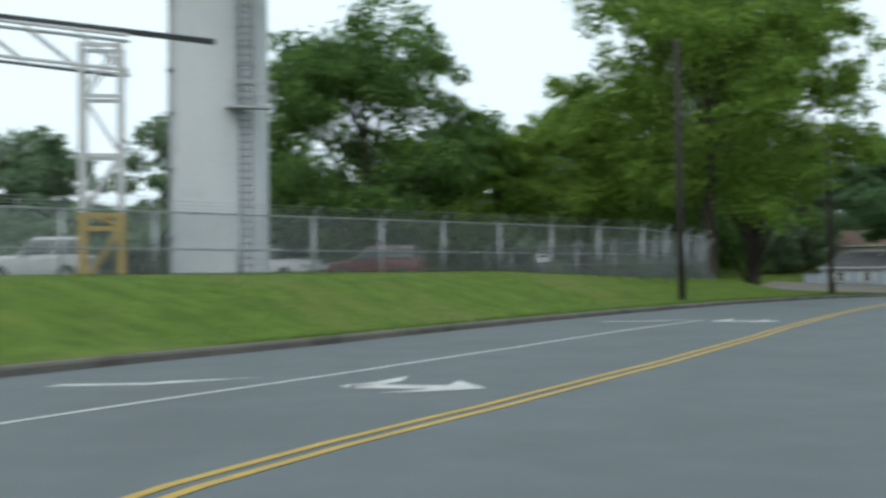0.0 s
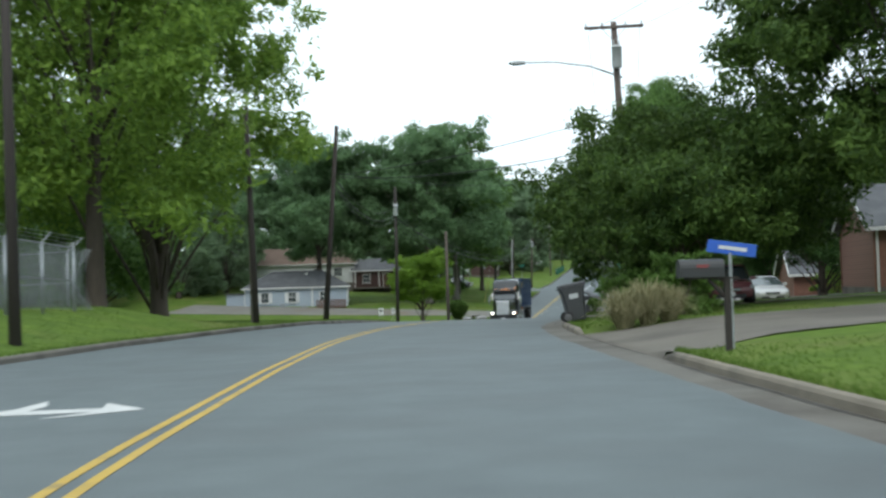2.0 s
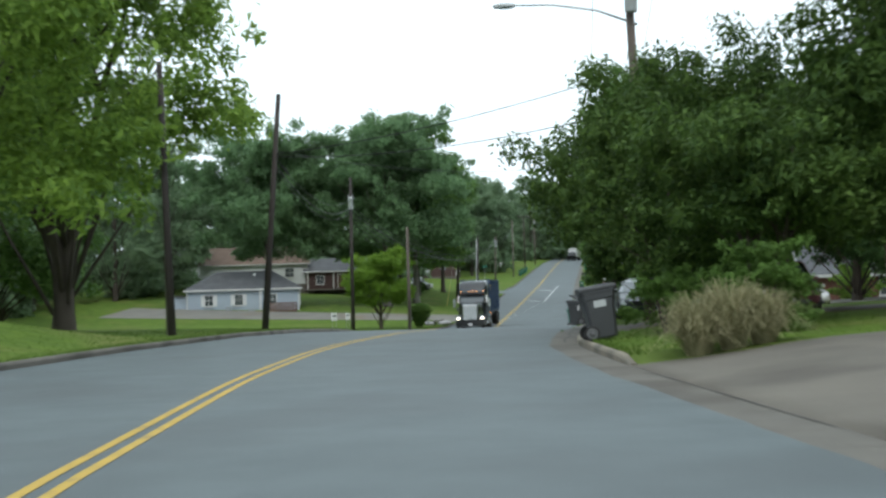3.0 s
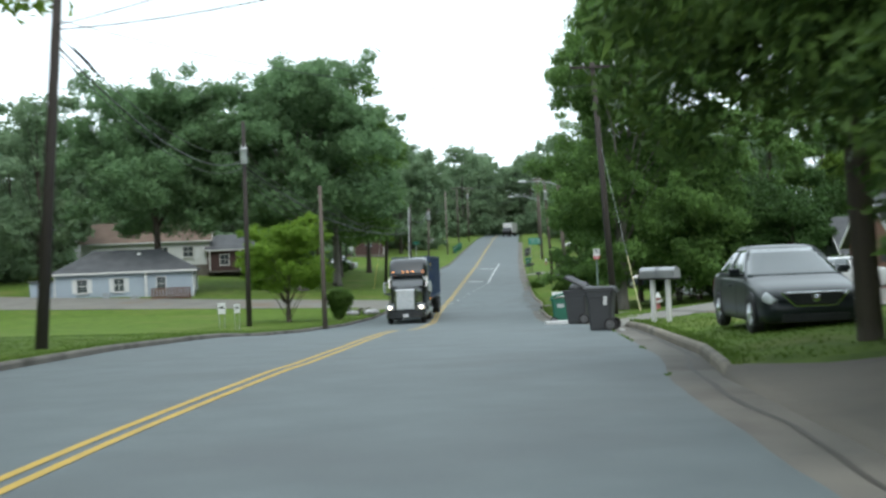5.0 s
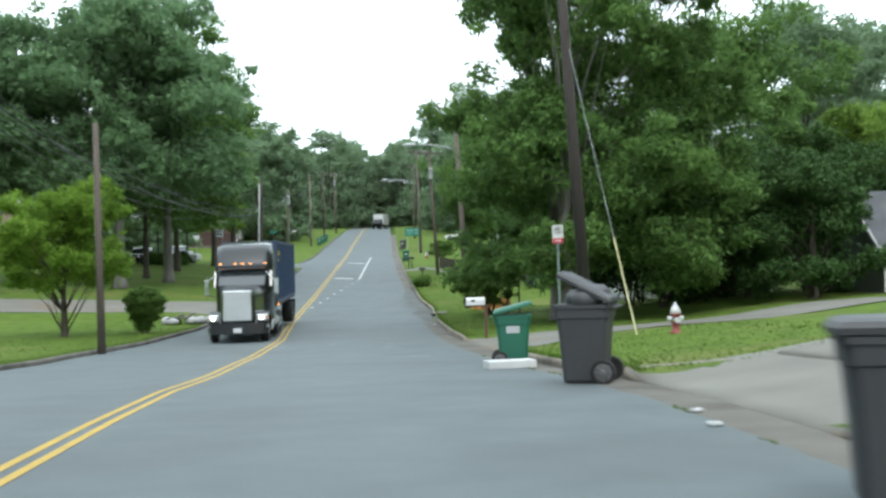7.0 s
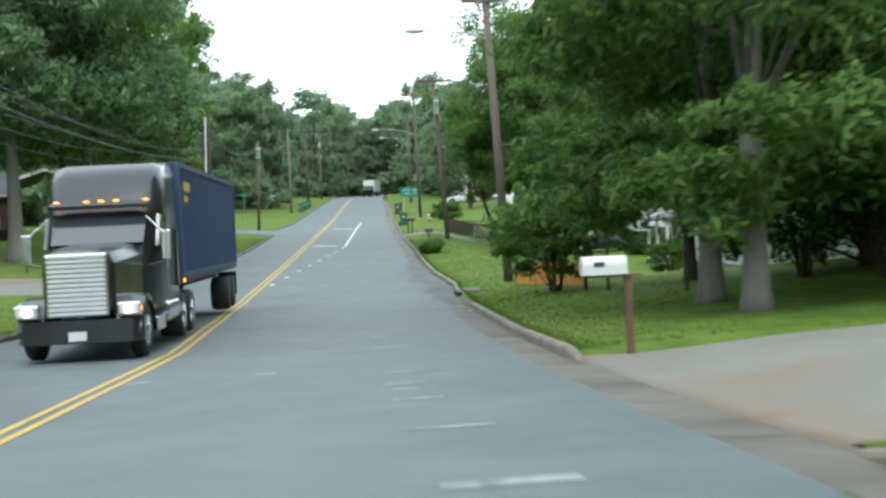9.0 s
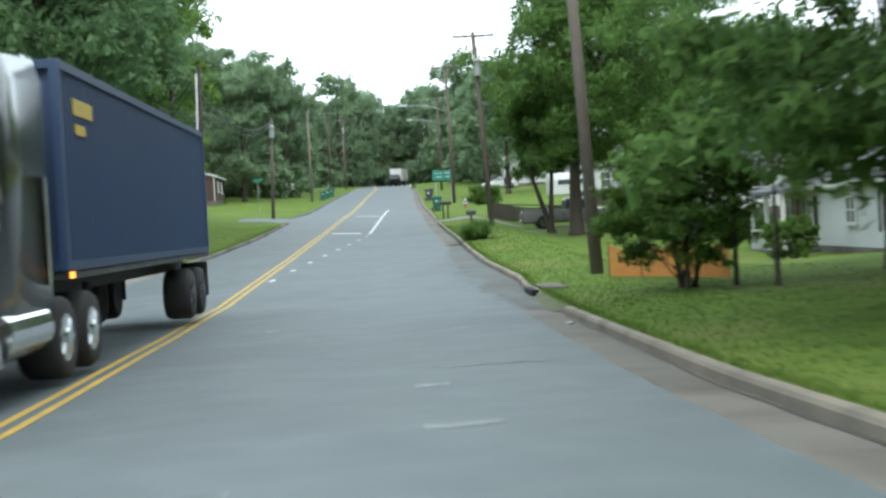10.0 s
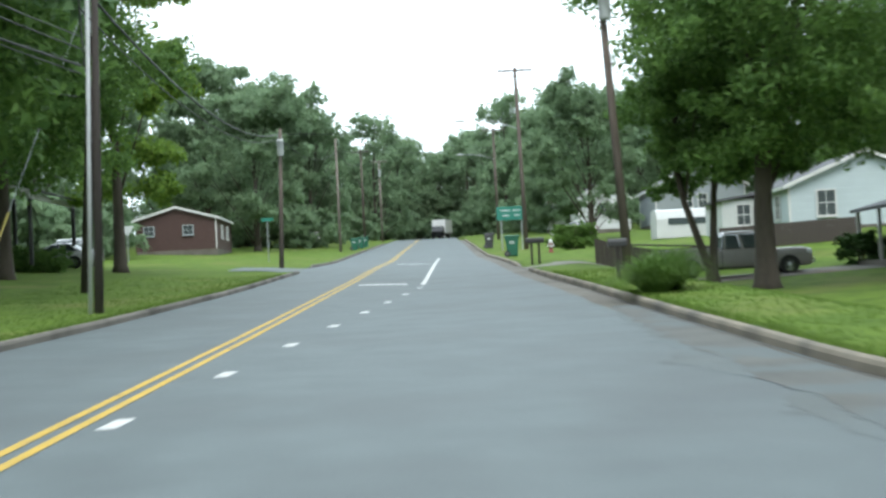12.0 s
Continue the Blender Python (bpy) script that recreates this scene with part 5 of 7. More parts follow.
def brickwork(name, col, col2):
    m = mat(name, col, col2, 1.0, 0.9, fine=20)
    N, K = m.node_tree.nodes, m.node_tree.links
    co = N.new("ShaderNodeTexCoord")
    mp = N.new("ShaderNodeMapping")
    mp.inputs[2].default_value = (math.pi / 2, 0, 0)
    bk = N.new("ShaderNodeTexBrick")
    bk.inputs["Scale"].default_value = 4.5
    bk.inputs["Color1"].default_value, bk.inputs["Color2"].default_value, bk.inputs["Mortar"].default_value = (*col, 1), (*col2, 1), (*(c * 1.5 + 0.02 for c in col2), 1)
    bk.inputs["Mortar Size"].default_value = 0.012
    K.new(co.outputs["Object"], mp.inputs[0])
    K.new(mp.outputs[0], bk.inputs["Vector"])
    K.new(bk.outputs[0], N["Principled BSDF"].inputs["Base Color"])
    return m


BLUE_SIDING = siding("blue_grey_siding", (0.296, 0.348, 0.4))
WHITE_SIDING = siding("white_siding", (0.518, 0.533, 0.533))
PALE_SIDING = siding("pale_blue_siding", (0.414, 0.474, 0.503))
GREY_SIDING = siding("grey_siding", (0.252, 0.281, 0.296))
RED_BRICK = brickwork("red_brick", (0.185, 0.088, 0.060), (0.138, 0.066, 0.048))
DARK_BRICK = brickwork("dark_red_brick", (0.062, 0.032, 0.027), (0.044, 0.024, 0.021))
SHINGLE_GREY = mat("grey_shingles", (0.096, 0.1, 0.107), (0.056, 0.058, 0.063), 1.0, 0.9, bump=0.4, fine=9)
SHINGLE_BROWN = mat("brown_shingles", (0.148, 0.1, 0.074), (0.096, 0.063, 0.046), 1.0, 0.9, bump=0.4, fine=9)
TRIM = mat("white_trim", (0.548, 0.548, 0.533), (0.459, 0.459, 0.451), 1.0, 0.5)
DARK_TRIM = mat("dark_trim", (0.037, 0.037, 0.041), (0.022, 0.022, 0.024), 1.0, 0.6)
DOOR_PAINT = mat("door_paint", (0.089, 0.037, 0.03), (0.059, 0.026, 0.022), 1.0, 0.5)


def window(house, x, y, z, w, h, face, shutters=None, rim=None):
    """A sash window on a wall. face 0: -y side, 1: +x, 2: +y, 3: -x."""
    m = Matrix.Translation((x, y, z)) @ Matrix.Rotation(face * math.pi / 2, 4, "Z")
    win = part("window", box(B(), 0, -0.01, 0, w, 0.10, h, m), PANE_GLASS, house)
    bm = B()
    for k in (-1, 1):
        box(bm, k * (w / 2 + 0.04), -0.045, 0, 0.09, 0.10, h + 0.16, m)
        box(bm, 0, -0.045, k * (h / 2 + 0.04), w, 0.10, 0.08, m)
    box(bm, 0, -0.065, 0, w, 0.04, 0.05, m)
    box(bm, 0, -0.065, 0, 0.03, 0.03, h, m)
    part("frame", bm, rim or TRIM, win)
    part("sill", box(B(), 0, -0.09, -h / 2 - 0.10, w + 0.26, 0.16, 0.05, m), rim or TRIM, win)
    if shutters:
        for k in (-1, 1):
            part("shutter", box(B(), k * (w / 2 + 0.28), -0.04, 0, 0.36, 0.05, h + 0.10, m, bevel=0.01), shutters, win)
    return win


def door(house, x, y, z, face, col):
    m = Matrix.Translation((x, y, z)) @ Matrix.Rotation(face * math.pi / 2, 4, "Z")
    d = part("door", box(B(), 0, -0.02, 1.02, 0.9, 0.08, 2.04, m), col, house)
    bm = B()
    for k in (-1, 1):
        box(bm, k * 0.5, -0.045, 1.04, 0.10, 0.12, 2.16, m)
    box(bm, 0, -0.045, 2.10, 0.9, 0.12, 0.12, m)
    part("frame", bm, TRIM, d)
    part("door_handle", box(B(), 0.35, -0.09, 1.0, 0.04, 0.06, 0.12, m, bevel=0.01), CHROME, d)


def house(m, w, d, h, rise, wall, roof_m, label, ridge="x", hip=0.0, over=0.4, gable=None, base=0.4, group="houses", chimney=None):
    """A house w by d, walls h high; the ridge runs along x or y."""
    t = thing("house", m, label, "house", group)
    for k in (-1, 1):
        part("wall", box(B(), 0, k * (d / 2 - 0.1), h / 2, w, 0.2, h), wall, t)
        part("wall", box(B(), k * (w / 2 - 0.1), 0, h / 2, 0.2, d - 0.4, h), wall, t)
    part("foundation", box(B(), 0, 0, base / 2 - 1.0, w + 0.06, d + 0.06, base + 2.0 - base), GUTTER, t)
    a, b = (w, d) if ridge == "x" else (d, w)
    R = Matrix() if ridge == "x" else Matrix.Rotation(math.pi / 2, 4, "Z")
    ha, hb = a / 2 + over, b / 2 + over
    drop = rise * over / (b / 2)
    ze, zr = h - drop, h + rise
    hi = a * hip
    th = 0.16
    bm = B()
    for dz in (0,):
        v = [R @ Vector(p) for p in ((-ha, -hb, ze), (ha, -hb, ze), (ha, hb, ze), (-ha, hb, ze), (-ha + hi, 0, zr), (ha - hi, 0, zr))]
        lo = [bm.verts.new(p) for p in v]
        up = [bm.verts.new(p + Vector((0, 0, th))) for p in v]
        quads = [(0, 1, 5, 4), (2, 3, 4, 5)]
        tris = [(1, 2, 5), (3, 0, 4)]
        for q in quads + (tris if hip else []):
            bm.faces.new([up[i] for i in q])
            bm.faces.new([lo[i] for i in q[::-1]])
        rim = [0, 1, 2, 3] if hip else [0, 1, 5, 2, 3, 4]
        for i in range(len(rim)):
            p, q = rim[i], rim[(i + 1) % len(rim)]
            bm.faces.new((lo[p], lo[q], up[q], up[p]))
    roof = part("roof", bm, roof_m, t)
    bm = B()
    for k in (-1, 1):
        box(bm, 0, k * (hb - 0.0), ze + 0.05, 2 * ha, 0.05, 0.17, R)
    part("fascia", bm, TRIM, roof)
    if not hip:
        for k in (-1, 1):
            x = k * (a / 2 - 0.1)
            tri = [(-b / 2, h - 0.01), (b / 2, h - 0.01), (0, h + rise - 0.01)]
            part("gable", loft(B(), [[R @ Vector((x + e, y, z)) for y, z in tri] for e in (-0.1, 0.1)]), gable or wall, t)
            bm = B()
            for sy in (-1, 1):
                p, q = Vector((k * (ha + 0.01), sy * hb, ze + 0.02)), Vector((k * (ha + 0.01), 0, zr + 0.02))
                loft(bm, [[R @ (e + Vector((dx, 0, dz))) for dx, dz in ((-0.03, -0.06), (0.03, -0.06), (0.03, 0.15), (-0.03, 0.15))] for e in (p, q)])
            part("bargeboard", bm, TRIM, roof)
    for kx in (-1, 1):
        for ky in (-1, 1):
            part("corner_board", box(B(), kx * (w / 2 + 0.005), ky * (d / 2 + 0.005), h / 2, 0.12, 0.12, h), TRIM if wall not in (RED_BRICK, DARK_BRICK) else wall, t)
    if chimney:
        part("chimney", box(B(), chimney[0], chimney[1], zr, 0.7, 0.6, 1.6), RED_BRICK, roof)
    return t


# the blue-grey cottage at the side road
hs = house(at(181.5, -35.3, -1.1, 12), 12.8, 8.0, 3.2, 1.9, BLUE_SIDING, SHINGLE_GREY, "blue-grey cottage with a grey hip roof and white shutters", hip=0.28)
for x in (-3.9, -0.5):
    window(hs, x, -4.0, 1.9, 0.9, 1.2, 0, TRIM)
window(hs, 3.4, -4.0, 1.9, 0.8, 1.2, 0)
window(hs, 6.4, -1.5, 1.9, 0.8, 1.3, 1)
window(hs, 6.4, 1.6, 1.9, 0.8, 1.3, 1)
part("porch_post", box(B(), 2.0, -4.25, 1.6, 0.22, 0.22, 3.2), TRIM, hs, "white corner post")
DECK = mat("deck_wood", (0.118, 0.063, 0.044), (0.067, 0.037, 0.03), 1.0, 0.9, fine=12)
dk = part("deck", box(B(), 4.4, -5.3, 0.55, 3.6, 2.2, 0.10), DECK, hs, "brown wooden deck with a slat rail")
for i in range(13):
    part("slat", box(B(), 2.7 + i * 0.285, -6.35, 0.75, 0.20, 0.05, 1.3), DECK, dk)
part("rail", box(B(), 4.4, -6.35, 1.45, 3.6, 0.10, 0.08), DECK, dk)
part("side_room", box(B(), -7.55, -1.5, 1.2, 2.4, 4.0, 2.4), BLUE_SIDING, hs)
part("side_roof", box(B(), -7.55, -1.5, 2.5, 2.6, 4.4, 0.15), SHINGLE_GREY, hs)
part("vent", box(B(), 1.2, -1.0, 4.5, 0.35, 0.35, 0.9), TRIM, hs)
for x, h in ((-1.6, 1.2), (0.2, 0.5), (1.0, 0.9)):
    tagged(part("storage_box", box(B(), 0, 0, h / 2, 0.7, 0.5, h, bevel=0.08), GREY_SIDING), "grey storage box standing along the cottage wall", "storage box", "storage boxes").matrix_world = at(181.5, -35.3, -1.1, 12) @ Matrix.Translation((x, -5.0, 0))
hb = house(at(214, -42.5, 0.6, 10), 15, 8, 3.2, 2.3, WHITE_SIDING, SHINGLE_BROWN, "low house with a long brown roof behind the cottage")
window(hb, 2, -4.0, 1.8, 1.2, 1.2, 0)
window(hb, 5, -4.0, 1.8, 1.2, 1.2, 0)
h2 = house(at(224, -56, 0.8, 15), 7, 7, 3.2, 1.9, WHITE_SIDING, SHINGLE_GREY, "small white gabled house among the trees", ridge="y")
window(h2, 0, -3.5, 1.8, 1.4, 1.2, 0)
# dark brick on these walls stands for the shade under the oaks
hd = house(at(214, -31, 0.2, 8), 8, 6, 3.0, 1.6, DARK_BRICK, SHINGLE_GREY, "house with a dark porch under the oaks, shade put into its dark walls")
part("porch_floor", box(B(), 0, -4, 0.3, 8, 2, 0.2), GUTTER, hd)
for x in (-3.6, 0, 3.6):
    part("porch_post", box(B(), x, -4.8, 1.6, 0.15, 0.15, 2.5), TRIM, hd)
window(hd, -2, -3.0, 1.7, 1.0, 1.2, 0)
door(hd, 1, -3.0, 0.35, 0, DOOR_PAINT)
# the brick house up the drive
hr = house(at(114.2, 21.6, -0.6, 0), 9.5, 8, 2.5, 2.2, RED_BRICK, SHINGLE_GREY, "red brick house with a dark shingle roof and white trim", ridge="x", base=0.4)
window(hr, 0, -4.0, 1.9, 1.1, 1.5, 0)
wing = house(at(140, 26.3, -0.9, -4), 8.0, 7, 2.9, 2.2, GREY_SIDING, SHINGLE_GREY, "low grey house with a shingle roof behind the brick house", ridge="x")
window(wing, 0, -3.5, 1.5, 0.9, 1.1, 0)
h1 = house(at(83.6, 21.0, 0.0, 0), 9, 9, 2.9, 2.0, RED_BRICK, SHINGLE_GREY, "red brick house with a gable facing the street", ridge="x")
window(h1, -2.0, -4.5, 1.6, 1.2, 1.4, 0)
part("downpipe", box(B(), -4.4, -4.58, 1.4, 0.10, 0.10, 2.8), TRIM, h1)
# the white house with a porch, and its neighbours
w1 = house(at(207.5, 25.7, 0.2, 0), 10.4, 13.0, 2.6, 2.5, WHITE_SIDING, SHINGLE_GREY, "white bungalow with a grey roof and a shaded porch", ridge="y", over=0.5)
window(w1, -3.2, -6.5, 1.35, 1.0, 1.45, 0)
window(w1, 1.4, -6.5, 1.35, 1.0, 1.45, 0, DARK_TRIM)
window(w1, -5.2, -1.4, 1.35, 0.9, 1.4, 3, DARK_TRIM)
window(w1, -5.2, 3.8, 1.35, 0.9, 1.4, 3, DARK_TRIM)
door(w1, -5.2, 1.2, 0.0, 3, DOOR_PAINT)
part("porch_roof", loft(B(), [[(-7.3, y, 2.12), (-5.4, y, 2.62), (-5.4, y, 2.74), (-7.3, y, 2.26)] for y in (-2.9, 6.4)]), SHINGLE_GREY, w1, "grey porch roof")
part("porch_floor", box(B(), -6.25, 1.5, -0.2, 2.0, 9.6, 0.4), GUTTER, w1)
for y in (-2.6, 0.2, 3.3, 6.1):
    part("porch_post", box(B(), -7.05, y, 1.05, 0.13, 0.13, 2.2), TRIM, w1)
part("porch", loft(B(), [[(1.0, y, 2.3), (4.2, y, 2.3), (2.6, y, 3.9)] for y in (-8.0, -6.4)]), WHITE_SIDING, w1, "small front gable")
part("porch_roof", loft(B(), [[(0.6, y, 2.2), (2.6, y, 4.05), (4.6, y, 2.2), (4.6, y, 2.32), (2.6, y, 4.2), (0.6, y, 2.32)] for y in (-8.3, -6.2)]), SHINGLE_GREY, w1)
for x in (1.2, 4.0):
    part("porch_post", box(B(), x, -7.85, 1.1, 0.13, 0.13, 2.5), TRIM, w1)
part("gable_vent", box(B(), 0, -6.52, 3.9, 0.45, 0.06, 0.7), GREY_SIDING, w1)
# a projecting room with a gable towards the street
part("wall", box(B(), -5.75, -5.0, 1.3, 1.3, 3.2, 2.6), WHITE_SIDING, w1)
part("gable", loft(B(), [[(x, -6.6, 2.59), (x, -3.4, 2.59), (x, -5.0, 3.95)] for x in (-6.4, -3.2)]), WHITE_SIDING, w1)
part("roof", loft(B(), [[(x, -7.0, 2.42), (x, -5.0, 4.06), (x, -3.0, 2.42), (x, -3.0, 2.56), (x, -5.0, 4.22), (x, -7.0, 2.56)] for x in (-6.75, -2.6)]), SHINGLE_GREY, w1)
part("bargeboard", loft(B(), [[(x, -7.0, 2.36), (x, -5.0, 4.0), (x, -3.0, 2.36), (x, -3.0, 2.52), (x, -5.0, 4.18), (x, -7.0, 2.52)] for x in (-6.80, -6.755)]), TRIM, w1)
part("gable_vent", box(B(), -6.42, -5.0, 3.25, 0.06, 0.35, 0.5), DARK_TRIM, w1)
window(w1, -6.4, -5.0, 1.35, 1.0, 1.45, 3)
# the white cottage behind the young tree, its long side and porch to the street
w2 = house(at(173.4, 22.3, -0.1, 0), 9.2, 14.6, 2.65, 2.1, WHITE_SIDING, SHINGLE_GREY, "white cottage with dark shutters and a recessed street porch", ridge="y", over=0.45)
part("porch_roof", loft(B(), [[(-6.2, y, 2.30), (-4.7, y, 2.66), (-4.7, y, 2.80), (-6.2, y, 2.44)] for y in (2.2, 7.3)]), SHINGLE_GREY, w2, "grey porch roof")
part("porch_floor", box(B(), -5.35, 4.75, -0.12, 1.6, 5.0, 0.34), GUTTER, w2)
for y in (2.5, 4.8, 7.0):
    part("porch_post", box(B(), -6.0, y, 1.18, 0.14, 0.14, 2.3), TRIM, w2)
rail = part("porch_rail", box(B(), -6.0, 5.9, 0.85, 0.06, 2.0, 0.06), TRIM, w2)
for i in range(8):
    part("baluster", box(B(), -6.0, 5.05 + i * 0.24, 0.45, 0.04, 0.04, 0.76), TRIM, rail)
for y in (3.4, 6.2):
    window(w2, -4.6, y, 1.4, 0.8, 1.4, 3, DARK_TRIM)
door(w2, -4.6, 4.8, 0.05, 3, DOOR_PAINT)
window(w2, -4.6, -1.4, 1.55, 0.9, 0.9, 3)
window(w2, -4.6, -5.0, 1.45, 0.9, 1.3, 3, DARK_TRIM)
b1 = house(at(235.6, 24.4, -0.35, 0), 8.8, 12, 2.6, 1.75, PALE_SIDING, SHINGLE_GREY, "pale blue gabled house behind a wooden fence", ridge="y")
window(b1, -2.3, -6.0, 1.55, 1.0, 1.4, 0)
window(b1, 2.2, -6.0, 1.55, 1.0, 1.4, 0)
window(b1, -4.4, -3.6, 1.5, 0.9, 1.3, 3)
window(b1, -4.4, -1.2, 1.5, 0.9, 1.3, 3)
part("side_room", box(B(), -5.7, 2.2, 1.15, 2.6, 5.0, 2.3), WHITE_SIDING, b1)
window(b1, -5.7, -0.3, 1.35, 0.8, 1.2, 0)
part("side_roof", loft(B(), [[(-7.3, y, 2.2), (-4.2, y, 2.62), (-4.2, y, 2.76), (-7.3, y, 2.34)] for y in (-0.6, 5.0)]), SHINGLE_GREY, b1)
b2 = house(at(284, 25.0, 0.0, 0), 8.5, 10, 3.6, 2.4, GREY_SIDING, SHINGLE_GREY, "grey gabled house with a shingle roof up the road", ridge="y")
window(b2, -1.2, -5.0, 2.2, 0.8, 1.2, 0)
window(b2, 0.2, -5.0, 2.2, 0.8, 1.2, 0)
b3 = house(at(318, 17.6, 0.0, 0), 8, 9, 3.2, 2.2, WHITE_SIDING, SHINGLE_BROWN, "small far house with a brown roof and porch", ridge="x")
window(b3, 1.4, -4.5, 1.8, 1.0, 1.0, 0)
window(b3, -1.8, -4.5, 1.6, 1.2, 1.2, 0)
b4 = house(at(288, 16.4, 0.0, 0), 5, 8, 3.2, 2.0, WHITE_SIDING, SHINGLE_GREY, "white gabled house further up the road", ridge="y")
window(b4, 0, -4.0, 2.2, 0.9, 1.2, 0)
# the dark brick ranch house
br = house(at(273, -23.1, 0.15, 2), 7.0, 9, 2.7, 1.0, DARK_BRICK, SHINGLE_GREY, "dark red brick ranch house with a low gable", ridge="y", base=0.02, over=0.3)
for x in (-2.4, 1.0):
    window(br, x, -4.5, 1.75, 0.8, 0.75, 0, rim=GREY_SIDING)
part("downpipe", box(B(), 3.44, -4.56, 1.4, 0.10, 0.10, 2.7), TRIM, br)
window(br, 3.5, -1.5, 1.6, 0.9, 1.1, 1)
window(br, 3.5, 2.0, 1.6, 0.9, 1.1, 1)
# carport on the left lawn
cp = thing("carport", at(223, -25.6, 0, 0), "open carport with a shingle roof and pale fascia on dark posts", "carport")
part("roof", loft(B(), [[(-6.0, y, 3.55), (0.0, y, 5.35), (6.0, y, 3.55), (6.0, y, 3.67), (0.0, y, 5.50), (-6.0, y, 3.67)] for y in (-4.0, 4.0)]), SHINGLE_GREY, cp)
part("fascia", loft(B(), [[(-6.0, y, 3.35), (0.0, y, 5.15), (6.0, y, 3.35), (6.0, y, 3.60), (0.0, y, 5.42), (-6.0, y, 3.60)] for y in (-4.06, -4.0)]), TRIM, cp, "pale painted fascia board")
part("beam", box(B(), 5.6, 0, 3.38, 0.16, 8.0, 0.24), TRIM, cp)
for x in (-5.6, 2.4, 5.6):
    for y in (-3.7, 3.7):
        part("post", box(B(), x, y, 1.75, 0.18, 0.18, 3.5 if x > 5 else 4.3 if x > 0 else 3.6), DARK_TRIM, cp)

# white camper shell van behind the pickup
van = thing("camper_van", at(246, 17.5, -0.55, -88), "white camper trailer parked behind the pickup", "camper van")
part("shell", loft(B(), [[(-1.05, y, 0.5), (1.05, y, 0.5), (1.1, y, 1.8), (0.95, y, 2.35), (0, y, 2.5), (-0.95, y, 2.35), (-1.1, y, 1.8)] for y in (-2.6, 2.6)]), WHITE_METAL, van, "white rounded shell")
part("window_band", box(B(), 0, 0, 1.62, 2.26, 3.6, 0.45), CAR_GLASS, van)
for k in (-1, 1):
    wheel(van, k * 0.95, -0.6, 0.33, 0.2)
    wheel(van, k * 0.95, 0.3, 0.33, 0.2)

# ---- driveways and aprons ----
def drive(s0, s1, f0, f1, material, label, lift=0.02, slant=0.0, side=1, n=24):
    """A paved strip from the road edge away from the street."""
    edge = RIGHT if side > 0 else LEFT
    vs, fs = [], []
    cols = 7
    for i in range(n + 1):
        d = f0 + (f1 - f0) * (i / n) ** 1.3
        flare = 1.2 * (1 - smooth(0, 2.5, d))
        for c in range(cols):
            s = (s0 - flare) + (s1 - s0 + 2 * flare) * c / (cols - 1) + slant * d
            off = lerp(edge, s) + side * d
            x, y = spot(s, off)
            rough = 0.05 * noise.noise((x * 0.25, y * 0.25, 0)) * smooth(1, 4, d)
            vs.append((x, y, ground_z(s, off) + lift + max(rough, 0)))
    # a lip that runs down under the gutter
    low = [(spot(s0 - 1.2 + (s1 - s0 + 2.4) * c / (cols - 1), lerp(edge, s0 + (s1 - s0) * c / (cols - 1)) + side * (f0 - 0.05)), s0 + (s1 - s0) * c / (cols - 1)) for c in range(cols)]
    k = len(vs)
    vs += [(p[0], p[1], road_z(s) - 0.12) for p, s in low]
    fs += [(k + c, k + c + 1, c + 1, c) for c in range(cols - 1)]
    for i in range(n):
        for c in range(cols - 1):
            k = i * cols + c
            fs.append((k, k + 1, k + cols + 1, k + cols))
    return tagged(raw("driveway", vs, fs, material, sm=True), label, "driveway", "driveways", "structure")


PALE_DRIVE = mat("pale_drive", (0.181, 0.174, 0.152), (0.126, 0.118, 0.104), 0.5, 0.95, bump=0.3, fine=25, blotch=((0.148, 0.111, 0.078), 0.25, 0.56, 0.7))
GREY_DRIVE = mat("grey_drive", (0.115, 0.107, 0.096), (0.074, 0.07, 0.063), 0.5, 0.95, bump=0.3, fine=25, blotch=((0.067, 0.059, 0.052), 0.3, 0.5, 0.7))
BROWN_DRIVE = mat("brown_drive", (0.142, 0.126, 0.103), (0.092, 0.082, 0.068), 0.5, 0.95, bump=0.3, fine=25, blotch=((0.070, 0.060, 0.049), 0.3, 0.5, 0.7))
drive(43.4, 52.0, 0.05, 26, BROWN_DRIVE, "weathered brown-grey concrete driveway with a wide apron", slant=0.42)
drive(66.5, 72.5, 0.05, 18, BROWN_DRIVE, "stained brown-grey concrete driveway beside the parked car", slant=0.1)
drive(95.6, 104.0, 0.05, 24, PALE_DRIVE, "pale gravelly driveway with red dirt stains", slant=0.55)
drive(86.6, 104.5, 2.4, 20, PALE_DRIVE, "pale parking pad beside the mailboxes", lift=0.05)
drive(121.7, 129.5, 0.05, 16, PALE_DRIVE, "pale concrete driveway with a broad apron", slant=0.15)
drive(209.5, 213.5, 0.05, 17, PALE_DRIVE, "narrow concrete driveway under the pickup")
drive(164.5, 173.5, 0.02, 40, PALE_DRIVE, "pale concrete side drive crossing the verge", slant=0.10, side=-1)
drive(224.5, 234.0, 0.02, 4.0, ASPHALT, "grey asphalt side road joining the street", slant=0.35, side=-1)

# dirt at the storm drain and along the kerb
DIRT_THIN = mat("thin_washed_dirt", (0.094, 0.108, 0.108), (0.062, 0.070, 0.070), 0.7, 0.85, bump=0.3, fine=20, blotch=((0.086, 0.104, 0.108), 0.5, 0.40, 0.60))


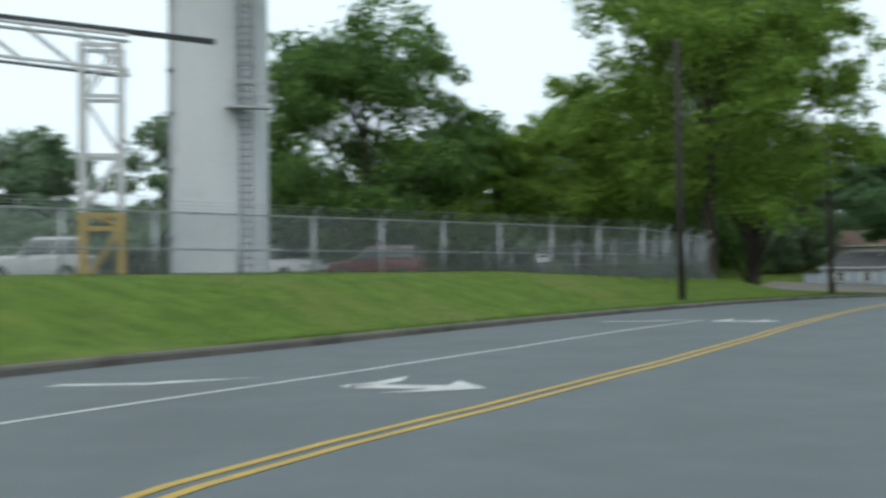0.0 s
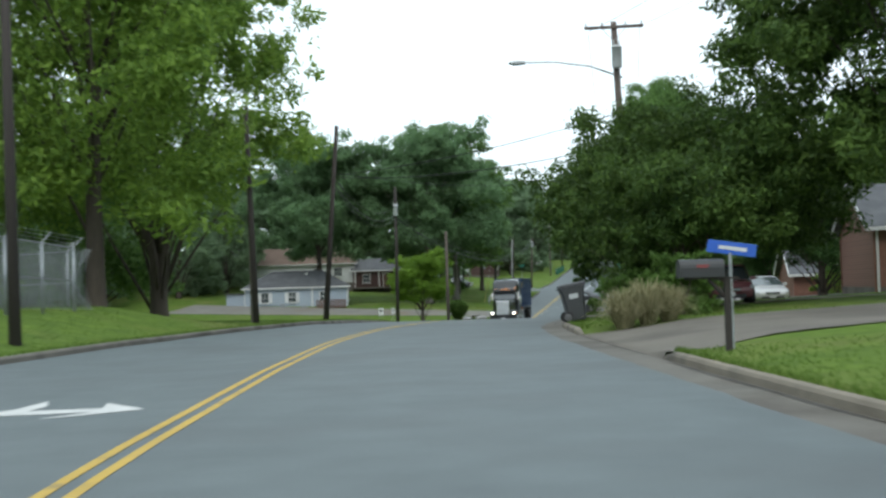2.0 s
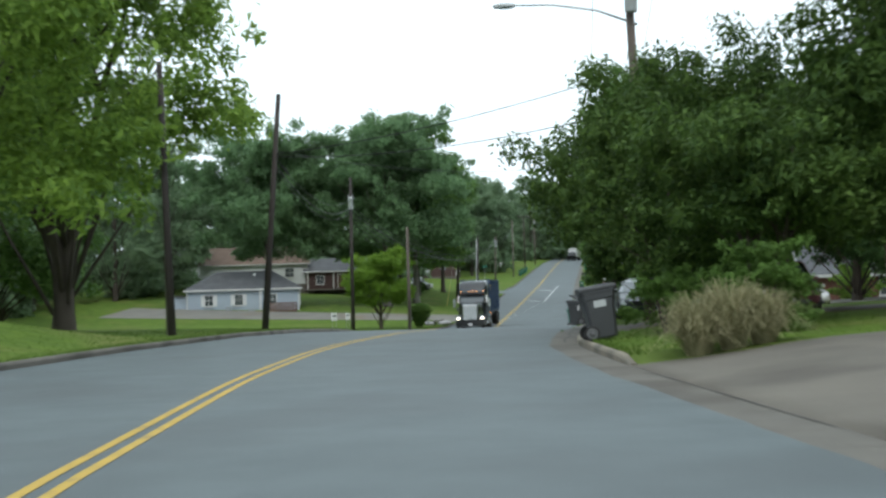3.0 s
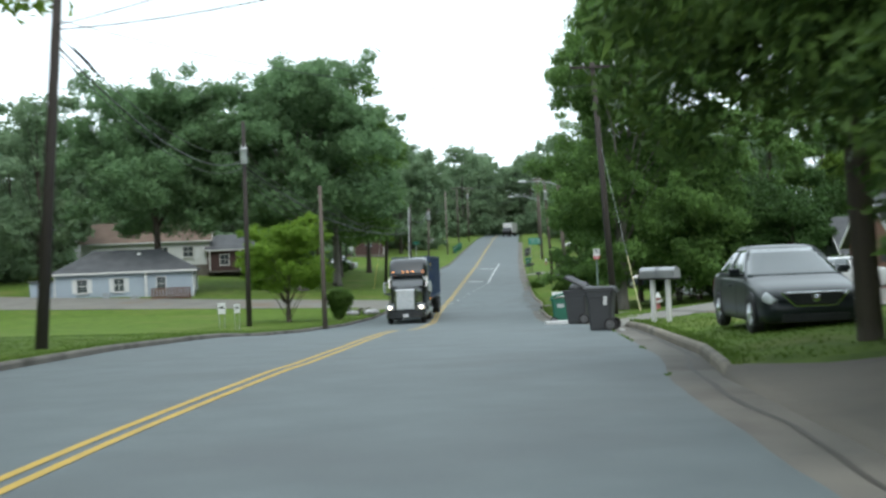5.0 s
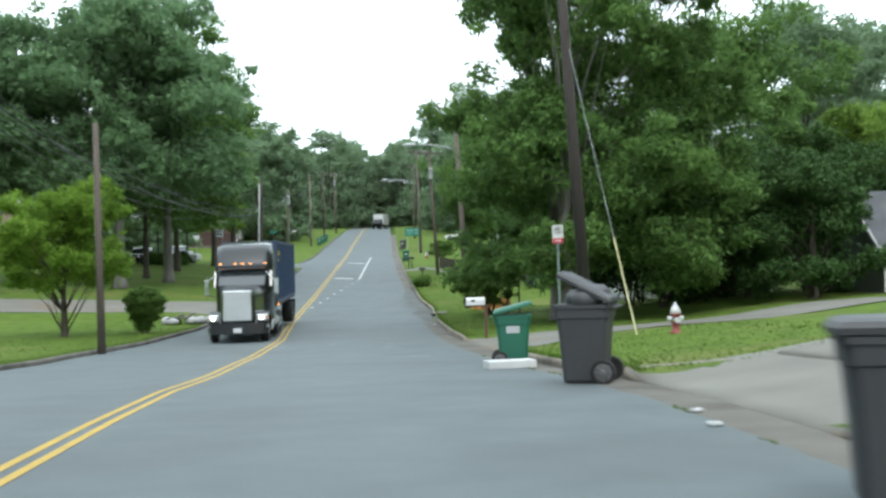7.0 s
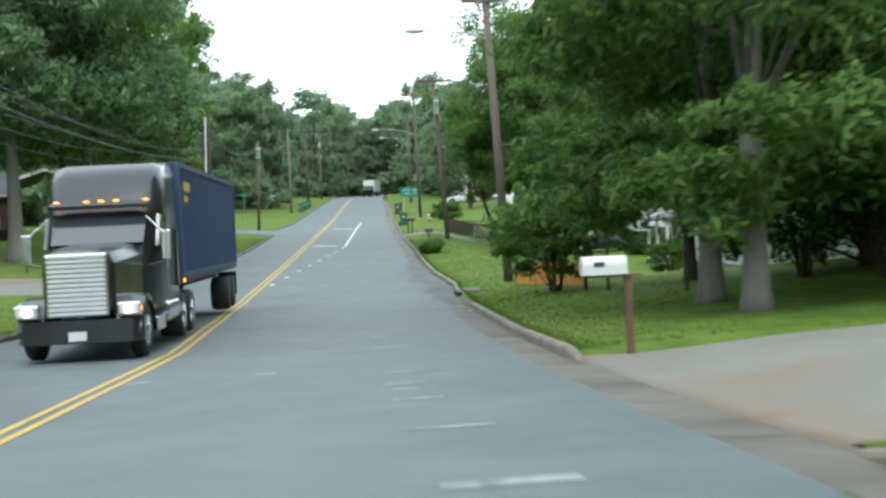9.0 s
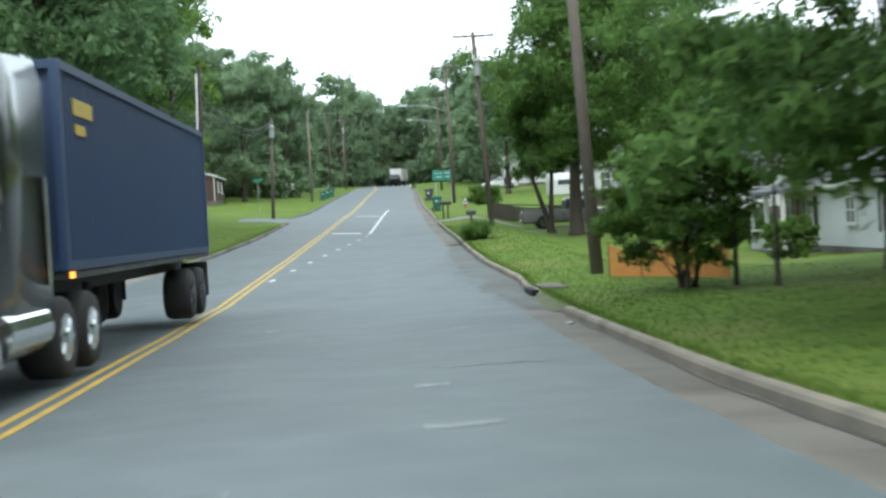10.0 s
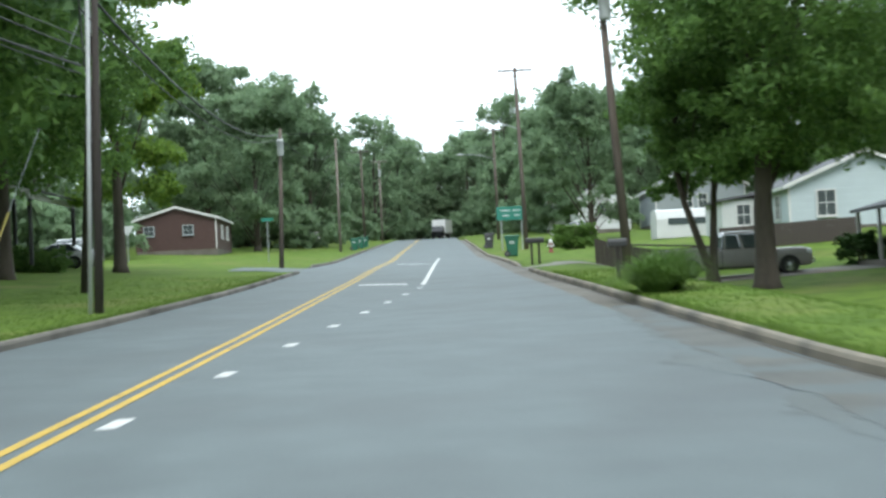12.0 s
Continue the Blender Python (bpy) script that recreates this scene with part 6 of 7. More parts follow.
def wash(s, wide, k):
    """How far the dirt reaches into the road."""
    return 0.55 + wide * math.sin(math.pi * (s - 152) / 30) * (0.75 + 0.6 * noise.noise((s * 0.40, k, 0)) + 0.40 * noise.noise((s * 1.5, k + 2, 0)) + 0.22 * noise.noise((s * 4.5, k + 4, 0)))


thin = ribbon("dirt_film", 152, 182, 0.2, lambda s: lerp(RIGHT, s) - wash(s, 1.05, 3), lambda s: lerp(RIGHT, s) + 0.01, 0.003, DIRT_THIN, cols=5)
tagged(thin, "thin film of washed dirt on the asphalt by the storm drain", "dirt", kind="structure")
patch = ribbon("dirt_patch", 152, 182, 0.2, lambda s: lerp(RIGHT, s) - wash(s, 0.62, 7), lambda s: lerp(RIGHT, s) + 0.02, 0.007, DIRT, cols=5)
tagged(patch, "washed grey-brown dirt over the gutter by the storm drain", "dirt", kind="structure")
inlet = thing("storm_drain", at(157.6, 4.65, 0, 0), "dark storm drain inlet with a concrete hood in the kerb", "storm drain")
part("hood", box(B(), 0.28, 0, 0.0, 0.62, 2.2, 0.12, bevel=0.03), GUTTER, inlet, "concrete hood slab")
# a solid block; the shade inside the mouth is its near-black colour
part("opening", box(B(), -0.22, 0, -0.07, 0.16, 1.7, 0.13), mat("mouth_shade", (0.007, 0.007, 0.007), (0.006, 0.006, 0.006), 2, 0.9), inlet, "drain mouth as a near-black block, its shade painted")
PALE_SCUFF = mat("scuffed_paint", (0.250, 0.266, 0.266), (0.130, 0.148, 0.151), 3.0, 0.8, fine=25, blotch=((0.088, 0.106, 0.110), 3.5, 0.46, 0.62))
scuffs = thing("scuff_marks", Matrix(), "pale worn scuff marks across the lane", "road marking", kind="structure")
for s, a, b, w in ((119.9, 0.5, 1.5, 0.40), (123.5, 0.4, 1.3, 0.25), (126.3, 0.4, 1.0, 0.30), (127.6, 0.3, 1.0, 0.28), (128.4, 0.4, 0.95, 0.25), (130.3, 0.45, 1.65, 0.24), (131.1, -1.5, -1.2, 0.45), (133.6, -1.2, -0.9, 0.30), (136.3, 0.5, 1.2, 0.32), (130.8, -3.4, -3.05, 0.4), (116.8, 1.9, 2.4, 0.3), (139.6, 0.6, 1.0, 0.3), (141.6, 1.05, 2.4, 0.16), (148.1, 1.75, 2.05, 0.3), (150.0, -1.6, -1.4, 0.5)):
    vs = []
    for off, ds in ((a, 0), (b, 0.1), (b, w), (a, w - 0.05)):
        x, y = spot(s + ds, off)
        vs.append((x, y, road_z(s + ds) + 0.006))
    raw("scuff", vs, [(0, 1, 2, 3)], PALE_SCUFF, scuffs)


# the gutter's joints, and mud lying in it
MUD = mat("gutter_mud", (0.058, 0.051, 0.041), (0.036, 0.032, 0.026), 1.5, 0.75, fine=14)
mud = thing("gutter_mud", Matrix(), "dark wet mud and leaf silt lying in the gutter", "mud", kind="structure")
for s0, s1, mid, wide, k in ((62, 79, 0.26, 0.07, 1), (76, 93, 0.12, 0.13, 4), (130.8, 150, 0.06, 0.06, 2), (159, 200, 0.07, 0.07, 3), (24, 42, 0.08, 0.06, 5), (105, 120, 0.08, 0.07, 6), (43, 53, 0.02, 0.03, 8)):
    ribbon("silt", s0, s1, 0.3, lambda s: lerp(RIGHT, s) - mid + 0.22 * mid * noise.noise((s * 0.3, k, 0)) * 3 - wide * max(0.06, 0.45 + 0.9 * noise.noise((s * 0.55, k, 7))) * min(1, (s - s0) * 0.4, (s1 - s) * 0.4),
           lambda s: lerp(RIGHT, s) - mid + 0.22 * mid * noise.noise((s * 0.3, k, 0)) * 3 + wide * max(0.06, 0.45 + 0.9 * noise.noise((s * 0.6, k, 11))) * min(1, (s - s0) * 0.4, (s1 - s) * 0.4), 0.008, MUD, mud)
joints = thing("gutter_joints", Matrix(), "dark expansion joints across the concrete gutter", "joint", kind="structure")
for i in range(60):
    s = 24 + i * 3.05
    ribbon("joint", s, s + 0.022, 0.02, lambda q: lerp(RIGHT, q) - 0.60, lambda q: lerp(RIGHT, q) - 0.005, 0.004, MUD, joints)


# cracks wandering along the lanes, sealed with dark tar
TAR = mat("tar_seal", (0.06, 0.066, 0.069), (0.048, 0.052, 0.055), 2.0, 0.7, fine=20)
cracks = thing("road_cracks", Matrix(), "thin dark tar-sealed cracks along the lanes", "road crack", kind="structure")
for s0, s1, off, k in ((84, 97, -5.6, 13),):
    ribbon("crack", s0, s1, 0.35, lambda s: off + 0.22 * noise.noise((s * 0.35, k, 0)) + 0.06 * noise.noise((s * 2.1, k, 3)) - 0.009,
           lambda s: off + 0.22 * noise.noise((s * 0.35, k, 0)) + 0.06 * noise.noise((s * 2.1, k, 3)) + 0.005 + 0.006 * noise.noise((s * 3, k, 5)), 0.004, TAR, cracks)


# ---- wire fence of the industrial lot ----
def chain_fence():
    t = thing("wire_fence", Matrix(), "tall chain-link fence with angled barbed-wire arms", "fence")
    line_pts = [Vector((-30, 12.5, 0)), Vector((2.2, 53.5, 0)), Vector((6.0, 63.6, 0)), Vector((-4, 74, 0)), Vector((-14, 88, 0))]
    length = [0]
    for a, b in zip(line_pts, line_pts[1:]):
        length.append(length[-1] + (b - a).length)

    def where(d):
        for i in range(len(line_pts) - 1):
            if d <= length[i + 1] or i == len(line_pts) - 2:
                u = (d - length[i]) / (length[i + 1] - length[i])
                p = line_pts[i].lerp(line_pts[i + 1], u)
                return p, (line_pts[i + 1] - line_pts[i]).normalized()

    def base(d):
        return float(np.interp(d, [0, length[1], length[2], length[4]], [1.72, 1.62, 1.40, 1.25]))

    hgt = 2.15
    n = int(length[-1] / 3.0)
    for i in range(n + 1):
        d = min(i * length[-1] / n, length[-1] - 0.01)
        p, v = where(d)
        side = Vector((v.y, -v.x, 0))
        z = base(d)
        part("post", rod(B(), (p.x, p.y, z - 0.5), (p.x, p.y, z + hgt), 0.055, n=10), GALV, t, sm=True)
        arm = p + side * 0.32
        part("barb_arm", rod(B(), (p.x, p.y, z + hgt - 0.02), (arm.x, arm.y, z + hgt + 0.30), 0.035, 0.02, 6), GALV, t)
    rails = (hgt - 0.03, 1.0)
    for i in range(n):
        d0, d1 = i * length[-1] / n, min((i + 1) * length[-1] / n, length[-1] - 0.01)
        a, b = where(d0)[0], where(d1)[0]
        for h in rails:
            part("rail", rod(B(), (a.x, a.y, base(d0) + h), (b.x, b.y, base(d1) + h), 0.028, n=6), GALV, t)
    vs, fs = [], []

    def strip(d0, z0, d1, z1, w=0.0055, out=0.0):
        a, va = where(d0)
        b, vb = where(d1)
        s0 = Vector((va.y, -va.x, 0)) * (0.03 + out * (z0 - hgt + 0.05 if out else 0))
        s1 = Vector((vb.y, -vb.x, 0)) * (0.03 + out * (z1 - hgt + 0.05 if out else 0))
        p, q = Vector((a.x, a.y, base(d0) + z0)) + s0, Vector((b.x, b.y, base(d1) + z1)) + s1
        up = Vector((0, 0, 1)).cross(q - p).cross(q - p).normalized() * w
        k = len(vs)
        vs.extend([p - up, q - up, q + up, p + up])
        fs.append((k, k + 1, k + 2, k + 3))

    step = 0.085
    m = int((length[-1] - hgt) / step)
    for i in range(m):
        d = i * step
        strip(d, 0.02, d + hgt, hgt)
        strip(d, hgt, d + hgt, 0.02)
    for k in range(3):
        for i in range(n):
            d0, d1 = i * length[-1] / n, min((i + 1) * length[-1] / n, length[-1] - 0.01)
            strip(d0, hgt + 0.08 + 0.1 * k, d1, hgt + 0.08 + 0.1 * k, 0.006, 1.0)
    ob = raw("wire_mesh", vs, fs, GALV, t, "woven galvanised wire mesh")
    ob["kind"] = "stuff"


chain_fence()

# ---- the white column and the pipe bridge in the lot ----
lot = ribbon("lot_surface", 22, 78, 2.0, lambda s: -75, lambda s: float(np.interp(s, [22, 34, 52, 62, 65, 69, 78], [-28, -22.6, -16.8, -16.2, -19.5, -30, -42])), 0.045, GREY_DRIVE, cols=20, height=ground_z)
tagged(lot, "grey gravel yard behind the wire fence", "gravel yard", kind="structure")
tower = thing("water_tower", at_xy(-15.9, 50.2, 1.5, 24), "tall white steel column with a caged ladder", "water tower")
part("shaft", lathe(B(), [(2.16, -0.3), (2.16, 0.15), (2.10, 0.2), (2.10, 12), (2.06, 24), (1.0, 24.5)], 48), mat("white_steel", (0.488, 0.503, 0.511), (0.4, 0.414, 0.422), 0.25, 0.55, fine=6, blotch=((0.311, 0.318, 0.318), 0.5, 0.6, 0.8)), tower, "white painted steel shaft", True)
LADDER_GREY = mat("ladder_grey", (0.163, 0.17, 0.174), (0.096, 0.1, 0.104), 1.5, 0.7)
face = Matrix.Rotation(radians(-0), 4, "Z")
lad = B()
for x in (0.62, 1.08):
    rod(lad, (x, -2.08, 0.4), (x, -2.02, 14), 0.03, n=6)
for i in range(44):
    rod(lad, (0.62, -2.07, 0.5 + i * 0.3), (1.08, -2.07, 0.5 + i * 0.3), 0.018, n=5)
part("ladder", lad, LADDER_GREY, tower, "steel rung ladder")
cage = B()
for z in np.arange(7.4, 14, 0.8):
    pts = [(0.85 + 0.42 * math.cos(a), -2.05 - 0.55 * math.sin(a), z) for a in np.linspace(0, math.pi, 9)]
    tube(cage, pts, 0.022, 5)
for a in np.linspace(0.3, math.pi - 0.3, 5):
    rod(cage, (0.85 + 0.42 * math.cos(a), -2.05 - 0.55 * math.sin(a), 7.4), (0.85 + 0.42 * math.cos(a), -2.05 - 0.55 * math.sin(a), 13.8), 0.018, n=5)
part("ladder_cage", cage, LADDER_GREY, tower, "hooped safety cage")
part("landing", box(B(), 1.0, -2.35, 7.3, 1.9, 0.7, 0.10), LIGHT_GREY, tower, "small steel landing")
bm = B()
for z in (7.8, 8.35):
    for y in (-2.68, -2.05):
        rod(bm, (0.1, y, z), (1.95, y, z), 0.022, n=6)
    rod(bm, (1.95, -2.68, z), (1.95, -2.05, z), 0.022, n=6)
for x in (0.1, 1.0, 1.95):
    rod(bm, (x, -2.68, 7.3), (x, -2.68, 8.35), 0.022, n=6)
part("railing", bm, LIGHT_GREY, tower, "landing handrail")
pipe = B()
rod(pipe, (-2.16, -0.72, 0.2), (-2.12, -0.70, 14), 0.06, n=8)
for z in (2.0, 4.9, 7.2, 9.0):
    box(pipe, -2.12, -0.70, z, 0.25, 0.25, 0.12)
part("riser_pipe", pipe, GALV, tower, "riser pipe with brackets", True)
bridge = thing("pipe_bridge", at_xy(-18.3, 43.2, 1.55, 18), "white lattice pipe bridge on a yellow-footed tower", "pipe bridge")
YELLOW_STEEL = mat("yellow_steel", (0.459, 0.296, 0.022), (0.333, 0.215, 0.022), 1.0, 0.6)
for lo, hi, m2, nm in ((0, 2.7, YELLOW_STEEL, "yellow_foot"), (2.7, 9.0, WHITE_METAL, "lattice_leg")):
    for x in (-0.7, 0.7):
        for y in (-0.7, 0.7):
            part(nm, box(B(), x, y, (lo + hi) / 2, 0.22, 0.22, hi - lo), m2, bridge)
    z = lo
    k = 1
    while z < hi - 0.4:
        z2 = min(z + 2.2, hi)
        for y in (-0.7, 0.7):
            part("brace", rod(B(), (-0.7 * k, y, z), (0.7 * k, y, z2), 0.06, n=6), m2, bridge)
            part("cross_bar", box(B(), 0, y, z2 - 0.08, 1.16, 0.12, 0.14), m2, bridge)
        for x in (-0.7, 0.7):
            part("brace", rod(B(), (x, -0.7 * k, z), (x, 0.7 * k, z2), 0.06, n=6), m2, bridge)
        z, k = z2, -k
bm = B()
for y in (-0.65, 0.65):
    for z in (8.0, 9.3):
        rod(bm, (-22, y, z + 2.2), (1.0, y, z), 0.07, n=6)
    for i in range(12):
        x0, x1 = 1.0 - i * 1.9, 1.0 - (i + 1) * 1.9
        rod(bm, (x0, y, 8.0 + (1 - x0) * 0.096), (x1, y, 9.3 + (1 - x1) * 0.096), 0.045, n=5)
part("truss", bm, WHITE_METAL, bridge, "white lattice truss")
bm = B()
for y, z in ((-0.4, 9.55), (0.0, 9.55), (0.4, 9.55), (-0.3, 8.1)):
    rod(bm, (-22, y, z + 2.2), (4.2 if z > 9 else 0.8, y, z - 0.3), 0.05, n=10)
part("pipe", bm, mat("pipe_grey", (0.118, 0.122, 0.126), (0.074, 0.074, 0.078), 1, 0.6), bridge, "dark pipes", True)
wall = tagged(part("retaining_edge", box(B(), 0, 0, 0, 40, 0.35, 0.35, bevel=0.05), DIRT), "low dark earth edge under the wire fence", "edging")
wall.matrix_world = at_xy(-12.5, 35.5, 1.45, 51.9)


# ---- refuse carts ----
BIN_GREY = mat("charcoal_plastic", (0.044, 0.046, 0.05), (0.031, 0.032, 0.035), 1.2, 0.55, fine=30)
CART_RIM = mat("grey_cart_wheel", (0.150, 0.150, 0.155), (0.060, 0.060, 0.062), 9.0, 0.6, fine=30)
BIN_GREEN = mat("green_plastic", (0.013, 0.122, 0.074), (0.01, 0.089, 0.056), 1.2, 0.5, fine=30)


def cart(m, colour, label, lid=0.0, tip=0.0, mark=True, bags=False, size=1.06):
    """A two-wheeled refuse cart; the front faces local -y. lid: degrees it stands open."""
    t = thing("wheelie_bin", m @ Matrix.Rotation(radians(tip), 4, "X") @ Matrix.Scale(size, 4), label, "wheelie bin", "refuse carts")
    secs = []
    for z, w, d in ((0.02, 0.48, 0.50), (0.06, 0.52, 0.54), (0.55, 0.57, 0.60), (0.84, 0.61, 0.66), (0.85, 0.64, 0.70), (0.97, 0.65, 0.72), (0.975, 0.68, 0.76), (1.02, 0.68, 0.76)):
        a, b, c = w / 2, d / 2, 0.06
        secs.append([(-a + c, -b, z), (a - c, -b, z), (a, -b + c, z), (a, b - c, z), (a - c, b, z), (-a + c, b, z), (-a, b - c, z), (-a, -b + c, z)])
    part("body", loft(B(), secs), colour, t)
    R = Matrix.Translation((0, 0.36, 1.03)) @ Matrix.Rotation(radians(-lid), 4, "X")
    lsec = []
    for z, k in ((0.0, 1.03), (0.04, 1.04), (0.075, 0.96), (0.09, 0.7)):
        a, b = 0.34 * k, 0.37 * k
        lsec.append([R @ Vector((x, y - 0.37, z)) for x, y in ((-a, -b), (-a * 0.4, -b - 0.03), (a * 0.4, -b - 0.03), (a, -b), (a, b), (-a, b))])
    part("lid", loft(B(), lsec), colour, t)
    part("handle", rod(B(), (-0.28, 0.42, 0.98), (0.28, 0.42, 0.98), 0.02, n=8), colour, t)
    part("axle", rod(B(), (-0.33, 0.27, 0.16), (0.33, 0.27, 0.16), 0.012, n=6), GALV, t)
    for k in (-1, 1):
        wheel(t, k * 0.31, 0.27, 0.16, 0.07, CART_RIM, 0.72)
    if mark:
        part("sticker", box(B(), -0.306, 0.0, 0.74, 0.006, 0.26, 0.14, Matrix.Translation((-0.31, 0, 0.74)) @ Matrix.Rotation(-0.095, 4, "Y") @ Matrix.Translation((0.31, 0, -0.74))), LIGHT_GREY, t, "pale worn sticker")
    if bags:
        bm = B()
        for x, y, z, r in ((-0.12, -0.1, 1.08, 0.2), (0.13, 0.05, 1.10, 0.22), (-0.05, 0.15, 1.16, 0.17)):
            bmesh.ops.create_icosphere(bm, subdivisions=2, radius=r, matrix=Matrix.Translation((x, y, z)) @ Matrix.Diagonal((1, 1, 0.7, 1)))
        for v in bm.verts:
            v.co += Vector((noise.noise(v.co * 9), noise.noise(v.co * 9 + Vector((5, 0, 0))), noise.noise(v.co * 9 + Vector((0, 7, 0))))) * 0.04
        part("rubbish_bag", bm, mat("grey_bag", (0.118, 0.118, 0.126), (0.059, 0.059, 0.063), 2, 0.4), t, "crumpled grey rubbish bag", True)
    return t


cart(at(92.1, 3.30, 0.0, 255), BIN_GREY, "charcoal wheelie bin standing in the gutter with a white mark")
part("white_mark", box(B(), 0, 0, 0, 0.09, 0.006, 0.22), WHITE_METAL, [o for o in bpy.data.objects if o.name.startswith("wheelie_bin")][-1]).matrix_local = pose(0.318, 0.16, 0.76, 0, 6, 90)
cart(at(104.4, 3.32, 0.0, 250), BIN_GREY, "charcoal wheelie bin overfilled with bags at the kerb", 28, bags=True, size=1.22)
cart(at(112.6, 3.0, 0.0, 85), BIN_GREEN, "bright green wheelie bin with a half-open lid in the gutter", 14, size=1.12)
cart(at(60.2, 3.42, 0.03, 95), BIN_GREY, "charcoal wheelie bin tilted at the road edge", 0, -9)
cart(at(106.8, 10.3, 0, 80), BIN_GREEN, "green wheelie bin on the lawn by the hedge")
cart(at(228.0, 4.0, 0, 85), BIN_GREEN, "green wheelie bin on the verge")
for s, off in ((262, 4.0), (266, 4.2), (285, -8.6), (293, -8.5), (300, -8.4)):
    cart(at(s, off, 0, 85), BIN_GREEN if off < 0 else BIN_GREY, "wheelie bin standing far up the verge")
cart(at(200.5, 16.6, 0, 20), BIN_GREEN, "green wheelie bin beside the white bungalow")
polystyrene = thing("foam_box", at(111.5, 2.80, 0.0, 10), "torn white foam slab lying in the gutter", "foam slab")
part("slab", box(B(), 0, 0, 0.09, 1.05, 0.5, 0.17, bevel=0.02), mat("foam_white", (0.533, 0.54, 0.54), (0.407, 0.414, 0.414), 3, 0.9, fine=25), polystyrene)


# ---- letter boxes ----
def letterbox(m, post_m, box_m, label, h=1.05, L=0.5, w=0.2, flag=False, posts=1, gap=0.32, shelf=None, group="letter boxes", arm=False, reach=0.0):
    t = thing("mailbox", m, label, "mailbox", group)
    for i in range(posts):
        x = (i - (posts - 1) / 2) * gap
        part("post", box(B(), x, 0, (h - 0.3) / 2, 0.10, 0.10, h + 0.3, bevel=0.008), post_m, t)
    ny = max(posts, 1)
    for i in range(ny):
        x = (i - (ny - 1) / 2) * gap
        prof = [(-w / 2, 0), (w / 2, 0)] + [(math.cos(a) * w / 2, w * 0.55 + math.sin(a) * w / 2) for a in [k * math.pi / 8 for k in range(9)]]
        mm = Matrix.Translation((x - reach, 0, h + 0.02)) @ Matrix.Rotation(math.pi / 2, 4, "Z")
        b = part("box", prism(B(), prof, L, mm), box_m, t)
        part("door", prism(B(), [(u * 1.04, v * 1.03 - 0.003) for u, v in prof], 0.02, mm @ Matrix.Translation((0, L / 2 + 0.005, 0))), box_m, b)
        if flag:
            part("flag", box(B(), x - reach, -w / 2 - 0.012, h + 0.20, 0.20, 0.01, 0.05), RED_LENS, b, "red signal flag")
    part("board", box(B(), -reach * 0.6, 0, h, (gap + 0.02) * max(posts, 1) + 0.1 + reach, 0.16, 0.035), shelf or post_m, t)
    if arm:
        part("brace", rod(B(), (0, 0, h - 0.35), (-0.3, 0, h - 0.02), 0.035, n=6), post_m, t)
    return t


DARK_WOOD = mat("dark_post_wood", (0.033, 0.027, 0.022), (0.018, 0.015, 0.013), 2, 0.9, fine=20)
BROWN_WOOD = mat("brown_post_wood", (0.126, 0.07, 0.043), (0.074, 0.041, 0.026), 2, 0.9, fine=20)
letterbox(at(40.9, 4.72, 0, 4), DARK_WOOD, BLACK, "black mailbox with a red flag on a dark leaning post", 1.18, L=0.72, w=0.28, flag=True, arm=True, reach=0.42)
letterbox(at(74.2, 6.0, 0, 0), TRIM, BLACK, "black mailbox on a white post beside the pole", 1.05, L=0.6, w=0.26)
letterbox(at(90.6, 4.72, 0, -46), TRIM, mat("aluminium", (0.37, 0.377, 0.385), (0.281, 0.289, 0.296), 2, 0.35, 0.6), "pair of silver mailboxes on white posts", 1.12, L=0.62, w=0.27, posts=2, gap=0.5, shelf=DARK_WOOD)
white_box = letterbox(at(130.4, 4.2, 0, 0), BROWN_WOOD, WHITE_METAL, "white mailbox on a brown wooden post", 1.22, L=0.66, w=0.27, reach=0.36)
part("mark", box(B(), -0.46, -0.142, 1.40, 0.16, 0.006, 0.07), BLACK, white_box)
letterbox(at(213.5, 4.2, 0, 0), DARK_WOOD, BLACK, "black mailboxes on dark posts beside the kerb", 1.0, posts=2)
letterbox(at(191.3, 4.8, 0, 0), DARK_WOOD, BLACK, "small dark mailbox near the driveway", 0.85)
letterbox(at(166.9, -8.3, 0, 180), DARK_WOOD, mat("dark_green_metal", (0.012, 0.022, 0.018), (0.007, 0.015, 0.012), 2, 0.5), "dark green mailbox on a post by the side drive", 1.0)


# ---- signs, hydrants ----
SIGN_BLUE = mat("sign_blue", (0.012, 0.085, 0.42), (0.01, 0.07, 0.34), 2, 0.4)
SIGN_GREEN = mat("sign_green", (0.012, 0.17, 0.12), (0.01, 0.13, 0.095), 2, 0.45)
SIGN_RED = mat("sign_red", (0.50, 0.03, 0.05), (0.40, 0.025, 0.04), 2, 0.45)


def bars(parent, rows, material, y, w, h):
    """Unreadable writing: plain bars."""
    for x, z, bw, bh in rows:
        part("bar", box(B(), x, y, z, bw, 0.004, bh), material, parent)


bs = thing("street_sign", at(41.3, 4.86, 0, -6), "blue street name sign drooping on a thin post", "street sign")
part("post", rod(B(), (0, 0, -0.3), (0, 0, 1.58), 0.028, n=8), GALV, bs)
droop = Matrix.Translation((0, 0, 1.66)) @ Matrix.Rotation(radians(9), 4, "Y")
pl = part("plate", box(B(), 0.03, 0, 0, 0.80, 0.02, 0.21, droop, bevel=0.008), SIGN_BLUE, bs, "blue name plate")
part("bar", box(B(), 0.05, -0.014, 0, 0.46, 0.004, 0.06, droop), WHITE_METAL, pl)
np_sign = thing("parking_sign", at(119.8, 5.15, 0, 4), "white and red no-parking sign on a green steel post", "road sign")
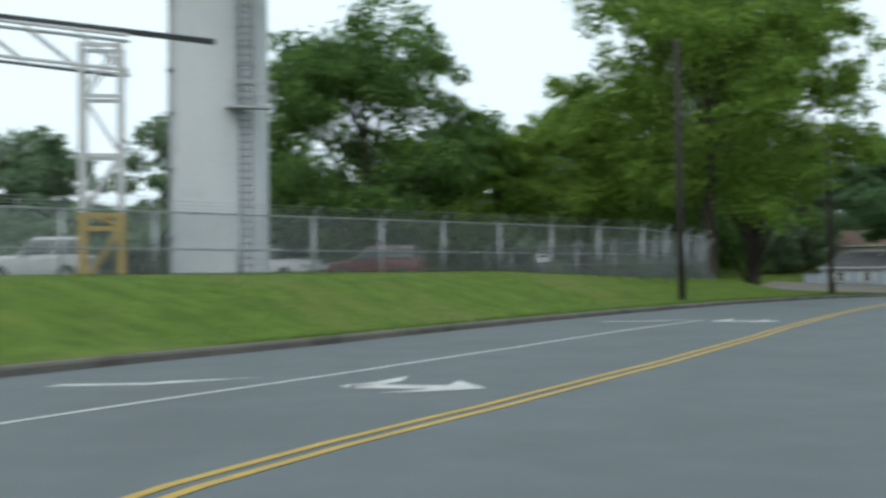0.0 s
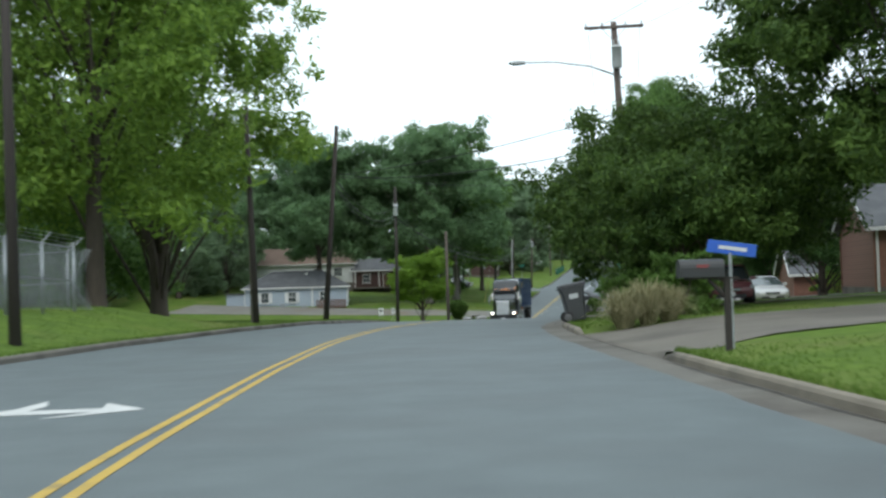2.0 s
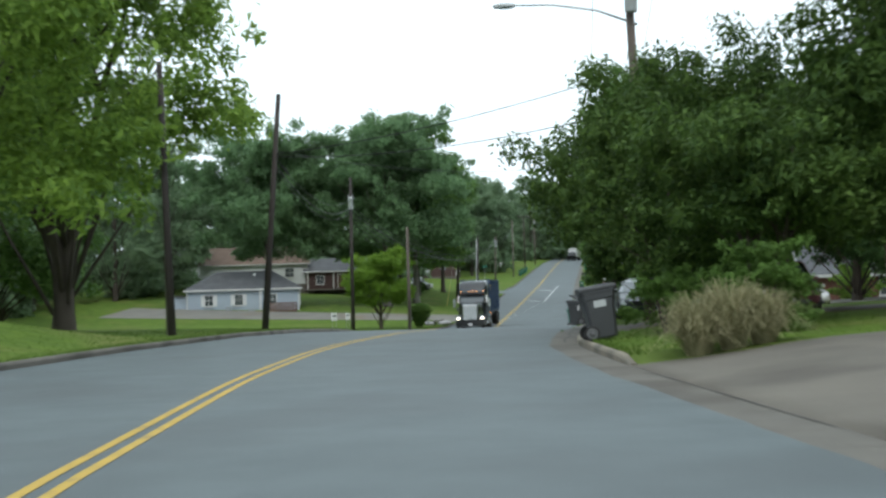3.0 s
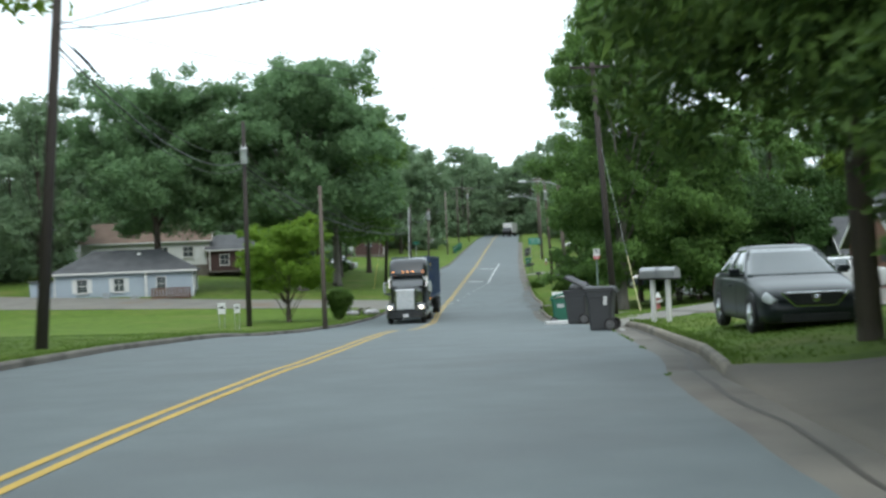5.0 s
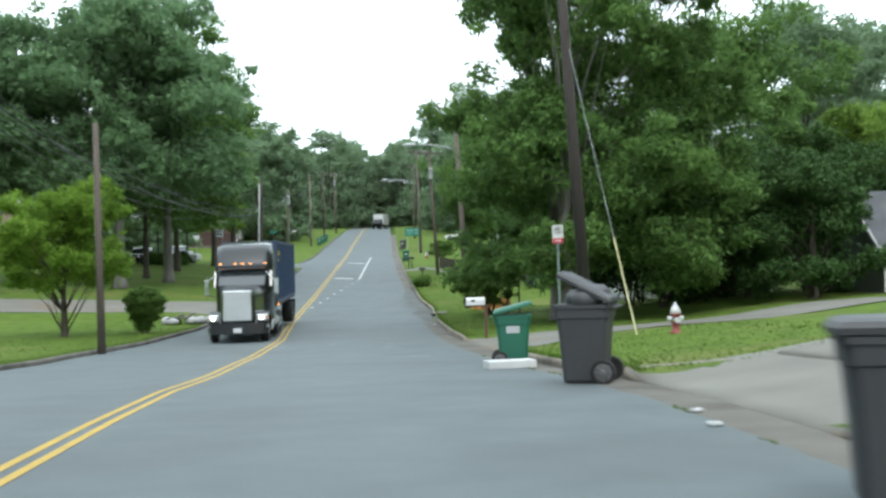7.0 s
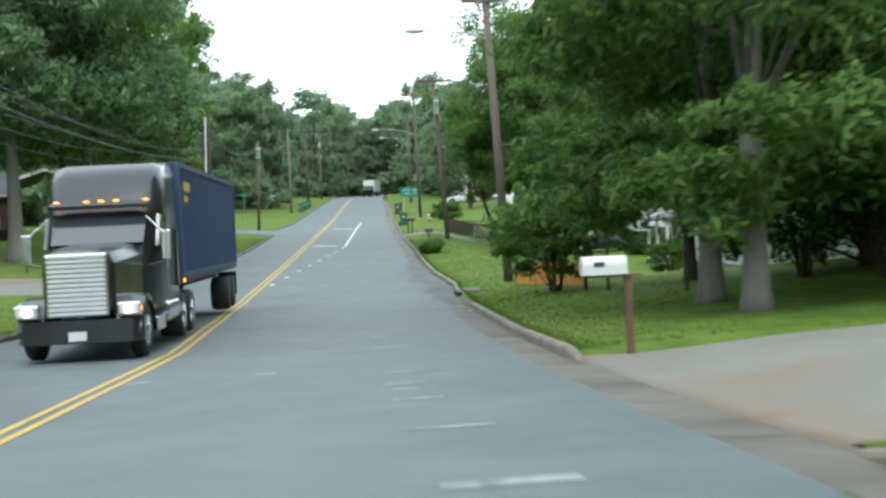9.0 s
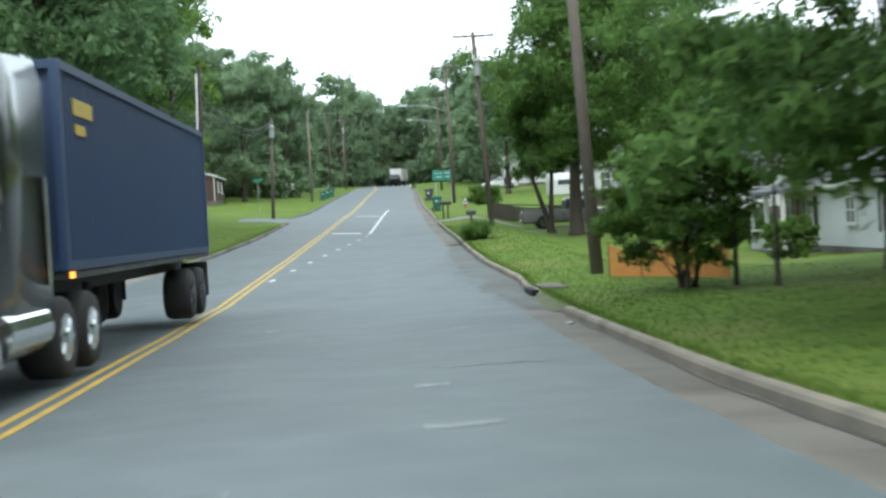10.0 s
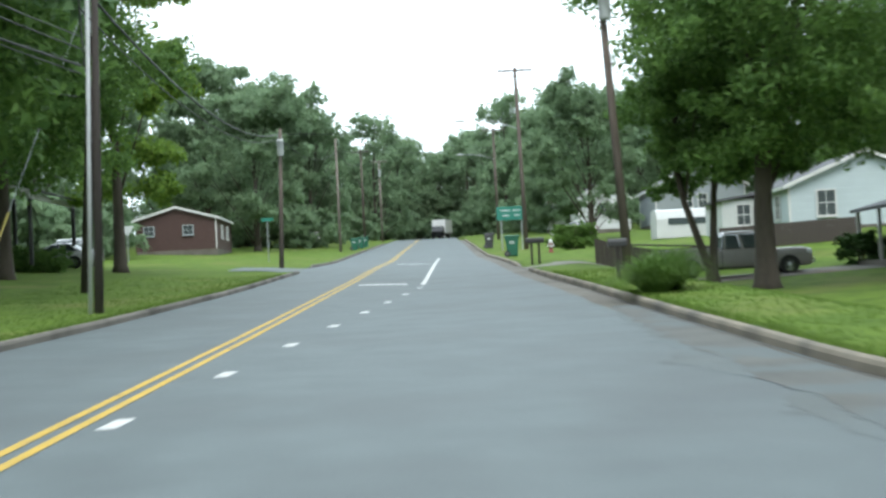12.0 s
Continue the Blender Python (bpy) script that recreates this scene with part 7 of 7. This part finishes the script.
part("post", box(B(), 0, 0, 1.5, 0.06, 0.035, 3.6), mat("green_steel", (0.148, 0.2, 0.185), (0.104, 0.141, 0.133), 2, 0.6), np_sign, "weathered green post")
pl = part("plate", box(B(), 0, -0.03, 3.040, 0.31, 0.006, 0.50, bevel=0.002), WHITE_METAL, np_sign, "white sign plate")
part("red_panel", box(B(), 0, -0.035, 2.860, 0.30, 0.004, 0.13), SIGN_RED, pl)
bars(pl, [(0, 2.860, 0.20, 0.035)], WHITE_METAL, -0.039, 1, 1)
bm = B()
for a0 in range(20):
    a, b = a0 * math.tau / 20, (a0 + 1) * math.tau / 20
    rod(bm, (0.09 * math.cos(a), -0.037, 3.150 + 0.09 * math.sin(a)), (0.09 * math.cos(b), -0.037, 3.150 + 0.09 * math.sin(b)), 0.009, n=5)
rod(bm, (-0.065, -0.037, 3.215), (0.065, -0.037, 3.085), 0.009, n=5)
part("ring", bm, BLACK, pl, "dark prohibition ring")
cu = bpy.data.curves.new("letter", "FONT")
cu.body, cu.size, cu.align_x, cu.align_y, cu.extrude = "P", 0.15, "CENTER", "CENTER", 0.001
lt = new("letter", cu)
cu.materials.append(BLACK)
lt.parent = pl
lt.matrix_local = pose(0, -0.037, 3.150, 90, 0, 0)
for s, off, w, h in ((130.2, -15.3, 0.42, 0.62), (123.5, -13.2, 0.3, 0.45), (62, -22, 0.7, 0.5)):
    sg = thing("yard_sign", at(s, off, 0, 5), "small white yard sign on two thin legs", "yard sign", "yard signs")
    for k in (-1, 1):
        part("leg", rod(B(), (k * w * 0.35, 0, -0.1), (k * w * 0.35, 0, 1.0), 0.018, n=6), GALV, sg)
    part("board", box(B(), 0, -0.02, 1.15, w, 0.02, h, bevel=0.004), WHITE_METAL, sg)
    part("bar", box(B(), 0, -0.033, 1.2, w * 0.6, 0.004, h * 0.2), DARK_TRIM, sg)
gs = thing("guide_sign", at(251, 5.3, 0, 3), "wide green guide sign with white bars on two posts", "road sign")
for k in (-1, 1):
    part("post", box(B(), k * 0.75, 0, 1.25, 0.09, 0.06, 2.9), GALV, gs)
pl = part("plate", box(B(), 0, -0.06, 2.70, 2.15, 0.03, 1.0, bevel=0.01), SIGN_GREEN, gs, "green panel")
bars(pl, [(-0.45, 2.92, 0.75, 0.07), (0.40, 2.92, 0.55, 0.07), (-0.40, 2.55, 0.55, 0.07), (0.42, 2.55, 0.40, 0.07)], WHITE_METAL, -0.078, 1, 1)
st = thing("street_sign", at(252, -12.8, 0, 0), "green street name sign on a tall post", "street sign")
part("post", rod(B(), (0, 0, -0.3), (0, 0, 3.0), 0.04, n=8), GALV, st)
part("plate", box(B(), 0, 0, 3.1, 0.9, 0.02, 0.22, bevel=0.005), SIGN_GREEN, st, "green name plate")
ys = thing("yield_sign", at(247, -22, 0, 20), "yield sign seen from behind on a post", "road sign")
part("post", box(B(), 0, 0, 1.1, 0.06, 0.04, 2.6), GALV, ys)
part("plate", prism(B(), [(-0.45, 2.6), (0.45, 2.6), (0, 1.85)], 0.01), LIGHT_GREY, ys, "grey back of a triangular plate")


HYDRANT_RED = mat("faded_red_paint", (0.26, 0.05, 0.045), (0.17, 0.035, 0.03), 3, 0.6, fine=20)


def hydrant(m, label):
    t = thing("fire_hydrant", m, label, "fire hydrant", "hydrants")
    part("barrel", lathe(B(), [(0.16, 0), (0.16, 0.05), (0.10, 0.07), (0.10, 0.45), (0.14, 0.47), (0.14, 0.52)], 14), HYDRANT_RED, t, "faded red barrel", True)
    part("bonnet", lathe(B(), [(0.13, 0.52), (0.13, 0.58), (0.10, 0.68), (0.04, 0.74), (0.035, 0.80), (0.01, 0.80)], 14), WHITE_METAL, t, "white bonnet", True)
    for k in (-1, 1):
        part("nozzle", rod(B(), (k * 0.08, 0, 0.40), (k * 0.20, 0, 0.40), 0.055, 0.06, 10), WHITE_METAL, t)
    part("pumper_nozzle", rod(B(), (0, -0.08, 0.36), (0, -0.2, 0.36), 0.07, 0.075, 10), WHITE_METAL, t)


hydrant(at(116.5, 7.6, -0.02, 0), "red and white fire hydrant on the verge")
hydrant(at(231, 6.4, 0, 0), "red and white fire hydrant on the lawn")


# ---- shrubs, hedges, tall grass ----
def shrub(seed, h, r, count, size, leaf, label, lobes=14, name="bush"):
    return make_tree(seed, h, r, 0.15, count, size, leaf, BARK, label, lobes, 0.05, 4, "garden shrubs", low=0.15, name=name)


vase = thing("bush", at(145.5, -10.0), "dome-topped dark green bush narrowing to its foot on the verge", "bush", "garden shrubs")
bm = B()
for k in range(5):
    a = k * math.tau / 5
    rod(bm, (0.12 * math.cos(a), 0.12 * math.sin(a), -0.1), (0.6 * math.cos(a), 0.6 * math.sin(a), 1.6), 0.035, 0.012, 6)
part("stems", bm, BARK, vase)
tufts = [(w * math.cos(k * 2.4 + z * 9), w * math.sin(k * 2.4 + z * 9), z, b) for z, w, b, n in ((0.35, 0.22, 0.34, 4), (0.75, 0.40, 0.38, 7), (1.15, 0.62, 0.38, 10), (1.55, 0.74, 0.36, 12), (1.85, 0.52, 0.34, 9), (2.0, 0.15, 0.30, 3)) for k in range(n)]
leaves("crown", [c[:3] for c in tufts], [c[3] for c in tufts], 17000, 0.10, BUSH_LEAF, vase, 50)
settle(shrub(52, 1.7, 1.4, 4000, 0.20, BUSH_LEAF, "green bush beside the far lawn"), 235, 8.2)
settle(shrub(53, 1.6, 1.5, 4000, 0.2, BUSH_LEAF, "green bush by the far guide sign"), 246, 9.2)
settle(shrub(62, 1.7, 1.1, 4500, 0.15, BUSH_LEAF, "leafy bush at the foot of the white cottage wall"), 172.4, 15.6)
settle(shrub(54, 1.5, 1.6, 7000, 0.14, SHADED_DARK_LEAF, "clipped hedge in front of the white bungalow"), 187.4, 17.6)
settle(shrub(55, 1.6, 1.4, 4000, 0.15, OAK_LEAF, "clipped hedge bush by the bungalow porch"), 200, 17.6)
settle(shrub(56, 1.35, 1.7, 7000, 0.16, OAK_LEAF, "low hedge beside the carport"), 222.6, -22.9)
settle(shrub(57, 1.25, 1.5, 7000, 0.16, OAK_LEAF, "low green hedge beside the parked cars"), 222.9, -20.6)
settle(shrub(58, 2.4, 1.5, 4500, 0.16, FRESH_LEAF, "bright bush beside the brick house"), 108.4, 19.2)
settle(shrub(59, 1.9, 1.3, 5000, 0.13, BUSH_LEAF, "leafy shrub behind the pampas grass"), 57.5, 6.3)
settle(shrub(60, 1.5, 1.0, 3500, 0.12, BUSH_LEAF, "leafy shrub beside the wheelie bin"), 60.5, 4.9)
settle(shrub(61, 1.6, 1.2, 5500, 0.15, SHADED_DARK_LEAF, "dark bush behind the pickup"), 213, 18.6)
for i, (s, off) in enumerate(((151.8, 8.0), (150.5, 8.45), (145.8, 9.6))):
    settle(make_tree(64 + i, 4.6, 1.6, 2.2, 2600, 0.15, OAK_LEAF, BARK, "slim sapling on the lawn", 9, 0.06, group="saplings"), s, off)


def pampas(m, r, h, count, seed, label, leaf=None):
    """A fountain of arching dry blades."""
    rg = np.random.default_rng(seed)
    vs, fs = [], []
    for i in range(count):
        a, k = rg.uniform(0, math.tau), rg.uniform(0.0, 1.0) ** 0.5
        q = rg.uniform(0.0, 1.0) ** 0.6
        lean, hh = (0.15 + 0.95 * q * rg.uniform(0.4, 1.2)) * r, h * rg.uniform(0.5, 1.3) * (1.0 - 0.3 * q * q)
        b = np.array([math.cos(a), math.sin(a), 0]) * k * r * 0.22
        d = np.array([math.cos(a + rg.normal(0, 0.55)), math.sin(a + rg.normal(0, 0.55)), 0])
        side = np.array([-d[1], d[0], 0]) * rg.uniform(0.007, 0.017)
        fall = rg.uniform(0.0, 0.85) * q * q
        p = [b, b + d * lean * 0.16 + [0, 0, hh * 0.5], b + d * lean * 0.42 + [0, 0, hh * 0.86], b + d * lean * 0.66 + [0, 0, hh * (1.0 - 0.25 * fall)], b + d * lean + [0, 0, hh * (1.0 - fall)]]
        n = len(vs)
        for j, g in enumerate(p):
            wv = side * (1 - j * 0.22)
            vs += [g - wv, g + wv]
        fs += [(n + 2 * j, n + 2 * j + 1, n + 2 * j + 3, n + 2 * j + 2) for j in range(4)]
    t = thing("ornamental_grass", m, label, "ornamental grass")
    raw("blades", vs, fs, leaf or DRY_GRASS, t)
    return t


pampas(at(53.5, 4.35, -0.03, 0), 0.88, 0.90, 1100, 4, "big clump of straw-coloured pampas grass by the driveway")
pampas(at(53.9, 5.55, -0.03, 0), 0.85, 0.85, 1000, 6, "third clump of dry pampas grass by the driveway")
pampas(at(53.7, 4.98, -0.03, 0), 0.88, 1.0, 1100, 5, "second clump of straw-coloured pampas grass")

pampas(at(183.0, 4.40, -0.03, 0), 1.15, 0.72, 1300, 8, "low clump of green strap leaves at the kerb", BUSH_LEAF)
pampas(at(183.6, 4.80, -0.03, 0), 1.05, 0.80, 1000, 9, "second clump of green strap leaves at the kerb", BUSH_LEAF)

# ---- orange mesh, wooden fence, clutter ----
om = thing("barrier_mesh", Matrix(), "sagging orange plastic barrier mesh on short stakes", "barrier mesh")
ORANGE = mat("orange_plastic", (0.60, 0.230, 0.050), (0.47, 0.165, 0.04), 2, 0.7)
ring = [(159.8, 6.8), (157.9, 7.3), (156.0, 7.9), (153.6, 8.4)]
vs, fs = [], []
for (s0, o0), (s1, o1) in zip(ring, ring[1:]):
    part("stake", rod(B(), world_at(s0, o0, -0.1), world_at(s0, o0, 0.95), 0.02, n=6), BROWN_WOOD, om)
    dist = math.hypot(s1 - s0, o1 - o0)
    n = max(int(dist / 0.11), 2)
    for i in range(n):
        for j in range(10):
            u0, u1 = i / n, (i + 0.72) / n
            sag = 0.16 * math.sin(math.pi * u0)
            z = 0.04 + j * 0.086 - sag * j / 10
            a, b = world_at(s0 + (s1 - s0) * i / n, o0 + (o1 - o0) * i / n, z), world_at(s0 + (s1 - s0) * (i + 1) / n, o0 + (o1 - o0) * (i + 1) / n, z)
            k = len(vs)
            up = Vector((0, 0, 0.066))
            vs += [a, b, b + up, a + up]
            fs.append((k, k + 1, k + 2, k + 3))
            if j < 9:
                k = len(vs)
                e = a.lerp(b, 0.28)
                vs += [a + up, e + up, e + Vector((0, 0, 0.096)), a + Vector((0, 0, 0.096))]
                fs.append((k, k + 1, k + 2, k + 3))
mesh_ob = raw("mesh", vs, fs, ORANGE, om, "orange plastic net")
mesh_ob["kind"] = "stuff"
wf = thing("wooden_fence", Matrix(), "weathered grey-brown wooden board fence", "fence")
FENCE_WOOD = mat("fence_wood", (0.068, 0.055, 0.048), (0.040, 0.033, 0.029), 1.5, 0.9, fine=14, stretch=(1, 1, 0.2))
board = None
for i in range(68):
    off = 7.4 + i * 0.22 if i < 34 else 14.8 + (i - 34) * 0.22
    s = 217.2 if i < 34 else 224.0
    m = at(s, off, 0.0, 0)
    if board is None:
        board = part("board", box(B(), 0, 0, 0.6, 0.212, 0.03, 1.2, bevel=0.006), FENCE_WOOD, wf)
        board.matrix_world = m
    else:
        ob = new("board", board.data)
        ob.parent = wf
        ob.matrix_world = m
for i in range(2):
    for z in (0.3, 0.95):
        a, b = ((217.28, 7.4, 14.8), (224.08, 14.8, 22.2))[i][0], ((217.28, 7.4, 14.8), (224.08, 14.8, 22.2))[i][1:]
        part("rail", rod(B(), world_at(a, b[0], z), world_at(a, b[1], z), 0.045, n=4), FENCE_WOOD, wf)
PILE_GREY = mat("rubbish_grey", (0.46, 0.46, 0.47), (0.20, 0.20, 0.21), 2.5, 0.7, fine=14)
PILE_WOOD = mat("old_board", (0.30, 0.285, 0.26), (0.16, 0.15, 0.13), 2.0, 0.9, fine=20)
pile = thing("rubbish_pile", at(154.0, -9.15, 0, 20), "heap of grey and white rubbish bags and boards on the verge", "rubbish pile")
rg = random.Random(3)
for i in range(9):
    bm = B()
    bmesh.ops.create_icosphere(bm, subdivisions=2, radius=1, matrix=Matrix.Translation((rg.uniform(-0.9, 0.9), rg.uniform(-0.5, 0.5), 0.18)) @ Matrix.Diagonal((rg.uniform(0.25, 0.45), rg.uniform(0.2, 0.35), rg.uniform(0.15, 0.28), 1)))
    for v in bm.verts:
        v.co += Vector((noise.noise(v.co * 6), noise.noise(v.co * 6 + Vector((3, 0, 0))), noise.noise(v.co * 6 + Vector((0, 3, 0))))) * 0.06
    part("bag", bm, PILE_GREY if i % 3 else BLACK, pile, sm=True)
for i in range(4):
    part("board", box(B(), 0, 0, 0, 1.4, 0.16, 0.03), PILE_WOOD, pile).matrix_local = pose(rg.uniform(-0.4, 0.4), rg.uniform(-0.3, 0.3), 0.40, rg.uniform(-15, 15), rg.uniform(-15, 15), rg.uniform(0, 180))
for s, off in ((147.5, 3.75), (98.5, 3.6), (97.0, 3.4), (90.5, 3.7)):
    li = thing("litter", at(s, off, 0.012, s * 37 % 180), "crumpled pale litter lying in the gutter", "litter", "litter")
    bm = box(B(), 0, 0, 0.02, 0.15, 0.09, 0.03, bevel=0.01)
    part("scrap", bm, WHITE_METAL, li)


# ---- grass blades along the kerbs and over the near verges ----
GRASS_BLADE = leaf_mat("grass_blades", (0.118, 0.188, 0.036), (0.076, 0.130, 0.024), 0.4)


def blades(name, edge, cuts, side, s0, s1, count, reach, seed, label):
    rg = np.random.default_rng(seed)
    vs, fs = [], []
    for i in range(count):
        s = rg.uniform(s0, s1)
        d = 0.10 + reach * rg.random() ** 2.2
        if opened(s, cuts) > 0.1:
            continue
        off = lerp(edge, s) + side * (0.04 + d)
        x, y = spot(s, off)
        z = ground_z(s, off) + 0.05 * noise.noise((x * 0.25, y * 0.25, 0)) * smooth(1, 4, d)
        h = rg.uniform(0.025, 0.065) * (1.5 if d < 0.25 else 1.0)
        a = rg.uniform(0, math.tau)
        dx, dy = math.cos(a) * 0.02, math.sin(a) * 0.02
        lx, ly = rg.normal(0, 0.035), rg.normal(0, 0.035)
        k = len(vs)
        vs += [(x - dx, y - dy, z - 0.02), (x + dx, y + dy, z - 0.02), (x + lx, y + ly, z + h)]
        fs.append((k, k + 1, k + 2))
    ob = raw(name, vs, fs, GRASS_BLADE)
    return tagged(ob, label, "grass", kind="stuff")


blades("verge_grass", RIGHT, CUT_RIGHT, 1, 12, 200, 60000, 7.0, 21, "short uneven grass blades along the near verge")
def weeds(s0, s1, count, seed):
    """Thin weeds rooted in the joint between asphalt and gutter."""
    rg = np.random.default_rng(seed)
    vs, fs = [], []
    for i in range(count):
        s = rg.uniform(s0, s1)
        if noise.noise((s * 0.5, 1.7, 0)) < 0.08:
            continue
        x, y = spot(s, lerp(RIGHT, s) - 0.68 + rg.normal(0, 0.02))
        z, a = road_z(s), rg.uniform(0, math.tau)
        k = len(vs)
        vs += [(x - math.cos(a) * 0.012, y - math.sin(a) * 0.012, z), (x + math.cos(a) * 0.012, y + math.sin(a) * 0.012, z), (x + rg.normal(0, 0.02), y + rg.normal(0, 0.02), z + rg.uniform(0.015, 0.05))]
        fs.append((k, k + 1, k + 2))
    tagged(raw("joint_weeds", vs, fs, GRASS_BLADE), "thin weeds growing in the gutter joint", "weeds", kind="stuff")


weeds(74, 119, 900, 31)
blades("verge_grass", LEFT, CUT_LEFT, -1, 20, 215, 46000, 7.0, 22, "short uneven grass blades along the far verge")
